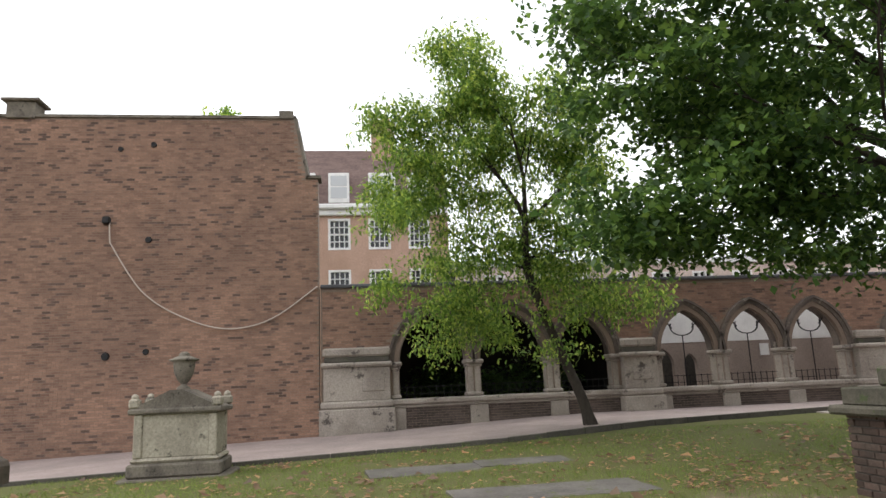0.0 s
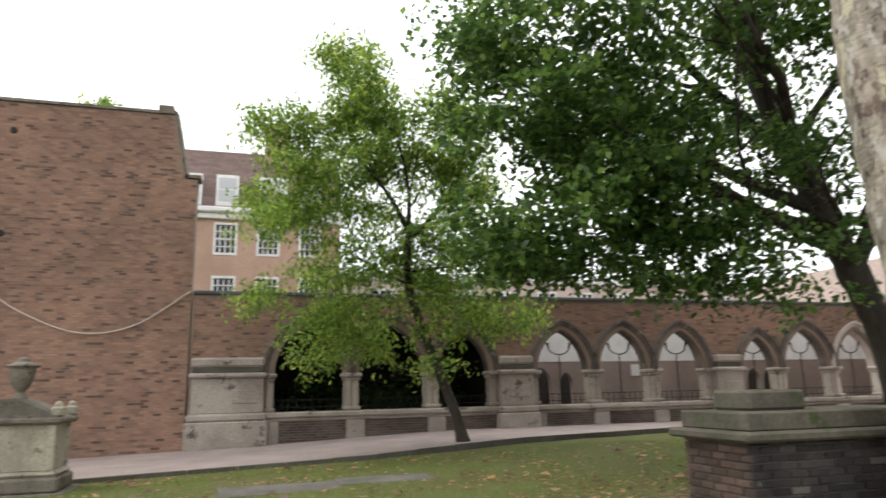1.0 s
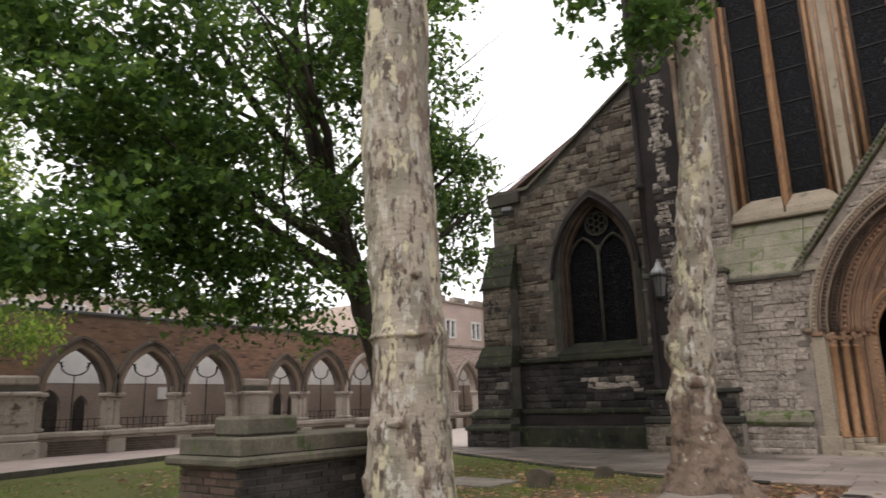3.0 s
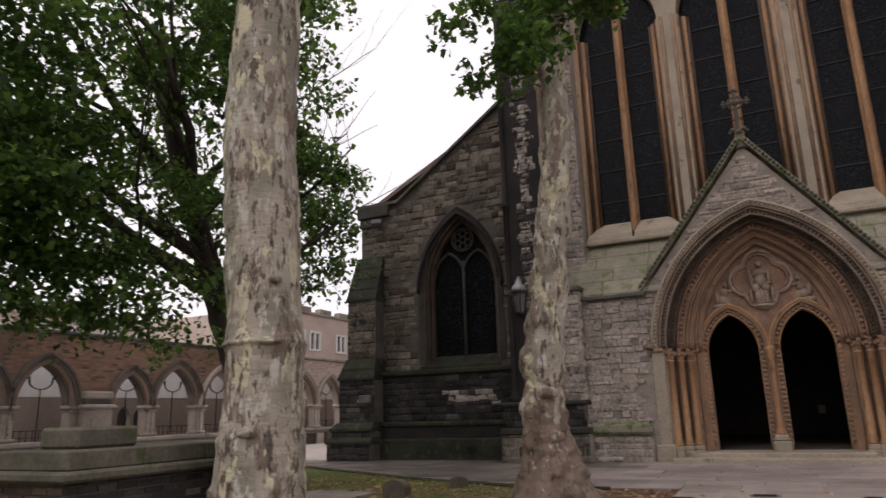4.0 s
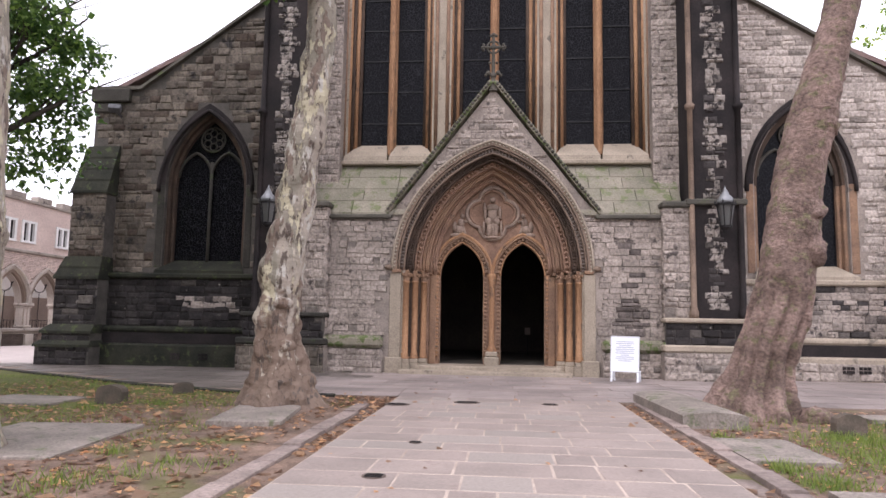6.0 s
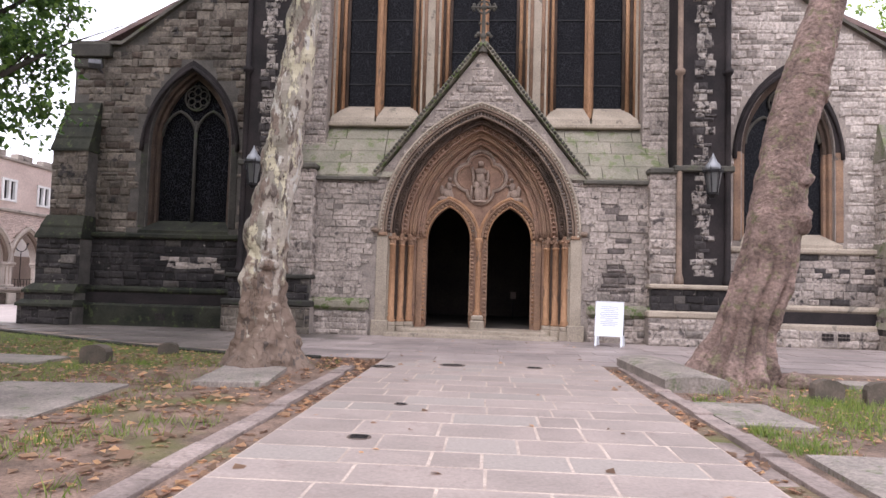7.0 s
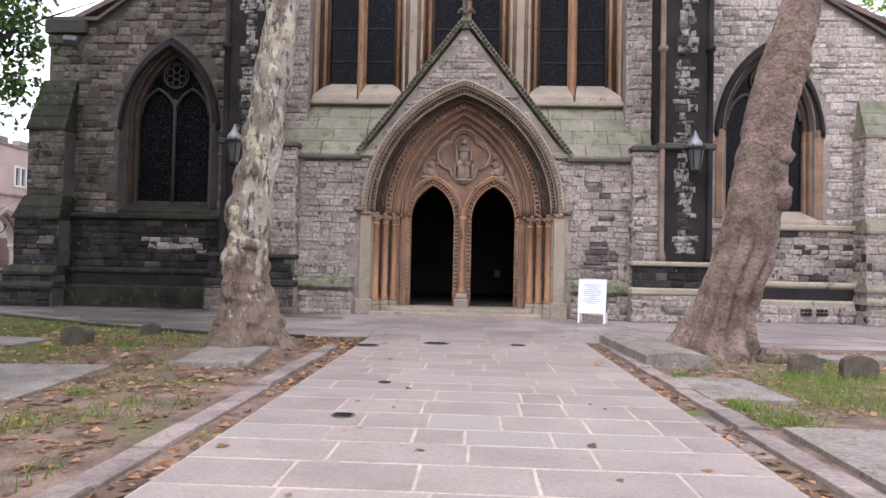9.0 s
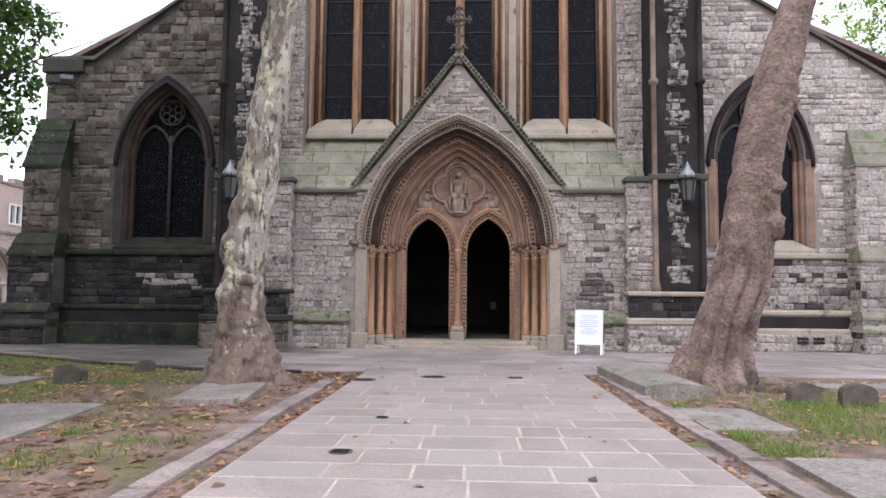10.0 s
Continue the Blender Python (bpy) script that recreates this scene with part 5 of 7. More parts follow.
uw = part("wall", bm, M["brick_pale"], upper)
for c, w in wins:
    bm = bmesh.new()
    for u in (c - w, c, c + w):
        box(bm, AX - 0.1, AX + 0.03, u - 0.07, u + 0.07, 4.68, 5.72)
    for z in (4.68, 5.62):
        box(bm, AX - 0.1, AX + 0.04, c - w - 0.08, c + w + 0.08, z, z + 0.1)
    wf = part("window", bm, M["white"], upper, "white framed window")
    boxed("pane", (AX - 0.14, AX - 0.11, c - w, c + w, 4.7, 5.7), M["glass"], wf, bev=0)
boxed("string_course", (AX - 0.3, AX + 0.1, 25.6, 44, 4.2, 4.34), M["arc"], upper, bev=0.03)
boxed("parapet", (AX - 0.4, AX + 0.06, 25.6, 44, 6.55, 6.7), M["arc"], upper, bev=0.03)
boxed("side_wall", (AX - 9, AX - 0.4, 25.6, 25.9, 4.1, 6.6), M["brick_pale"], upper, bev=0)
bm = bmesh.new()
for i in range(10):
    box(bm, AX - 0.35, AX + 0.05, 25.7 + i * 1.8, 26.7 + i * 1.8, 6.7, 6.95, 0.02)
part("battlement", bm, M["arc"], upper)
bm = bmesh.new()
tube(bm, [(AX + 0.08, 32.2, 4.3), (AX + 0.08, 32.2, 6.6)], 0.06, 8)
part("downpipe", bm, M["iron"], upper)

# ---- large brick building behind ----
block = thing("apartment_building", "red brick building with white sash windows, cornice and dormers", "building", kind="structure", at=pose(0, 0, 0))
BX = -42.0
holes = []
for r, (z0, z1) in enumerate(((2.6, 4.6), (6.2, 8.15), (9.55, 11.4))):
    for k in range(6):
        y = -10.48 + 2.5 * k
        holes.append([(y, z0), (y + 1.24, z0), (y + 1.24, z1), (y, z1)])
bm = bmesh.new()
panel(bm, [(-20, -1), (4.5, -1), (4.5, 12.3), (-20, 12.3)], holes, BX, BX - 0.4, "x")
part("wall", bm, M["brick_pink"], block)
frame_me = None
for h in holes:
    (y0, z0), (y1, z1) = h[0], h[2]
    bm = bmesh.new()
    for u in (0, 0.31, 0.62, 0.93, 1.24):
        t = 0.07 if u in (0, 1.24) else 0.03
        box(bm, -0.15, 0.03 if t > 0.05 else -0.05, u - t, u + t, 0, z1 - z0)
    for i in range(5):
        t = 0.07 if i in (0, 4) else (0.05 if i == 2 else 0.025)
        v = (z1 - z0) * i / 4
        box(bm, -0.15, 0.04 if t > 0.06 else -0.05, -0.07, 1.31, v - t, v + t)
    w = part("window", bm, M["white"], block, "white sash window")
    w.location = (BX, y0, z0)
    g = boxed("pane", (-0.2, -0.17, 0, 1.24, 0, z1 - z0), M["glass"], w, bev=0)
boxed("cornice", (BX - 0.2, BX + 0.5, -20, 4.5, 12.0, 12.35), M["white"], block, "white moulded cornice", bev=0.08)
boxed("cornice", (BX - 0.2, BX + 0.25, -20, 4.5, 11.65, 12.0), M["white"], block, bev=0.04)
bm = bmesh.new()
vs = [bm.verts.new((BX + a, y, z)) for y in (-20, 4.5) for a, z in ((0.4, 12.35), (-1.6, 16.5), (-8, 16.9), (-14, 12.35))]
for f in ((0, 1, 5, 4), (1, 2, 6, 5), (2, 3, 7, 6), (0, 4, 7, 3), (0, 3, 2, 1), (4, 5, 6, 7)):
    bm.faces.new([vs[i] for i in f])
part("roof", bm, M["slate"], block, "brown tiled mansard roof")
for k in range(5):
    y = -10.4 + 2.5 * k
    wide = 1.3 if k % 2 == 0 else 1.7
    d = tagged(new("dormer"), "white dormer window")
    d.parent = block
    boxed("cheeks", (BX - 1.6, BX + 0.4, y + 2.4, y + 2.4 + wide, 12.4, 14.35), M["white"], d, bev=0.03)
    boxed("pane", (BX + 0.39, BX + 0.42, y + 2.55, y + 2.25 + wide, 13.5, 14.15), M["pale_glass"], d, bev=0)
    boxed("pane", (BX + 0.39, BX + 0.42, y + 2.55, y + 2.25 + wide, 12.7, 13.4), M["pale_glass"], d, bev=0)
for y in (0.0,):
    bm = bmesh.new()
    box(bm, BX - 2.4, BX - 1.2, y - 0.2, y + 1.3, 14, 18.2, 0.03)
    box(bm, BX - 2.5, BX - 1.1, y - 0.3, y + 1.4, 18.2, 18.45, 0.03)
    for i in range(3):
        lathe(bm, [(0.15, 18.4), (0.13, 18.9)], BX - 1.8, y + 0.15 + i * 0.4, 8)
    part("chimney", bm, M["brick_pink"], block, "brick chimney stack with pots")
# lower range beyond it
low = thing("town_house", "long low pinkish brick range with white windows", "building", kind="structure", at=pose(0, 0, 0))
LX = -36.0
lw = [(5.5 + 2.4 * k, 5.2) for k in range(17)]
bm = bmesh.new()
panel(bm, [(4.0, -1), (48, -1), (48, 7.2), (4.0, 7.2)], [[(y, z), (y + 1.1, z), (y + 1.1, z + 1.5), (y, z + 1.5)] for y, z in lw], LX, LX - 0.4, "x")
part("wall", bm, M["brick_pale"], low)
for y, z in lw:
    bm = bmesh.new()
    for u in (0, 0.37, 0.73, 1.1):
        box(bm, -0.15, 0.03, u - 0.05, u + 0.05, 0, 1.5)
    for v in (0, 0.75, 1.5):
        box(bm, -0.15, 0.04, -0.06, 1.16, v - 0.05, v + 0.05)
    w = part("window", bm, M["white"], low, "white framed window")
    w.location = (LX, y, z)
    boxed("pane", (-0.2, -0.17, 0, 1.1, 0, 1.5), M["glass"], w, bev=0)
boxed("parapet", (LX - 0.4, LX + 0.15, 4, 48, 7.2, 7.45), M["white"], low, bev=0.03)
bm = bmesh.new()
vs = [bm.verts.new((LX + a, y, z)) for y in (4, 48) for a, z in ((-0.3, 7.4), (-5, 8.4), (-10, 7.4))]
for f in ((0, 1, 4, 3), (1, 2, 5, 4), (0, 3, 5, 2), (0, 2, 1), (3, 4, 5)):
    bm.faces.new([vs[i] for i in f])
part("roof", bm, M["lead"], low, "low grey roof")


# ---- trees ----
def bark_plane(name, foot):
    """Flaking plane-tree bark: cream, grey-green and brown plates."""
    m = bpy.data.materials.new(name)
    m.use_nodes = True
    n, l = m.node_tree.nodes, m.node_tree.links
    p = n["Principled BSDF"]
    p.inputs["Roughness"].default_value = 0.85
    g = n.new("ShaderNodeNewGeometry")
    mp = n.new("ShaderNodeMapping")
    mp.inputs["Scale"].default_value = (1, 1, 0.36)
    l.new(g.outputs["Position"], mp.inputs[0])

    def layer(base, col, scale, lo, hi, detail=5):
        t = n.new("ShaderNodeTexNoise")
        t.inputs["Scale"].default_value, t.inputs["Detail"].default_value, t.inputs["Roughness"].default_value = scale, detail, 0.62
        off = n.new("ShaderNodeVectorMath")
        off.inputs[1].default_value = (scale * 3.1, scale, 7.7)
        l.new(mp.outputs[0], off.inputs[0]), l.new(off.outputs[0], t.inputs["Vector"])
        r = n.new("ShaderNodeMapRange")
        r.inputs["From Min"].default_value, r.inputs["From Max"].default_value = lo, hi
        l.new(t.outputs["Fac"], r.inputs["Value"])
        x = n.new("ShaderNodeMix")
        x.data_type = 'RGBA'
        l.new(r.outputs[0], x.inputs[0])
        if isinstance(base, tuple):
            x.inputs[6].default_value = (*base, 1)
        else:
            l.new(base, x.inputs[6])
        x.inputs[7].default_value = (*col, 1)
        return x.outputs[2], r.outputs[0]
    c, _ = layer((0.31, 0.265, 0.215), (0.205, 0.185, 0.142), 2.0, 0.42, 0.56)
    c, h1 = layer(c, (0.165, 0.122, 0.094), 3.6, 0.545, 0.58)
    c, h2 = layer(c, (0.44, 0.395, 0.275), 4.4, 0.55, 0.575)
    c, h3 = layer(c, (0.40, 0.375, 0.325), 6.0, 0.57, 0.6)
    c, h4 = layer(c, (0.085, 0.065, 0.05), 12.0, 0.60, 0.64)
    # older rough brown bark towards the foot
    sep = n.new("ShaderNodeSeparateXYZ")
    l.new(g.outputs["Position"], sep.inputs[0])
    fine = n.new("ShaderNodeTexNoise")
    fine.inputs["Scale"].default_value, fine.inputs["Detail"].default_value = 4.5, 7
    l.new(g.outputs["Position"], fine.inputs["Vector"])
    amt = n.new("ShaderNodeMath")
    amt.operation = 'MULTIPLY_ADD'
    amt.inputs[1].default_value = 4.5
    l.new(fine.outputs["Fac"], amt.inputs[0]), l.new(sep.outputs["Z"], amt.inputs[2])
    old = n.new("ShaderNodeMapRange")
    old.inputs["From Min"].default_value, old.inputs["From Max"].default_value = foot, foot - 0.4
    l.new(amt.outputs[0], old.inputs["Value"])
    xb = n.new("ShaderNodeMix")
    xb.data_type = 'RGBA'
    xb.inputs[7].default_value = (0.165, 0.116, 0.085, 1)
    l.new(old.outputs[0], xb.inputs[0]), l.new(c, xb.inputs[6])
    c = xb.outputs[2]
    c, _ = layer(c, (0.085, 0.064, 0.05), 7.5, 0.575, 0.62)
    c, _ = layer(c, (0.36, 0.315, 0.25), 5.2, 0.6, 0.63)
    l.new(c, p.inputs["Base Color"])
    s = n.new("ShaderNodeMath")
    s.operation = 'SUBTRACT'
    l.new(h1, s.inputs[0]), l.new(h2, s.inputs[1])
    f = n.new("ShaderNodeTexNoise")
    f.inputs["Scale"].default_value, f.inputs["Detail"].default_value = 9, 8
    wr = n.new("ShaderNodeMapping")
    wr.inputs["Scale"].default_value = (1, 1, 2.2)
    l.new(g.outputs["Position"], wr.inputs[0]), l.new(wr.outputs[0], f.inputs["Vector"])
    a = n.new("ShaderNodeMath")
    l.new(s.outputs[0], a.inputs[0]), l.new(f.outputs["Fac"], a.inputs[1])
    b = n.new("ShaderNodeBump")
    b.inputs["Strength"].default_value, b.inputs["Distance"].default_value = 0.8, 0.025
    l.new(a.outputs[0], b.inputs["Height"]), l.new(b.outputs[0], p.inputs["Normal"])
    return m


BARK, BARK_PALE = bark_plane("plane_bark", 3.9), bark_plane("pale_plane_bark", 2.4)
BARK_BROWN = surf("brown_plane_bark", (0.30, 0.21, 0.175), (0.14, 0.098, 0.08), 2.2, 16, bump=1.0, deep=0.07, stretch=(1, 1, 1.3), third=(0.19, 0.168, 0.098), third_at=0.545, speck=0.55, bump_at=16)
BARK_DARK = surf("dark_bark", (0.035, 0.03, 0.025), (0.06, 0.05, 0.04), 3, 20, bump=0.6, stretch=(1, 1, 0.3))
LEAF_DARK = leaf_mat("plane_leaf", (0.026, 0.064, 0.017), (0.06, 0.128, 0.027), (0.15, 0.26, 0.052))
LEAF_LIGHT2 = leaf_mat("young_plane_leaf", (0.03, 0.075, 0.016), (0.05, 0.11, 0.022), (0.085, 0.16, 0.03))
LEAF_LIGHT = leaf_mat("locust_leaf", (0.055, 0.12, 0.021), (0.155, 0.275, 0.045), (0.38, 0.48, 0.092))


def crown(name, clumps, count, size, material, parent, seed, label="", droop=0.3, wide=0.8, long=1.0, spray=0.6):
    """Many small folded leaves, gathered in uneven clumps (x, y, z, rx, ry, rz)."""
    r = np.random.default_rng(seed)
    c = np.array(clumps)
    vol = c[:, 3] * c[:, 4] * c[:, 5]
    sprays = count // 14
    who = r.choice(len(c), sprays, p=vol ** 0.7 / (vol ** 0.7).sum())
    d = r.normal(size=(sprays, 3))
    d /= np.linalg.norm(d, axis=1)[:, None]
    heart = c[who, :3] + d * (r.random(sprays) ** 0.5)[:, None] * c[who, 3:] * 1.25
    # each spray is a short drooping twig hung with leaves
    twig = r.normal(size=(sprays, 3)) * np.array([1, 1, 0.35]) - np.array([0, 0, droop])
    twig /= np.linalg.norm(twig, axis=1)[:, None]
    k = np.repeat(np.arange(sprays), 14)
    pos = heart[k] + twig[k] * (r.random(len(k)) * spray)[:, None] + r.normal(0, spray * 0.16, (len(k), 3))
    count = len(pos)
    yaw, tilt, s = r.random(count) * 6.283, r.normal(0, 0.6, count) - droop, size * r.uniform(0.6, 1.3, count)
    f = np.stack([np.cos(yaw) * np.cos(tilt), np.sin(yaw) * np.cos(tilt), np.sin(tilt)], 1)
    side = np.stack([-np.sin(yaw), np.cos(yaw), r.normal(0, 0.45, count)], 1)
    up = np.cross(f, side)
    L, W = s * long, s * wide * 0.5
    a = pos
    b = pos + f * (L * 0.45)[:, None] + side * W[:, None] + up * (W * 0.35)[:, None]
    e = pos + f * L[:, None]
    g = pos + f * (L * 0.45)[:, None] - side * W[:, None] + up * (W * 0.35)[:, None]
    verts = np.stack([a, b, e, g], 1).reshape(-1, 3)
    me = bpy.data.meshes.new(name)
    me.vertices.add(len(verts))
    me.vertices.foreach_set("co", verts.ravel())
    i = np.arange(count) * 4
    tris = np.stack([i, i + 1, i + 2, i, i + 2, i + 3], 1).ravel()
    me.loops.add(len(tris))
    me.loops.foreach_set("vertex_index", tris)
    me.polygons.add(count * 2)
    me.polygons.foreach_set("loop_start", np.arange(count * 2) * 3)
    me.polygons.foreach_set("loop_total", np.full(count * 2, 3))
    me.update(calc_edges=True)
    me.validate()
    me.materials.append(material)
    ob = new(name, me)
    ob.parent = parent
    tagged(ob, label, kind="stuff")
    return ob


def trunk(name, pts, radii, material, parent, seed, lumps=0.1, seg=20, flare=0.0, label="", groove=0.0):
    """A tapered, lumpy trunk through points, with roots spreading at its foot."""
    line, rads = [], []
    steps = 16
    P = [Vector(p) for p in pts]
    for i in range(len(P) - 1):
        p0, p1, p2, p3 = P[max(i - 1, 0)], P[i], P[i + 1], P[min(i + 2, len(P) - 1)]
        for k in range(steps):
            t = k / steps
            line.append(0.5 * (2 * p1 + (p2 - p0) * t + (2 * p0 - 5 * p1 + 4 * p2 - p3) * t * t + (3 * p1 - p0 - 3 * p2 + p3) * t ** 3))
            rads.append(radii[i] + (radii[i + 1] - radii[i]) * t)
    line.append(P[-1]), rads.append(radii[-1])
    z0 = line[0].z

    def wob(i, a, p):
        q = p + Vector((math.cos(a), math.sin(a), 0)) * rads[i]
        w = 1 + lumps * noise.noise(q * 2.3 + Vector((seed, 0, 0))) + lumps * 0.7 * noise.noise(q * 5 + Vector((0, seed, 0))) + lumps * 0.4 * noise.noise(Vector((q.x * 9, q.y * 9, q.z * 14)))
        h = (p.z - z0)
        if flare and h < 2.2:
            w += 0.22 * flare * (1 - h / 2.2) * math.sin(a * 7 + seed + 2.2 * noise.noise(Vector((a, p.z * 0.6, seed))))
        if flare and h < 0.9:
            w += flare * (1 - h / 0.9) ** 2 * (0.55 + 0.75 * max(0, math.sin(a * 4 + seed)) + 0.3 * noise.noise(q * 1.7))
        if groove and h < 2.4:
            k = a * 4.5 + seed + 0.9 * noise.noise(Vector((seed, p.z * 1.3, 0)))
            w -= groove * (1 - h / 2.4) ** 0.7 * abs(math.cos(k)) ** 9
        return w
    bm = bmesh.new()
    tube(bm, line, rads, seg, wob)
    return part(name, bm, material, parent, label, smooth=True)


def limbs(name, rnd, starts, material, parent, depth=2, spread=0.6):
    """Branches that fork from (start, way, length, radius)."""
    def grow(bm, p, way, length, rad, level):
        pts, rr = [p], [rad]
        for i in range(5):
            way = (way + Vector((rnd.uniform(-1, 1), rnd.uniform(-1, 1), rnd.uniform(-0.5, 0.8))) * 0.16).normalized()
            pts.append(pts[-1] + way * length / 5)
            rr.append(rad * (1 - 0.13 * (i + 1)))
            if level > 0 and i in (1, 2, 3, 4):
                w2 = (way + Vector((rnd.uniform(-1, 1), rnd.uniform(-1, 1), rnd.uniform(-0.6, 0.8))) * spread).normalized()
                grow(bm, pts[-1], w2, length * rnd.uniform(0.45, 0.7), rr[-1] * 0.55, level - 1)
        tube(bm, pts, rr, 7 if rad > 0.05 else 5)
    for p, w, length, rad in starts:
        bm = bmesh.new()
        grow(bm, Vector(p), Vector(w).normalized(), length, rad, depth)
        part(name, bm, material, parent, smooth=True)


# young feathery tree by the arcade path
locust = thing("young_tree", "slender young tree with feathery bright green leaves", "tree", at=pose(0, 0, 0))
base = (-17.3, 4.5, lay(-17.3, 4.5) - 0.1)
trunk("trunk", [base, (-17.3, 4.3, 0.7), (-17.2, 3.75, 2.05), (-17.1, 3.15, 3.6), (-17.0, 3.0, 4.4), (-17.0, 3.05, 5.3)], [0.16, 0.135, 0.12, 0.11, 0.1, 0.09], BARK_DARK, locust, 2, 0.12, 10, 0.5)
rb = random.Random(21)
limbs("limb", rb, [((-17, 3.05, 5.2), (0.1, 0.9, 0.75), 2.0, 0.07), ((-17, 3.05, 5.3), (0.2, -0.6, 1), 2.9, 0.075), ((-17, 3.0, 4.3), (0.3, 1, 0.25), 1.8, 0.045), ((-17.05, 3.1, 4.0), (-0.2, -1, 0.4), 2.2, 0.045), ((-17, 3.05, 5.3), (0.3, -0.15, 1), 2.6, 0.07)], BARK_DARK, locust, 2)
loc_clumps = []
for x, y, z, rx, ry, rz, k in ((-17, 1.6, 9.3, 1.2, 1.5, 1.5, 9), (-16.8, 3.2, 8.2, 1.4, 1.5, 1.6, 9), (-17, 1.0, 7.2, 1.4, 1.6, 1.4, 10), (-17, 0.7, 5.2, 1.4, 1.5, 1.5, 12), (-17, 2.2, 4.0, 1.4, 1.8, 1.2, 12), (-16.9, 4.6, 3.5, 1.3, 1.3, 1.0, 8), (-17, 0.3, 3.2, 1.2, 1.2, 1.1, 8), (-17, 4.3, 6.6, 1.3, 1.2, 1.6, 7), (-17, 1.4, 2.6, 1.1, 1.5, 0.7, 6), (-17, 3.0, 6.0, 1.3, 1.5, 1.3, 6), (-17, 3.9, 8.6, 1.2, 1.0, 1.2, 8), (-17, 2.3, 7.2, 1.4, 1.4, 1.3, 10), (-17, 4.6, 5.0, 1.2, 1.1, 1.2, 4), (-17, -0.2, 6.2, 1.0, 0.8, 1.0, 5), (-17, 4.6, 7.2, 1.2, 0.8, 1.2, 4), (-17, 4.8, 4.2, 1.1, 0.7, 1.0, 5), (-17, 1.3, 9.9, 0.9, 0.9, 0.6, 5), (-17, 3.6, 5.2, 1.3, 1.2, 1.0, 7), (-17, 2.2, 8.5, 1.1, 1.3, 0.8, 9), (-17, 0.9, 8.2, 1.0, 0.9, 0.8, 6), (-17, 0.2, 7.2, 1.0, 0.7, 0.8, 4)):
    for i in range(k):
        loc_clumps.append((x + rb.gauss(0, rx * .6), y + rb.gauss(0, ry * .55), z + rb.gauss(0, rz * .5), rb.uniform(.35, .65), rb.uniform(.35, .65), rb.uniform(.2, .36)))
crown("crown", loc_clumps, 56000, 0.135, LEAF_LIGHT, locust, 3, "feathery bright green foliage", 0.75, 0.46, spray=0.6)

# great dark tree in the middle of the lawn
big = thing("large_tree", "broad old tree with dense dark green crown", "tree", at=pose(0, 0, 0))
BT = Vector((-11.2, 11.9, 0))
trunk("trunk", [BT + Vector(v) for v in ((0, 0, -0.1), (0.0, 0, 1.2), (-0.1, -0.14, 2.4), (-0.36, -0.46, 3.8), (-0.6, -0.85, 5.2), (-0.9, -1.4, 7.0), (-1.2, -1.9, 9.0))], [0.36, 0.31, 0.3, 0.31, 0.28, 0.2, 0.12], BARK_DARK, big, 5, 0.12, 14, 0.6)
rb = random.Random(33)
starts = [(BT + Vector((-0.3, -0.4, 3.7)), (0.2, 0.5, 1), 5, 0.2), (BT + Vector((-0.58, -0.8, 5.0)), (-0.2, -1, 0.35), 6.0, 0.17), (BT + Vector((-0.65, -0.95, 5.5)), (0.7, -0.9, 0.5), 5.5, 0.17), (BT + Vector((-0.9, -1.4, 7)), (0.3, -0.6, 0.9), 4.5, 0.13), (BT + Vector((-0.5, -0.65, 4.5)), (-0.5, -1.0, 0.3), 5.0, 0.15), (BT + Vector((-0.2, -0.2, 4.6)), (0.5, 0.3, 1.0), 2.6, 0.12), (BT + Vector((-1.15, -1.8, 8.6)), (0.5, 0.4, 0.9), 4, 0.12)]
limbs("limb", rb, starts, BARK_DARK, big, 2, 0.7)
for p, w, length, rad in (((-0.45, -0.55, 4.1), (0.15, -1.0, 0.12), 5.6, 0.13), ((-0.35, -0.45, 3.7), (0.55, -0.75, 0.3), 4.2, 0.1), ((-0.75, -1.15, 6.2), (0.1, -0.8, 0.7), 6.0, 0.15), ((-0.8, -1.2, 6.4), (0.7, 0.2, 0.8), 4.0, 0.11), ((-0.3, -0.4, 3.9), (0.5, 0.75, 0.75), 3.6, 0.12)):
    limbs("limb", rb, [(BT + Vector(p), w, length, rad)], BARK_DARK, big, 2, 0.55)
big_clumps = []


def leafy(n, xs_, ys_, zs_, flat=(0.2, 0.4), wide=(0.55, 1.1)):
    """Flat leafy layers in a part of the crown."""
    for _ in range(n):
        big_clumps.append((rb.uniform(*xs_), rb.uniform(*ys_), rb.uniform(*zs_), rb.uniform(*wide), rb.uniform(*wide), rb.uniform(*flat)))


while len(big_clumps) < 106:
    d = Vector((rb.gauss(0, 1), rb.gauss(0, 1), rb.gauss(0, 1))).normalized() * rb.random() ** 0.35
    p = Vector((-10.7 + d.x * 3.0, 7.9 + d.y * 6.4, 9.6 + d.z * 5.2))
    if p.z < 5.6 or (p.z < 7.4 and rb.random() < 0.4) or (p.y < 3.4 and rb.random() < 0.8):
        continue
    big_clumps.append((*p, rb.uniform(.6, 1.15), rb.uniform(.6, 1.15), rb.uniform(.25, .5)))
leafy(16, (-12, -9.4), (2.6, 6.5), (6.0, 8.2))
leafy(16, (-12.5, -9.5), (3.2, 8.6), (3.2, 4.1), (0.1, 0.24))
leafy(14, (-12.5, -9.5), (3.6, 6.6), (4.0, 6.0))
leafy(8, (-12.2, -9.6), (2.6, 4.4), (3.3, 5.2))
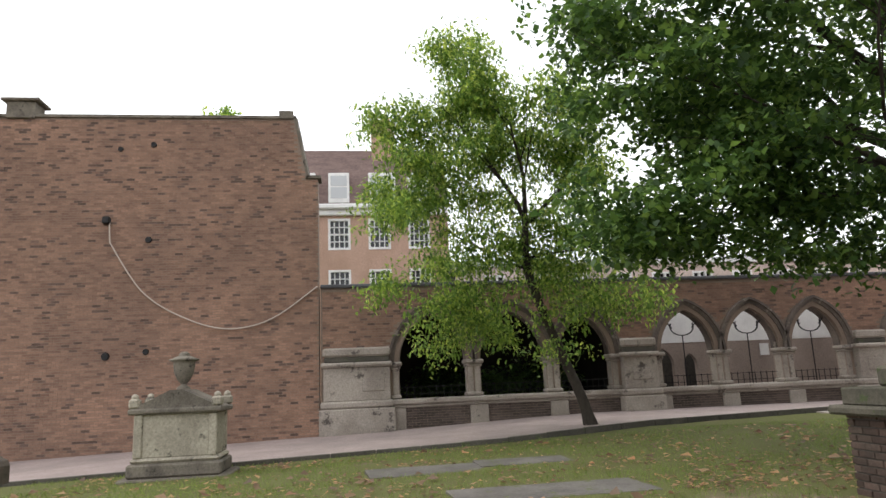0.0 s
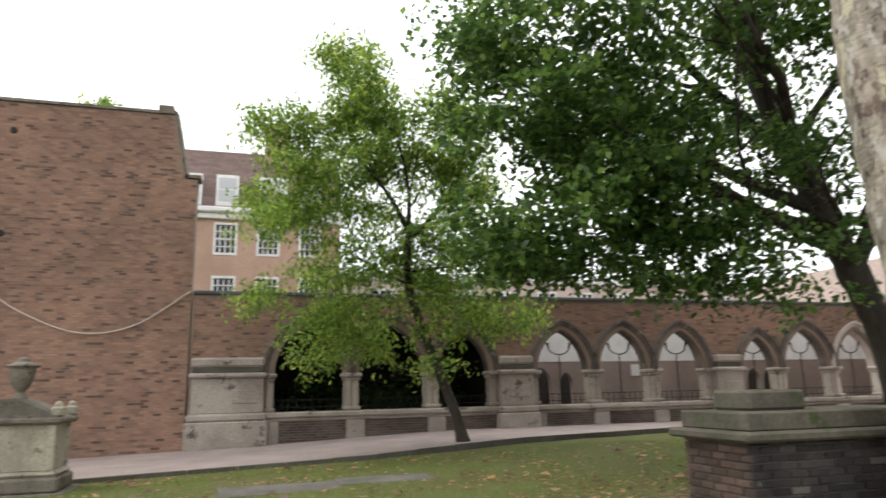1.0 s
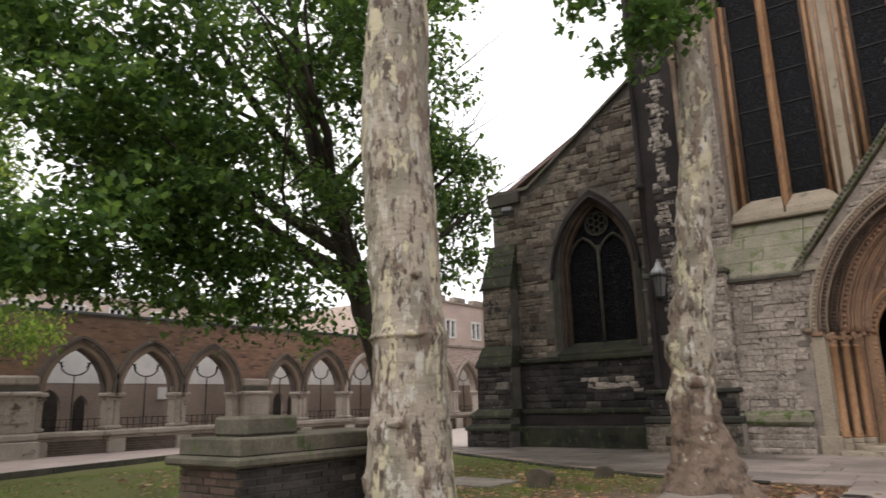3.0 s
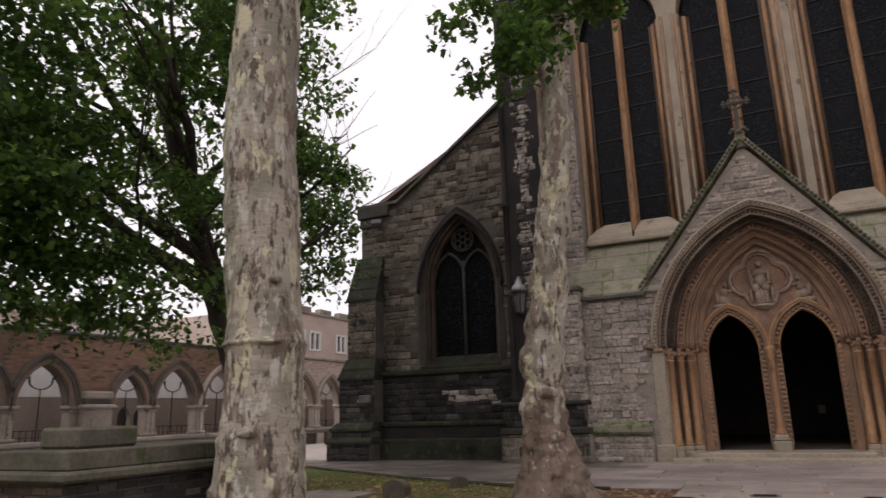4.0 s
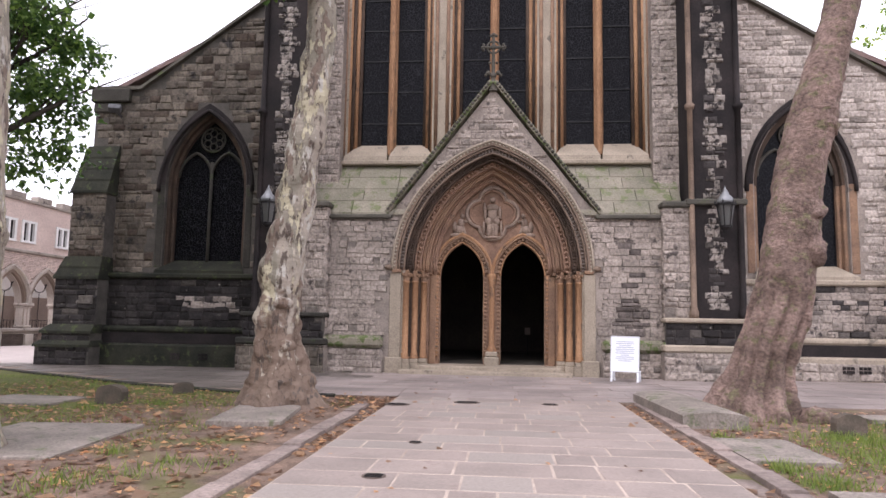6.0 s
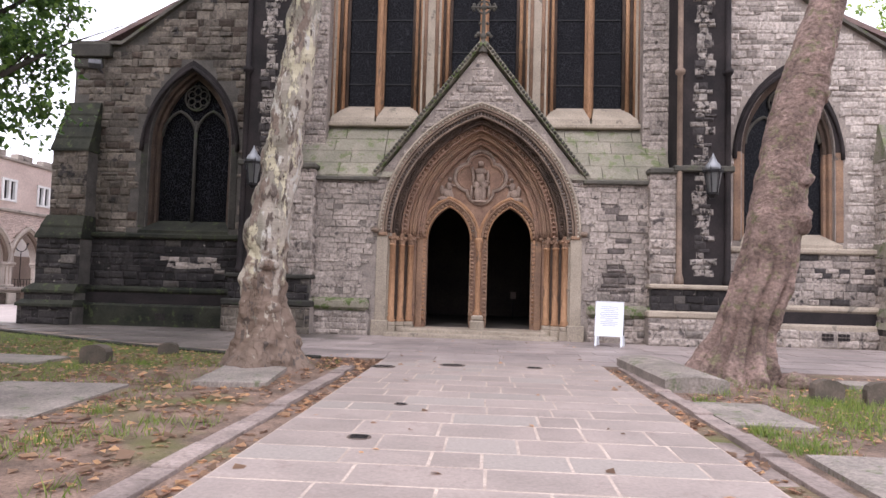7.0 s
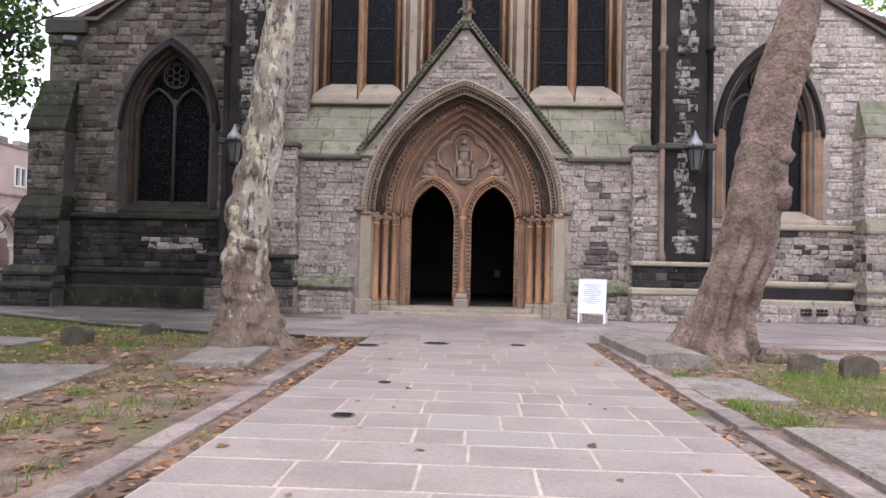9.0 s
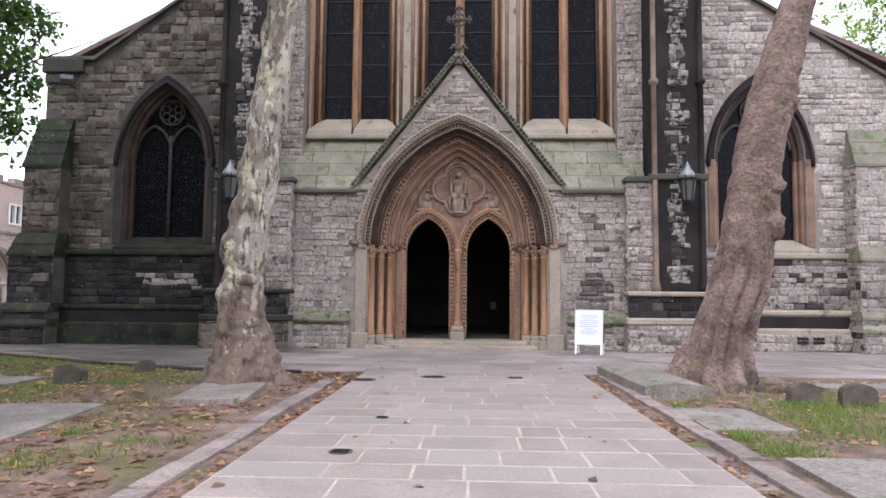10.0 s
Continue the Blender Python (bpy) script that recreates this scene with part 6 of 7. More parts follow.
leafy(20, (-11.6, -9.9), (12.4, 14.6), (4.3, 9.0), (0.15, 0.3))
leafy(6, (-10.8, -9.6), (12.6, 13.8), (4.3, 6.8), (0.12, 0.25), (0.3, 0.55))
leafy(8, (-12.4, -9.8), (7.5, 11.0), (2.7, 3.3), (0.08, 0.16), (0.3, 0.5))
leafy(13, (-12.4, -9.8), (7.0, 10.4), (3.3, 4.7), (0.12, 0.25), (0.4, 0.8))
leafy(22, (-12.6, -9.6), (4.8, 9.2), (3.9, 6.2))
leafy(12, (-12.4, -9.8), (8.5, 11.4), (4.6, 6.6), (0.1, 0.2), (0.3, 0.6))
crown("crown", big_clumps, 57000, 0.15, LEAF_DARK, big, 4, "dense dark green foliage", 0.45, 0.85, spray=0.62)

# plane trees by the church path
plane_a = thing("plane_tree", "tall plane tree with flaking cream and brown bark", "tree", "plane trees", at=pose(0, 0, 0))
trunk("trunk", [(-5.1, 5.5, -0.1), (-5.115, 5.5, 0.4), (-5.105, 5.5, 1.0), (-5.1, 5.5, 1.2), (-5.1, 5.5, 1.95), (-5.1, 5.5, 2.1), (-5.11, 5.5, 2.25), (-5.155, 5.5, 2.85), (-5.215, 5.5, 3.8), (-5.27, 5.5, 5.0), (-5.15, 5.55, 8.0), (-5.0, 5.6, 12)], [0.56, 0.5, 0.47, 0.45, 0.425, 0.465, 0.425, 0.43, 0.435, 0.43, 0.36, 0.26], BARK_PALE, plane_a, 7, 0.07, 32, 0.08)
plane_b = thing("plane_tree", "leaning plane tree with knobbly flaking bark", "tree", "plane trees", at=pose(0, 0, 0))
trunk("trunk", [(-3.22, 9.8, -0.1), (-3.22, 9.8, 0.3), (-3.25, 9.8, 0.8), (-3.26, 9.8, 1.5), (-3.2, 9.8, 2.2), (-3.03, 9.8, 3.4), (-2.9, 9.8, 4.3), (-2.78, 9.8, 5.5), (-2.75, 9.9, 7.5), (-2.7, 10.0, 10)], [0.5, 0.44, 0.36, 0.32, 0.32, 0.285, 0.262, 0.235, 0.23, 0.16], BARK, plane_b, 11, 0.24, 56, 0.5)
rb = random.Random(50)
tuft = [(rb.gauss(-3.1, 0.5), rb.gauss(9.6, 0.45), rb.gauss(7.6, 0.4), 0.3, 0.3, 0.25) for _ in range(16)] + [(rb.gauss(-2.0, 0.4), rb.gauss(9.6, 0.4), rb.gauss(8.1, 0.25), 0.3, 0.3, 0.2) for _ in range(8)]
crown("crown", tuft, 3400, 0.13, LEAF_LIGHT2, plane_b, 6, "small tuft of green leaves", 0.5, 0.9, spray=0.4)
plane_c = thing("plane_tree", "leaning brown plane tree with bulging trunk", "tree", "plane trees", at=pose(0, 0, 0))
trunk("trunk", [(4.05, 10.3, -0.1), (4.1, 10.3, 0.3), (4.26, 10.3, 0.9), (4.52, 10.3, 1.7), (4.7, 10.3, 2.7), (4.82, 10.3, 3.5), (5.03, 10.3, 4.4), (5.2, 10.3, 5.0), (5.45, 10.3, 5.9), (6.0, 10.3, 8.0), (6.4, 10.3, 11)], [0.62, 0.52, 0.44, 0.43, 0.385, 0.355, 0.36, 0.33, 0.27, 0.24, 0.18], BARK_BROWN, plane_c, 17, 0.09, 72, 0.42, groove=0.42)
for nm, px, py, pz, n_, rr in (("large_tree", -32, -7.6, 12.4, 40, 1.6), ("large_tree", 21.5, 33, 14.5, 90, 3.6)):
    far_tree = thing(nm, "leafy green tree top behind the wall", "tree", at=pose(0, 0, 0))
    trunk("trunk", [(px, py, -0.5), (px + 0.3, py, 5), (px, py, pz)], [0.4, 0.3, 0.15], BARK_DARK, far_tree, 3, 0.1, 10)
    cl = [(rb.gauss(px, rr * .55), rb.gauss(py, rr * .55), rb.gauss(pz, rr * .5), rr * .3, rr * .3, rr * .2) for _ in range(n_)]
    crown("crown", cl, 14000, 0.16, LEAF_LIGHT, far_tree, 9, "pale green foliage", 0.3, 0.9, spray=0.5)


def knot(parent, x, y, z, r, squash, material, seed, name="burl"):
    """A swollen scar or burl on a trunk."""
    bm = bmesh.new()
    bmesh.ops.create_icosphere(bm, subdivisions=3, radius=r)
    for v in bm.verts:
        k = 1 + 0.28 * noise.noise(v.co * (2.2 / r) + Vector((seed, 0, 0))) + 0.14 * noise.noise(v.co * (5 / r) + Vector((0, seed, 0)))
        v.co = Vector((v.co.x * k, v.co.y * k, v.co.z * k * squash))
    bmesh.ops.translate(bm, vec=(x, y, z), verts=bm.verts[:])
    part(name, bm, material, parent, smooth=True)


for x, y, z, r, q in ((-4.98, 5.15, 1.15, 0.14, 0.5), (-4.8, 5.22, 2.1, 0.13, 0.4), (-5.3, 5.18, 0.5, 0.17, 1.3), (-4.78, 5.25, 2.78, 0.07, 0.8), (-5.42, 5.3, 2.72, 0.07, 1.2), (-4.8, 5.3, 0.6, 0.15, 1.2)):
    knot(plane_a, x, y, z, r, q, BARK_PALE, x * 9 + z)
for x, y, z, r, q in ((-3.15, 9.6, 1.55, 0.17, 0.6), (-3.36, 9.65, 1.2, 0.18, 0.5), (-3.08, 9.65, 2.3, 0.14, 0.6), (-3.08, 9.62, 0.9, 0.16, 0.7), (-3.1, 9.65, 3.0, 0.12, 0.7)):
    knot(plane_b, x, y, z, r, q, BARK, x * 7 + z)
for x, y, z, r, q in ((4.88, 10.2, 2.5, 0.27, 1.1), (4.92, 10.2, 3.05, 0.24, 0.9), (5.18, 10.22, 4.42, 0.25, 0.8), (5.38, 10.22, 5.25, 0.18, 0.9), (4.72, 9.75, 0.02, 0.22, 0.75)):
    knot(plane_c, x, y, z, r, q, BARK_BROWN, x * 5 + z)


# ---- tombs, slabs, boards and lamps ----
def urn_tomb():
    z = lay(-14.4, -4.8) - 0.03
    t = thing("urn_tomb", "pale stone pedestal tomb with pediment and urn on the lawn", "tomb", at=pose(-14.4, -4.82, z))
    boxed("plinth_slab", (-0.75, 0.75, -1.0, 1.0, -0.1, 0.06), M["tombg"], t, bev=0.03)
    boxed("base", (-0.6, 0.6, -0.86, 0.86, 0.06, 0.32), M["tombg"], t, bev=0.04)
    boxed("base_moulding", (-0.56, 0.56, -0.82, 0.82, 0.32, 0.42), M["tombs"], t, bev=0.05)
    boxed("body", (-0.5, 0.5, -0.73, 0.73, 0.42, 1.22), M["tombs"], t, "pale weathered stone block", bev=0.015)
    for sx in (-1, 1):
        for sy in (-1, 1):
            boxed("corner_pilaster", (sx * 0.5 - 0.05, sx * 0.5 + 0.05, sy * 0.68 - 0.08, sy * 0.68 + 0.08, 0.42, 1.22), M["tombs"], t, bev=0.02)
    boxed("cornice", (-0.62, 0.62, -0.86, 0.86, 1.22, 1.33), M["tombg"], t, "dark mossy cornice", bev=0.03)
    bm = bmesh.new()
    vs = [bm.verts.new((x, y, zz)) for x in (-0.56, 0.56) for y, zz in ((-0.8, 1.33), (0.8, 1.33), (0.55, 1.45), (0.12, 1.66), (-0.12, 1.66), (-0.55, 1.45))]
    for i in range(6):
        bm.faces.new((vs[i], vs[(i + 1) % 6], vs[6 + (i + 1) % 6], vs[6 + i]))
    bm.faces.new(vs[:6]), bm.faces.new(vs[6:])
    part("pediment", bm, M["tombg"], t, "dark stone pediment")
    for sx in (-1, 1):
        for sy in (-1, 1):
            bm = bmesh.new()
            box(bm, sx * 0.5 - 0.1, sx * 0.5 + 0.1, sy * 0.76 - 0.1, sy * 0.76 + 0.1, 1.33, 1.52, 0.04)
            bmesh.ops.create_icosphere(bm, subdivisions=2, radius=0.07, matrix=Matrix.Translation((sx * 0.5, sy * 0.76, 1.54)))
            part("corner_horn", bm, M["tombs"], t)
    bm = bmesh.new()
    lathe(bm, [(0.12, 1.62), (0.13, 1.7), (0.06, 1.74), (0.06, 1.78), (0.12, 1.84), (0.185, 1.98), (0.21, 2.16), (0.2, 2.2), (0.285, 2.23), (0.29, 2.25), (0.16, 2.3), (0.1, 2.33), (0.11, 2.36), (0.05, 2.4)], 0, 0, 18)
    part("urn", bm, M["tombg"], t, "weathered stone urn", smooth=True)


urn_tomb()


def chest_tomb():
    t = thing("chest_tomb", "large blackened brick chest tomb with mossy stone ledges", "tomb", at=pose(-6.4, 5.0, 0))
    core = boxed("body", (-0.48, 0.52, -1.22, 1.2, -0.1, 0.77), M["mortar_dark"], t, bev=0)
    rr = random.Random(5)
    nb = 0
    for d, orient, face, u0, u1 in ((0.52, "x", 1, -1.24, 1.2), (-1.22, "y", -1, -0.5, 0.54)):
        z, row = -0.05, 0
        while z < 0.76:
            u = u0 - (0.11 if row % 2 else 0)
            while u < u1:
                a, b = max(u, u0) + 0.006, min(u + 0.22, u1) - 0.006
                if b - a > 0.04:
                    bm = bmesh.new()
                    k = rr.uniform(0.008, 0.022)
                    lo, hi = (d - 0.03, d + k) if face > 0 else (d - k, d + 0.03)
                    if orient == "x":
                        box(bm, lo, hi, a, b, z + 0.006, z + 0.07, 0.005)
                    else:
                        box(bm, a, b, lo, hi, z + 0.006, z + 0.07, 0.005)
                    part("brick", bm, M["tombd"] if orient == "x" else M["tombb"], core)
                u += 0.22
            z += 0.078
            row += 1
    boxed("ledge", (-0.62, 0.66, -1.36, 1.34, 0.77, 0.87), M["tombm"], t, "mossy projecting stone ledge", bev=0.025)
    for i, (a, b) in enumerate(((-1.26, -0.42), (-0.415, 0.42), (0.425, 1.24))):
        boxed("top_course", (-0.5, 0.56, a, b, 0.87, 1.05), M["tombm"], t, bev=0.015)
    boxed("top_block", (-0.3, 0.28, -0.98, -0.26, 1.05, 1.26), M["tombm"], t, "mossy stone block", bev=0.03)


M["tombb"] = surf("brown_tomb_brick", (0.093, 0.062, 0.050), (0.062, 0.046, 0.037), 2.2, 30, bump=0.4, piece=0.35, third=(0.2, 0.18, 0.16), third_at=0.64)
chest_tomb()


def ledger(name, cx, cy, w, l, z, th, turn, label, mat="slab", crown_=0.0):
    t = thing(name, label, "ledger stone", "ledger stones", at=pose(cx, cy, z, 0, 0, turn))
    rr = random.Random(int(cx * 10 + cy * 100))
    bm = bmesh.new()
    n = 14
    ring = []
    for i in range(n + 1):
        u = -w / 2 + w * i / n
        ring.append(u)
    top, bot = [], []
    rows = [(-l / 2), (-l / 2 + 0.03), (l / 2 - 0.03), (l / 2)]
    grid = [[bm.verts.new((u + rr.uniform(-1, 1) * 0.006, v + rr.uniform(-1, 1) * 0.012, th - (0.012 if j in (0, 3) or i in (0, n) else 0) + crown_ * (1 - (2 * u / w) ** 2))) for i, u in enumerate(ring)] for j, v in enumerate(rows)]
    for j in range(3):
        for i in range(n):
            bm.faces.new((grid[j][i], grid[j][i + 1], grid[j + 1][i + 1], grid[j + 1][i]))
    edge = grid[0] + [g[-1] for g in grid[1:-1]] + grid[-1][::-1] + [g[0] for g in grid[-2:0:-1]]
    low = [bm.verts.new((v.co.x, v.co.y, -0.08)) for v in edge]
    for i in range(len(edge)):
        j = (i + 1) % len(edge)
        bm.faces.new((edge[j], edge[i], low[i], low[j]))
    part("slab", bm, M[mat], t)
    return t


ledger("ledger_stone", -3.1, 8.75, 0.92, 2.0, -0.02, 0.055, 8, "flat grey ledger stone among fallen leaves")
ledger("ledger_stone", -4.75, 6.4, 1.5, 2.1, -0.03, 0.03, 6, "broad grey ledger stone sunk in the soil")
ledger("ledger_stone", -7.2, 9.6, 1.4, 1.0, -0.03, 0.03, 0, "worn ledger stone sunk in turf")
ledger("ledger_stone", 2.98, 10.2, 0.85, 2.9, 0.0, 0.14, 2, "thick coped ledger stone beside the kerb", "slab", 0.05)
ledger("ledger_stone", 3.1, 7.1, 0.85, 1.35, -0.03, 0.04, 0, "flat grey ledger stone among grass tufts")
ledger("ledger_stone", 3.45, 4.3, 1.3, 1.7, -0.03, 0.05, -2, "broad flat ledger stone by the kerb")
ledger("ledger_stone", 6.2, 9.9, 1.6, 0.5, -0.03, 0.08, 3, "low stone edging in the grass")
ledger("ledger_stone", -11.6, -0.3, 1.1, 1.9, lay(-11.6, -0.3) - 0.04, 0.03, 4, "sunken dark ledger stone in the lawn", "slab_dark")
ledger("ledger_stone", -8.4, 0.9, 1.0, 2.4, lay(-8.4, 0.9) - 0.04, 0.03, 3, "sunken dark ledger stone in the lawn", "slab_dark")
ledger("ledger_stone", -11.9, 1.4, 0.9, 1.6, lay(-11.9, 1.4) - 0.04, 0.03, 0, "sunken dark ledger stone in the lawn", "slab_dark")


def headstone(x, y, w, h, d, label, turn=0):
    t = thing("gravestone", label, "gravestone", "small gravestones", at=pose(x, y, -0.04, 0, 0, turn))
    bm = bmesh.new()
    pts = [(-w / 2, 0), (w / 2, 0)] + [(w / 2 * math.cos(a), h * 0.62 + h * 0.38 * math.sin(a)) for a in (0.0, 0.5, 1.0, 1.57, 2.14, 2.64, 3.14)]
    panel(bm, pts, [], -d / 2, d / 2)
    part("stone", bm, M["grave"], t)


headstone(-5.75, 9.55, 0.42, 0.3, 0.2, "small dark gravestone sunk in the lawn")
headstone(-5.45, 11.3, 0.32, 0.2, 0.2, "low dark gravestone stub near the paving", 15)
headstone(4.5, 8.35, 0.38, 0.3, 0.14, "small mossy headstone in long grass", 5)
headstone(5.15, 8.3, 0.42, 0.3, 0.14, "small brown headstone in long grass", -4)


headstone(-12.2, -7.35, 0.7, 0.45, 0.3, "low dark tombstone at the lawn edge", 80)


def sign_board():
    t = thing("sandwich_board", "white folding notice board beside the church door", "sign", at=pose(3.12, 15.95, 0, 0, 0, -20))
    for s, nm in ((1, "front_panel"), (-1, "back_panel")):
        lean = s * 0.14
        bm = bmesh.new()
        m = pose(0, -0.17 * s, 0.0, -9 * s, 0, 0)
        box(bm, -0.32, 0.32, -0.012, 0.012, 0.24, 1.06, 0.008, m)
        p = part(nm, bm, M["board"] if s > 0 else M["lead"], t)
        for x in (-0.3, 0.3):
            bm = bmesh.new()
            box(bm, x - 0.022, x + 0.022, -0.02, 0.02, 0.0, 0.26, 0.004, m)
            part("leg", bm, M["board"], t)
        if s > 0:
            bm = bmesh.new()
            for i in range(11):
                z = 0.94 - i * 0.045
                w = (0.2, 0.22, 0.14, 0.21, 0.23, 0.2, 0.22, 0.1, 0.21, 0.22, 0.16)[i]
                box(bm, -w, w, -0.018, -0.011, z - 0.012, z + 0.012, 0, m)
            part("print", bm, M["ink"], p, "grey lines of small print")
            bm = bmesh.new()
            for a in ((-0.335, -0.31, 0.23, 1.07), (0.31, 0.335, 0.23, 1.07), (-0.31, 0.31, 1.045, 1.07), (-0.31, 0.31, 0.23, 0.255)):
                box(bm, a[0], a[1], -0.026, -0.010, a[2], a[3], 0.003, m)
            part("frame", bm, M["board_frame"], p)


M["board_frame"] = plain("grey_frame", (0.6, 0.61, 0.63), 0.4, 0.3)
sign_board()


def lantern(x, y, z):
    t = thing("wall_lantern", "black iron lantern with pale glass on a wall bracket", "lantern", "church lanterns", at=pose(x, y, z))
    n = 6

    def ringed(bm, prof):
        lathe(bm, prof, 0, 0, n)
    bm = bmesh.new()
    ringed(bm, [(0.12, 0.05), (0.205, 0.55)])
    part("glass", bm, M["lamp_glass"], t, "pale lantern glass")
    bm = bmesh.new()
    ringed(bm, [(0.03, -0.08), (0.08, -0.04), (0.14, 0.0), (0.15, 0.05)])
    part("base_ring", bm, M["iron"], t)
    bm = bmesh.new()
    ringed(bm, [(0.24, 0.54), (0.25, 0.59), (0.2, 0.61)])
    for k in range(n):
        a = 2 * math.pi * k / n
        tube(bm, [(0.24 * math.cos(a), 0.24 * math.sin(a), 0.58), (0.25 * math.cos(a), 0.25 * math.sin(a), 0.68)], [0.025, 0.006], 5)
    part("crown_rim", bm, M["iron"], t, "black rim with small spikes")
    bm = bmesh.new()
    lathe(bm, [(0.2, 0.6), (0.19, 0.68), (0.15, 0.76), (0.09, 0.82), (0.08, 0.87), (0.05, 0.88), (0.06, 0.92), (0.03, 0.95), (0.008, 1.03)], 0, 0, 12)
    part("cap", bm, M["lamp_cap"], t, "domed pale metal lantern cap with finial", smooth=True)
    for k in range(n):
        a = 2 * math.pi * k / n
        bm = bmesh.new()
        tube(bm, [(0.125 * math.cos(a), 0.125 * math.sin(a), 0.02), (0.212 * math.cos(a), 0.212 * math.sin(a), 0.57)], 0.016, 5)
        part("bar", bm, M["iron"], t)
    bm = bmesh.new()
    tube(bm, [(0, 0.06, 0.62), (0, 0.3, 0.62), (0, 0.55, 0.5)], 0.02, 6)
    tube(bm, [(0, 0.0, -0.02), (0, 0.2, -0.06), (0, 0.45, 0.1), (0, 0.55, 0.4)], 0.018, 6)
    part("bracket", bm, M["iron"], t)


M["lamp_cap"] = plain("painted_metal", (0.2, 0.205, 0.21), 0.45, 0.3)
lantern(5.62, FRONT - 0.78, 3.72)
lantern(-5.87, FRONT - 0.78, 3.76)


def cover(x, y, w, l):
    t = thing("drain_cover", "small round dark iron drain cover in the paving", "drain cover", "drain covers", at=pose(x, y, 0.0))
    bm = bmesh.new()
    bmesh.ops.create_cone(bm, cap_ends=True, segments=20, radius1=w, radius2=w, depth=0.014)
    bmesh.ops.scale(bm, vec=(1, l / w, 1), verts=bm.verts[:])
    part("lid", bm, M["iron_rust"], t)
    bm = bmesh.new()
    for i in range(-2, 3):
        box(bm, -w * 0.7, w * 0.7, i * l * 0.28 - 0.004, i * l * 0.28 + 0.004, 0.009, 0.013)
    part("rib", bm, M["iron"], t)


M["iron_rust"] = surf("rusty_iron", (0.085, 0.065, 0.055), (0.13, 0.098, 0.08), 8, 60, rough=0.7)
for x, y, w, l in ((-1.4, 10.17, 0.2, 0.2), (-0.33, 10.69, 0.22, 0.2), (1.01, 10.71, 0.14, 0.14), (-0.8, 5.12, 0.105, 0.11), (-0.67, 6.79, 0.075, 0.08)):
    cover(x, y, w, l)

# upper tree litter and turf
LITTER = leaf_mat("fallen_leaf", (0.12, 0.076, 0.05), (0.28, 0.18, 0.11), (0.58, 0.36, 0.18))
GRASS = leaf_mat("grass_blade", (0.08, 0.13, 0.025), (0.14, 0.22, 0.042), (0.25, 0.29, 0.075))


def scatter(name, spots, size, material, label, flat=True, seed=1):
    """Fallen leaves (flat, curled) or grass blades (upright) at given places, one mesh."""
    r = np.random.default_rng(seed)
    p = np.array(spots)
    n = len(p)
    yaw, s = r.random(n) * 6.283, size * r.uniform(0.5, 1.35, n)
    if flat:
        f = np.stack([np.cos(yaw), np.sin(yaw), r.normal(0, 0.22, n)], 1)
        side = np.stack([-np.sin(yaw), np.cos(yaw), r.normal(0, 0.3, n)], 1)
        lift = r.uniform(0.06, 0.32, n) * s
        v = np.stack([p - f * (s * .5)[:, None], p + side * (s * .42)[:, None] + np.array([0, 0, 1]) * lift[:, None], p + f * (s * .55)[:, None], p - side * (s * .42)[:, None] + np.array([0, 0, 1]) * (lift * r.random(n))[:, None]], 1)
        v[:, :, 2] = np.maximum(v[:, :, 2], p[:, None, 2] + 0.003)
        faces = [(4 * i, 4 * i + 1, 4 * i + 2, 4 * i + 3) for i in range(n)]
    else:
        lean = r.normal(0, 0.45, (n, 2))
        side = np.stack([-np.sin(yaw), np.cos(yaw), np.zeros(n)], 1) * (s * 0.055)[:, None]
        tip = p + np.stack([lean[:, 0] * s, lean[:, 1] * s, s], 1)
        v = np.stack([p - side, p + side, tip], 1)
        faces = [(3 * i, 3 * i + 1, 3 * i + 2) for i in range(n)]
    ob = raw(name, v.reshape(-1, 3).tolist(), faces, material)
    return tagged(ob, label, kind="stuff")


rg = random.Random(77)


def on_ground(x, y):
    return (x, y, lay(x, y) - 0.03 + 0.018 * noise.noise((x * 0.7, y * 0.7, 0)))


SLAB_SPOTS = [(-3.1, 8.75, 0.55, 1.05), (-4.75, 6.4, 0.85, 1.1), (-7.2, 9.6, 0.75, 0.55), (2.98, 10.2, 0.48, 1.5), (3.1, 7.1, 0.45, 0.7), (3.45, 4.3, 0.7, 0.88), (6.2, 9.9, 0.85, 0.3), (-11.6, -0.3, 0.6, 1.0), (-8.4, 0.9, 0.55, 1.25), (-11.9, 1.4, 0.5, 0.85), (-6.4, 5.0, 0.7, 1.4), (-14.4, -4.8, 0.8, 1.05)]


def off_paving(x, y):
    if any(abs(x - a) < w and abs(y - b) < h for a, b, w, h in SLAB_SPOTS):
        return False
    return not (PATH_L - 0.62 < x < PATH_R + 0.55) and y < lawn_end(x) - 0.05


spots = []
while len(spots) < 11000:
    q = rg.random()
    if q < 0.42:
        x, y = rg.uniform(-9.5, -2.1), rg.uniform(2.5, 13.0)
    elif q < 0.6:
        x, y = rg.uniform(2.7, 7), rg.uniform(2.5, 11)
    else:
        x, y = rg.uniform(-15.5, -5), rg.uniform(-7, 11)
        if noise.noise((x * 0.35, y * 0.35, 3)) < -0.05 and rg.random() < 0.7:
            continue
    if off_paving(x, y) and noise.noise((x * 0.9, y * 0.9, 8)) + rg.uniform(-0.5, 0.5) > -0.1:
        spots.append(on_ground(x, y))
scatter("fallen_leaves", spots, 0.07, LITTER, "dry brown and orange leaves scattered on the ground", True, 2)
spots = []
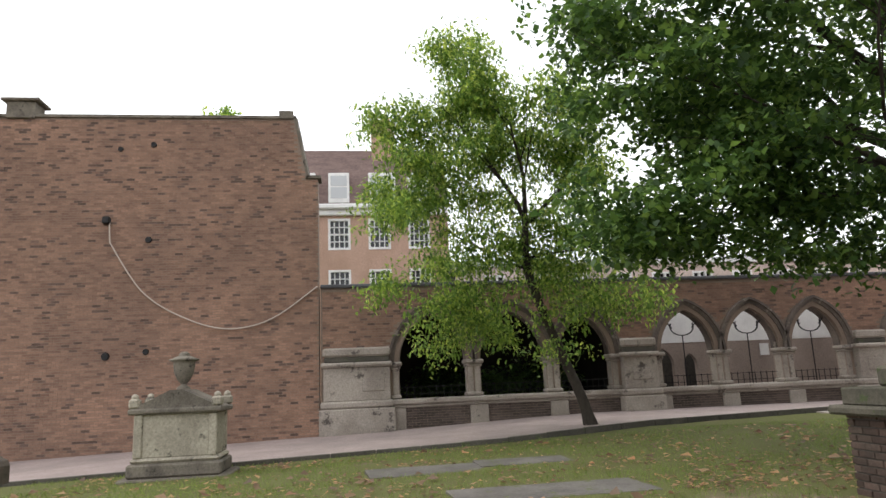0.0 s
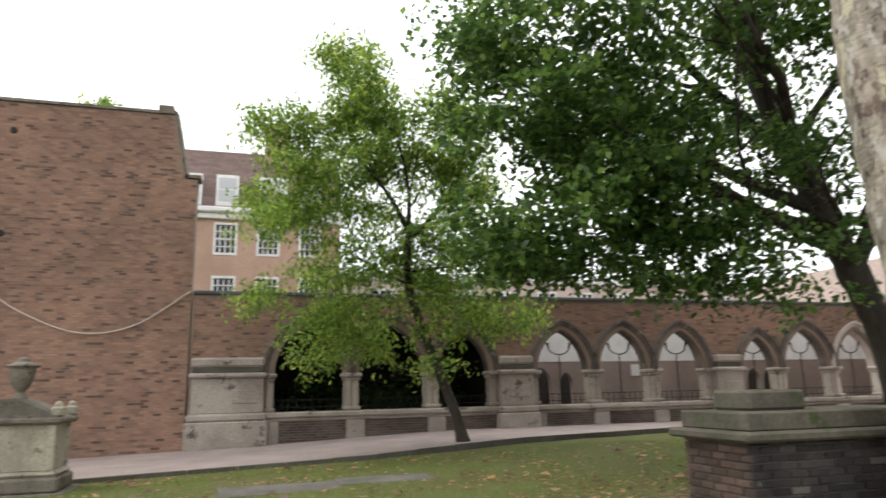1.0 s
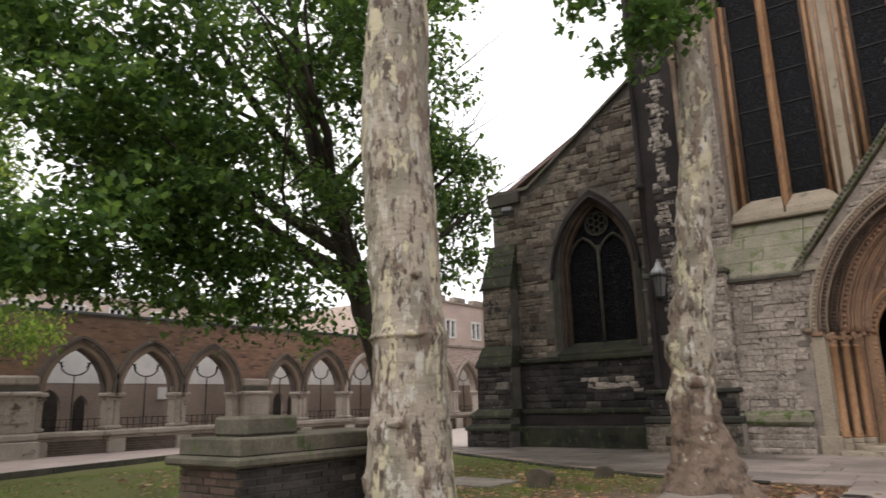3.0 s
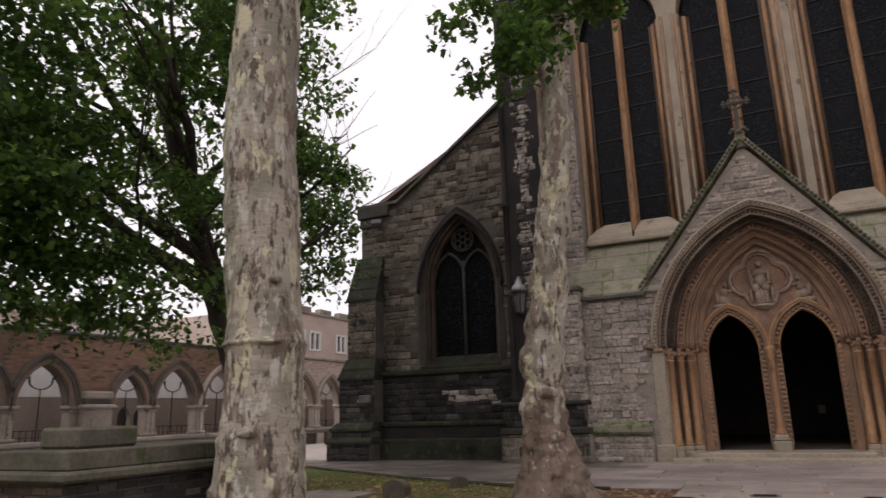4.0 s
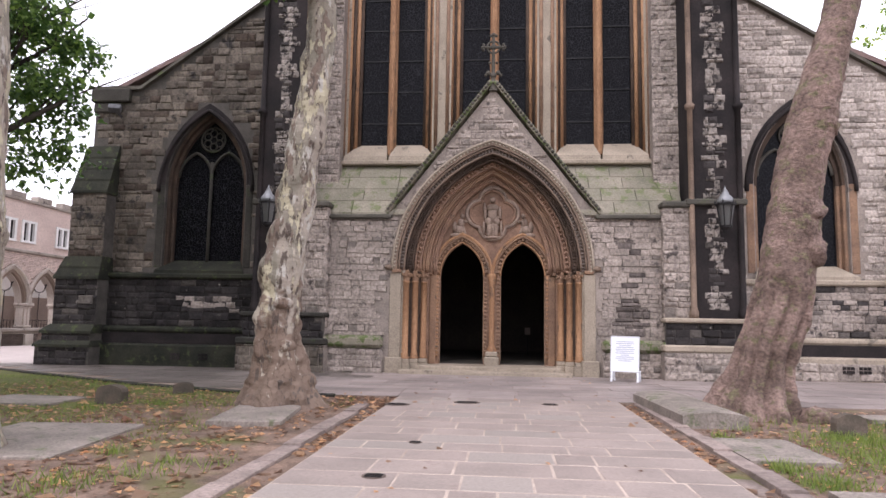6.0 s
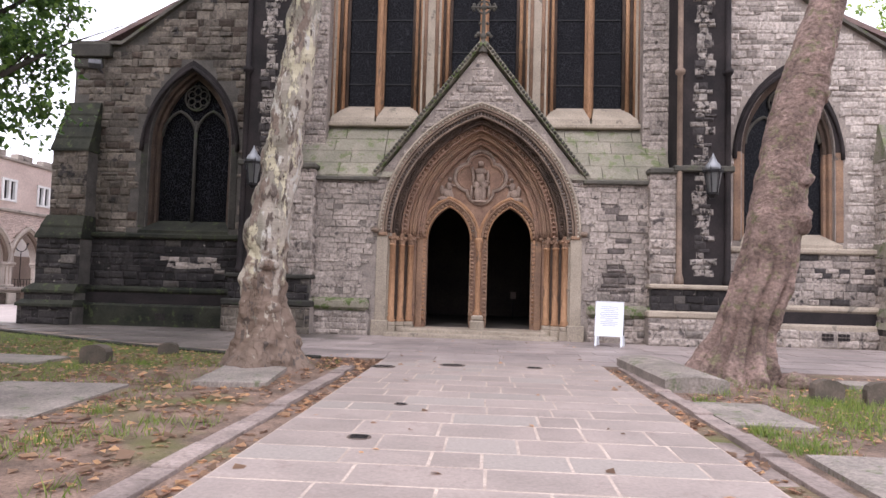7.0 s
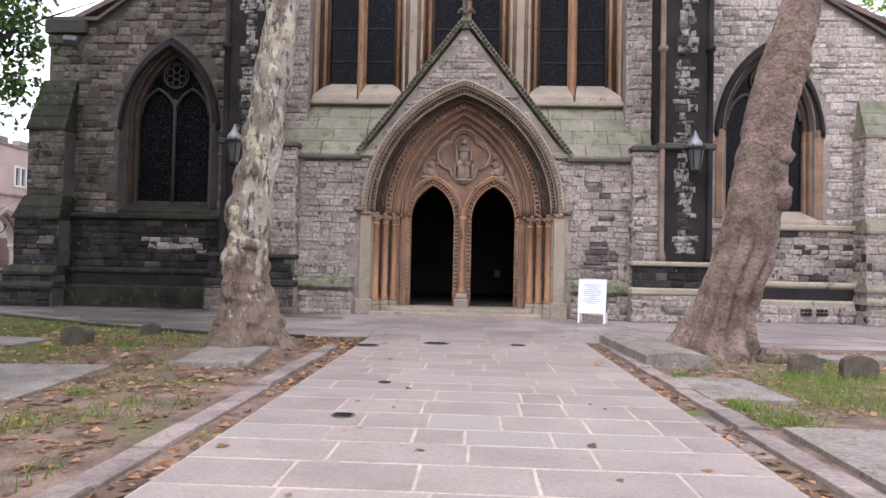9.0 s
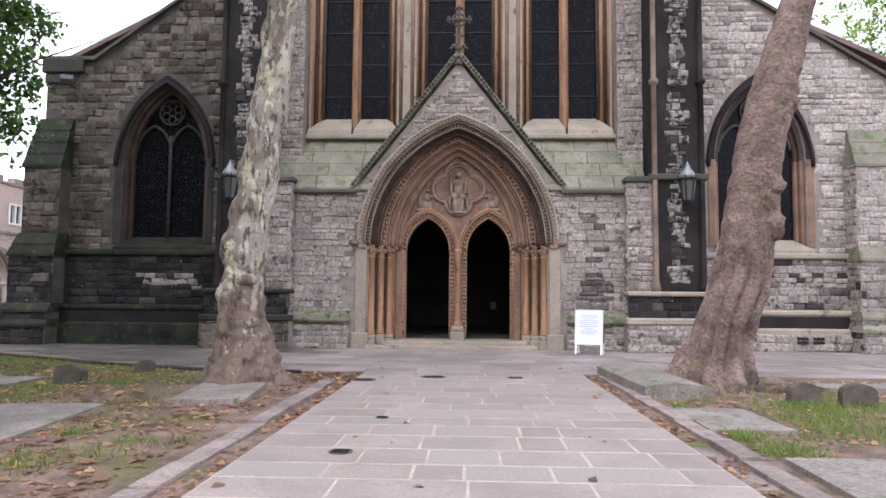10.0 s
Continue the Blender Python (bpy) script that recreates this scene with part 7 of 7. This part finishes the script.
while len(spots) < 420:
    x, y = rg.uniform(-15, -5), rg.uniform(-7, 9)
    if off_paving(x, y) and noise.noise((x * 0.5, y * 0.5, 5)) > -0.15:
        spots.append(on_ground(x, y)[:2] + (on_ground(x, y)[2] + 0.03,))
for i in range(230):
    x, y = (rg.uniform(-7, -2.2), rg.uniform(2.8, 11)) if i % 4 else (rg.uniform(2.75, 6), rg.uniform(3, 9))
    if off_paving(x, y):
        spots.append(on_ground(x, y)[:2] + (on_ground(x, y)[2] + 0.01,))
scatter("large_fallen_leaves", spots, 0.15, LITTER, "large curled orange plane leaves on the grass", True, 8)
spots = []
for i in range(1100):
    s = rg.random() < 0.6
    y = rg.uniform(1.5, 11.2)
    if noise.noise((y * 0.8, 4 if s else 9, 0)) + rg.uniform(-0.3, 0.3) > -0.05:
        spots.append((rg.uniform(PATH_L - 0.26, PATH_L - 0.02) if s else rg.uniform(PATH_R + 0.02, PATH_R + 0.22), y, -0.035))
for i in range(60):
    spots.append((rg.uniform(PATH_L, PATH_R), rg.uniform(2, 16.5), 0.004))
for i in range(260):
    spots.append((rg.uniform(-2.6, -1.6), rg.gauss(10.7, 0.5), -0.02))
scatter("gutter_leaves", spots, 0.085, LITTER, "dry brown leaves caught in the gutters", True, 3)
spots = []
while len(spots) < 66000:
    x, y = rg.uniform(-15.8, -3.3), rg.uniform(-8, 14.0)
    if x > -6.2 and (y < 6.0 or rg.random() < 0.2):
        continue
    if noise.noise((x * 0.6, y * 0.6, 1)) + rg.uniform(-0.45, 0.45) > -0.12 and off_paving(x, y):
        spots.append(on_ground(x, y))
scatter("turf", spots, 0.055, GRASS, "short green turf", False, 4)
spots = []
for cx, cy, k, rad in [(rg.uniform(2.75, 6.8), rg.uniform(3.5, 10.2), rg.randint(60, 170), rg.uniform(0.08, 0.3)) for _ in range(26)] + [(rg.uniform(-6.5, -2.1), rg.uniform(3.3, 11), rg.randint(30, 90), rg.uniform(0.06, 0.2)) for _ in range(26)] + [(3.9, 7.3, 260, 0.25), (5.0, 8.3, 300, 0.4), (4.4, 7.0, 350, 0.35), (2.75, 7.85, 260, 0.12), (2.85, 6.1, 300, 0.14), (3.0, 5.5, 300, 0.16), (4.2, 6.6, 300, 0.3), (4.9, 6.2, 400, 0.4), (5.4, 7.2, 400, 0.35), (4.5, 8.0, 250, 0.2), (4.3, 5.8, 300, 0.2), (-3.7, 3.7, 500, 0.3), (-3.2, 4.6, 200, 0.2)]:
    for i in range(k):
        x, y = rg.gauss(cx, rad), rg.gauss(cy, rad)
        if off_paving(x, y):
            spots.append(on_ground(x, y))
scatter("grass_tufts", spots, 0.095, GRASS, "long green grass tufts in bare soil", False, 5)
# shrubs seen through the open bays
hedge = thing("shrub", "dark green shrubs behind the arcade openings", "shrub", at=pose(AX - 3.6, 3.4, -0.2))
cl = [(rg.uniform(-0.5, 0.4), rg.uniform(-3, 3.2), rg.uniform(0.4, 1.8), 0.3, 0.4, 0.3) for _ in range(26)]
crown("leaves", cl, 7000, 0.12, LEAF_DARK, hedge, 12, "", 0.3, 0.8)
ivy = thing("shrub", "dark evergreen bush in the cloister garth", "shrub", at=pose(AX - 1.6, 3.6, -0.2))
cl = [(rg.uniform(-0.3, 0.3), rg.gauss(0, 0.35), rg.uniform(0.5, 1.7), 0.2, 0.25, 0.2) for _ in range(12)]
crown("leaves", cl, 2200, 0.1, LEAF_LIGHT2, ivy, 13, "", 0.3, 0.8)


# ---- side path along the arcade, with a low kerb ----
def edge_x(y):
    return -15.6 - 0.05 * (y + 14) * 0.4 - max(0, y - 2) * 0.25


bm = bmesh.new()
rows = []
yy = -18.0
while yy <= 16.1:
    ex, z = edge_x(yy), lay(-18, yy) + (0.03 + 0.05 * min(1, max(0, (yy - 0) / 4)))
    rows.append([bm.verts.new(p) for p in ((-22.0, yy, z), (ex - 0.02, yy, z), (ex, yy, z - 0.02), (ex, yy, z - 0.3))])
    yy += 0.5
for p, q in zip(rows, rows[1:]):
    for i in range(3):
        bm.faces.new((p[i], q[i], q[i + 1], p[i + 1]))
side_path = part("side_path", bm, M["flag_pale"])
tagged(side_path, "pinkish paved path along the cloister arcade", "path", kind="structure")
kerbs = tagged(new("path_kerb"), "low dark stone kerb of the cloister path", "kerb", kind="structure")
yy = -17.0
while yy < 14:
    n_ = 1.0
    bm = bmesh.new()
    a, b = edge_x(yy), edge_x(yy + n_)
    up = 0.05 + 0.05 * min(1, max(0, (yy - 0) / 4))
    z0, z1 = lay(-16, yy), lay(-16, yy + n_)
    vs = [bm.verts.new(p) for p in ((a, yy + .01, z0 + up), (a + 0.16, yy + .01, z0 + up), (b + 0.16, yy + n_ - .01, z1 + up), (b, yy + n_ - .01, z1 + up), (a, yy + .01, z0 - 0.2), (a + 0.18, yy + .01, z0 - 0.2), (b + 0.18, yy + n_ - .01, z1 - 0.2), (b, yy + n_ - .01, z1 - 0.2))]
    for f in ((0, 1, 2, 3), (1, 5, 6, 2), (0, 4, 5, 1), (3, 2, 6, 7), (0, 3, 7, 4)):
        bm.faces.new([vs[i] for i in f])
    part("kerb_stone", bm, M["dress"], kerbs)
    yy += n_

# dark edging strip between the turf and the forecourt
edging = tagged(new("lawn_edging"), "thin dark edging strip between turf and paving", "edging", kind="structure")
for xa, xb in ((-2.7, -4.0), (-4.0, -5.4), (-5.4, -6.9), (-6.9, -8.4), (-8.4, -10.0), (-10.0, -12.6)):
    bm = bmesh.new()
    tube(bm, [(xa, lawn_end(xa) - 0.03, -0.02), (xb + 0.01, lawn_end(xb) - 0.03, -0.02)], 0.045, 6)
    part("edging_strip", bm, M["dress_dark"], edging)

# ---- kerbs and gutters of the church path ----
unit = bmesh.new()
box(unit, -0.5, 0.5, -0.5, 0.5, -1, 0)
bmesh.ops.bevel(unit, geom=[e for e in unit.edges if all(v.co.z > -0.5 for v in e.verts)], offset=0.018, segments=2, affect='EDGES')
unit_slab = bpy.data.meshes.new("flagstone")
unit.to_mesh(unit_slab)
unit.free()


def slab_piece(name, x0, x1, y0, y1, z, th, mat, parent, turn=0.0):
    me = SLABS[mat]
    ob = new(name, me)
    ob.parent = parent
    ob.matrix_world = pose((x0 + x1) / 2, (y0 + y1) / 2, z, 0, 0, turn) @ Matrix.Diagonal((x1 - x0, y1 - y0, th, 1))
    return ob


SLABS = {}
for key in ("flag_moss_shade", "flag_dark", "kerb", "flag_piece", "gutter"):
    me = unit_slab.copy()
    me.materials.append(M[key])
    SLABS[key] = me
church_kerb = tagged(new("church_kerb"), "worn stone kerbs and gutters beside the church path", "kerb", kind="structure")
rk = random.Random(14)
for s, e in ((-1, PATH_L), (1, PATH_R)):
    y = -6.0
    while y < COURT - 0.2:
        l = min(rk.uniform(0.7, 1.15), COURT - 0.1 - y)
        a, b = sorted((e + s * 0.26, e + s * 0.46))
        if not (s < 0 and y > 9.6):
            slab_piece("kerb_stone", a + rk.uniform(-.01, .01), b + rk.uniform(-.01, .01), y + .006, y + l - .006, 0.004 + rk.uniform(-.012, .012), 0.3, "kerb", church_kerb, rk.uniform(-.5, .5))
        a, b = sorted((e + s * 0.01, e + s * 0.25))
        slab_piece("gutter_stone", a, b, y + .006, y + l - .006, -0.04, 0.2, "gutter", church_kerb)
        y += l

# ---- flagstones ----
rf = random.Random(6)
y = -6.0
while y < COURT - 0.05:
    d = min(rf.uniform(0.44, 0.58), COURT - y)
    if COURT - y - d < 0.3:
        d = COURT - y
    x = PATH_L
    while x < PATH_R - 0.02:
        w = rf.choice((0.38, 0.55, 0.62, 0.68, 0.75, 0.8, 0.9)) * rf.uniform(0.94, 1.06)
        if PATH_R - x - w < 0.35:
            w = PATH_R - x
        j = rf.uniform(0.009, 0.015)
        if 1.5 < y:
            slab_piece("flagstone", x + j, x + w - j, y + j * 1.25, y + d - j * 1.25, rf.uniform(0.0028, 0.0036), 0.06, "flag_piece", path_bed, rf.uniform(-0.5, 0.5))
        else:
            slab_piece("flagstone", x + j, x + w - j, y + j, y + d - j, 0.003, 0.06, "flag_piece", path_bed)
        x += w
    y += d
y = COURT
while y < 17.3:
    d = rf.uniform(0.55, 0.85)
    x = -13.5
    while x < 14:
        w = rf.uniform(0.6, 1.3)
        if y > max(lawn_end(x), lawn_end(x + w)) - 0.12:
            # left-hand flags take the darker mossy copy that holds the trees' shade
            slab_piece("flagstone", x + 0.006, x + w - 0.006, y + 0.006, y + d - 0.006, rf.uniform(-0.002, 0.004), 0.06, "flag_moss_shade" if x + w / 2 + rf.uniform(-0.8, 0.8) < -3.6 else "flag_dark", court_bed)
        x += w
    y += d
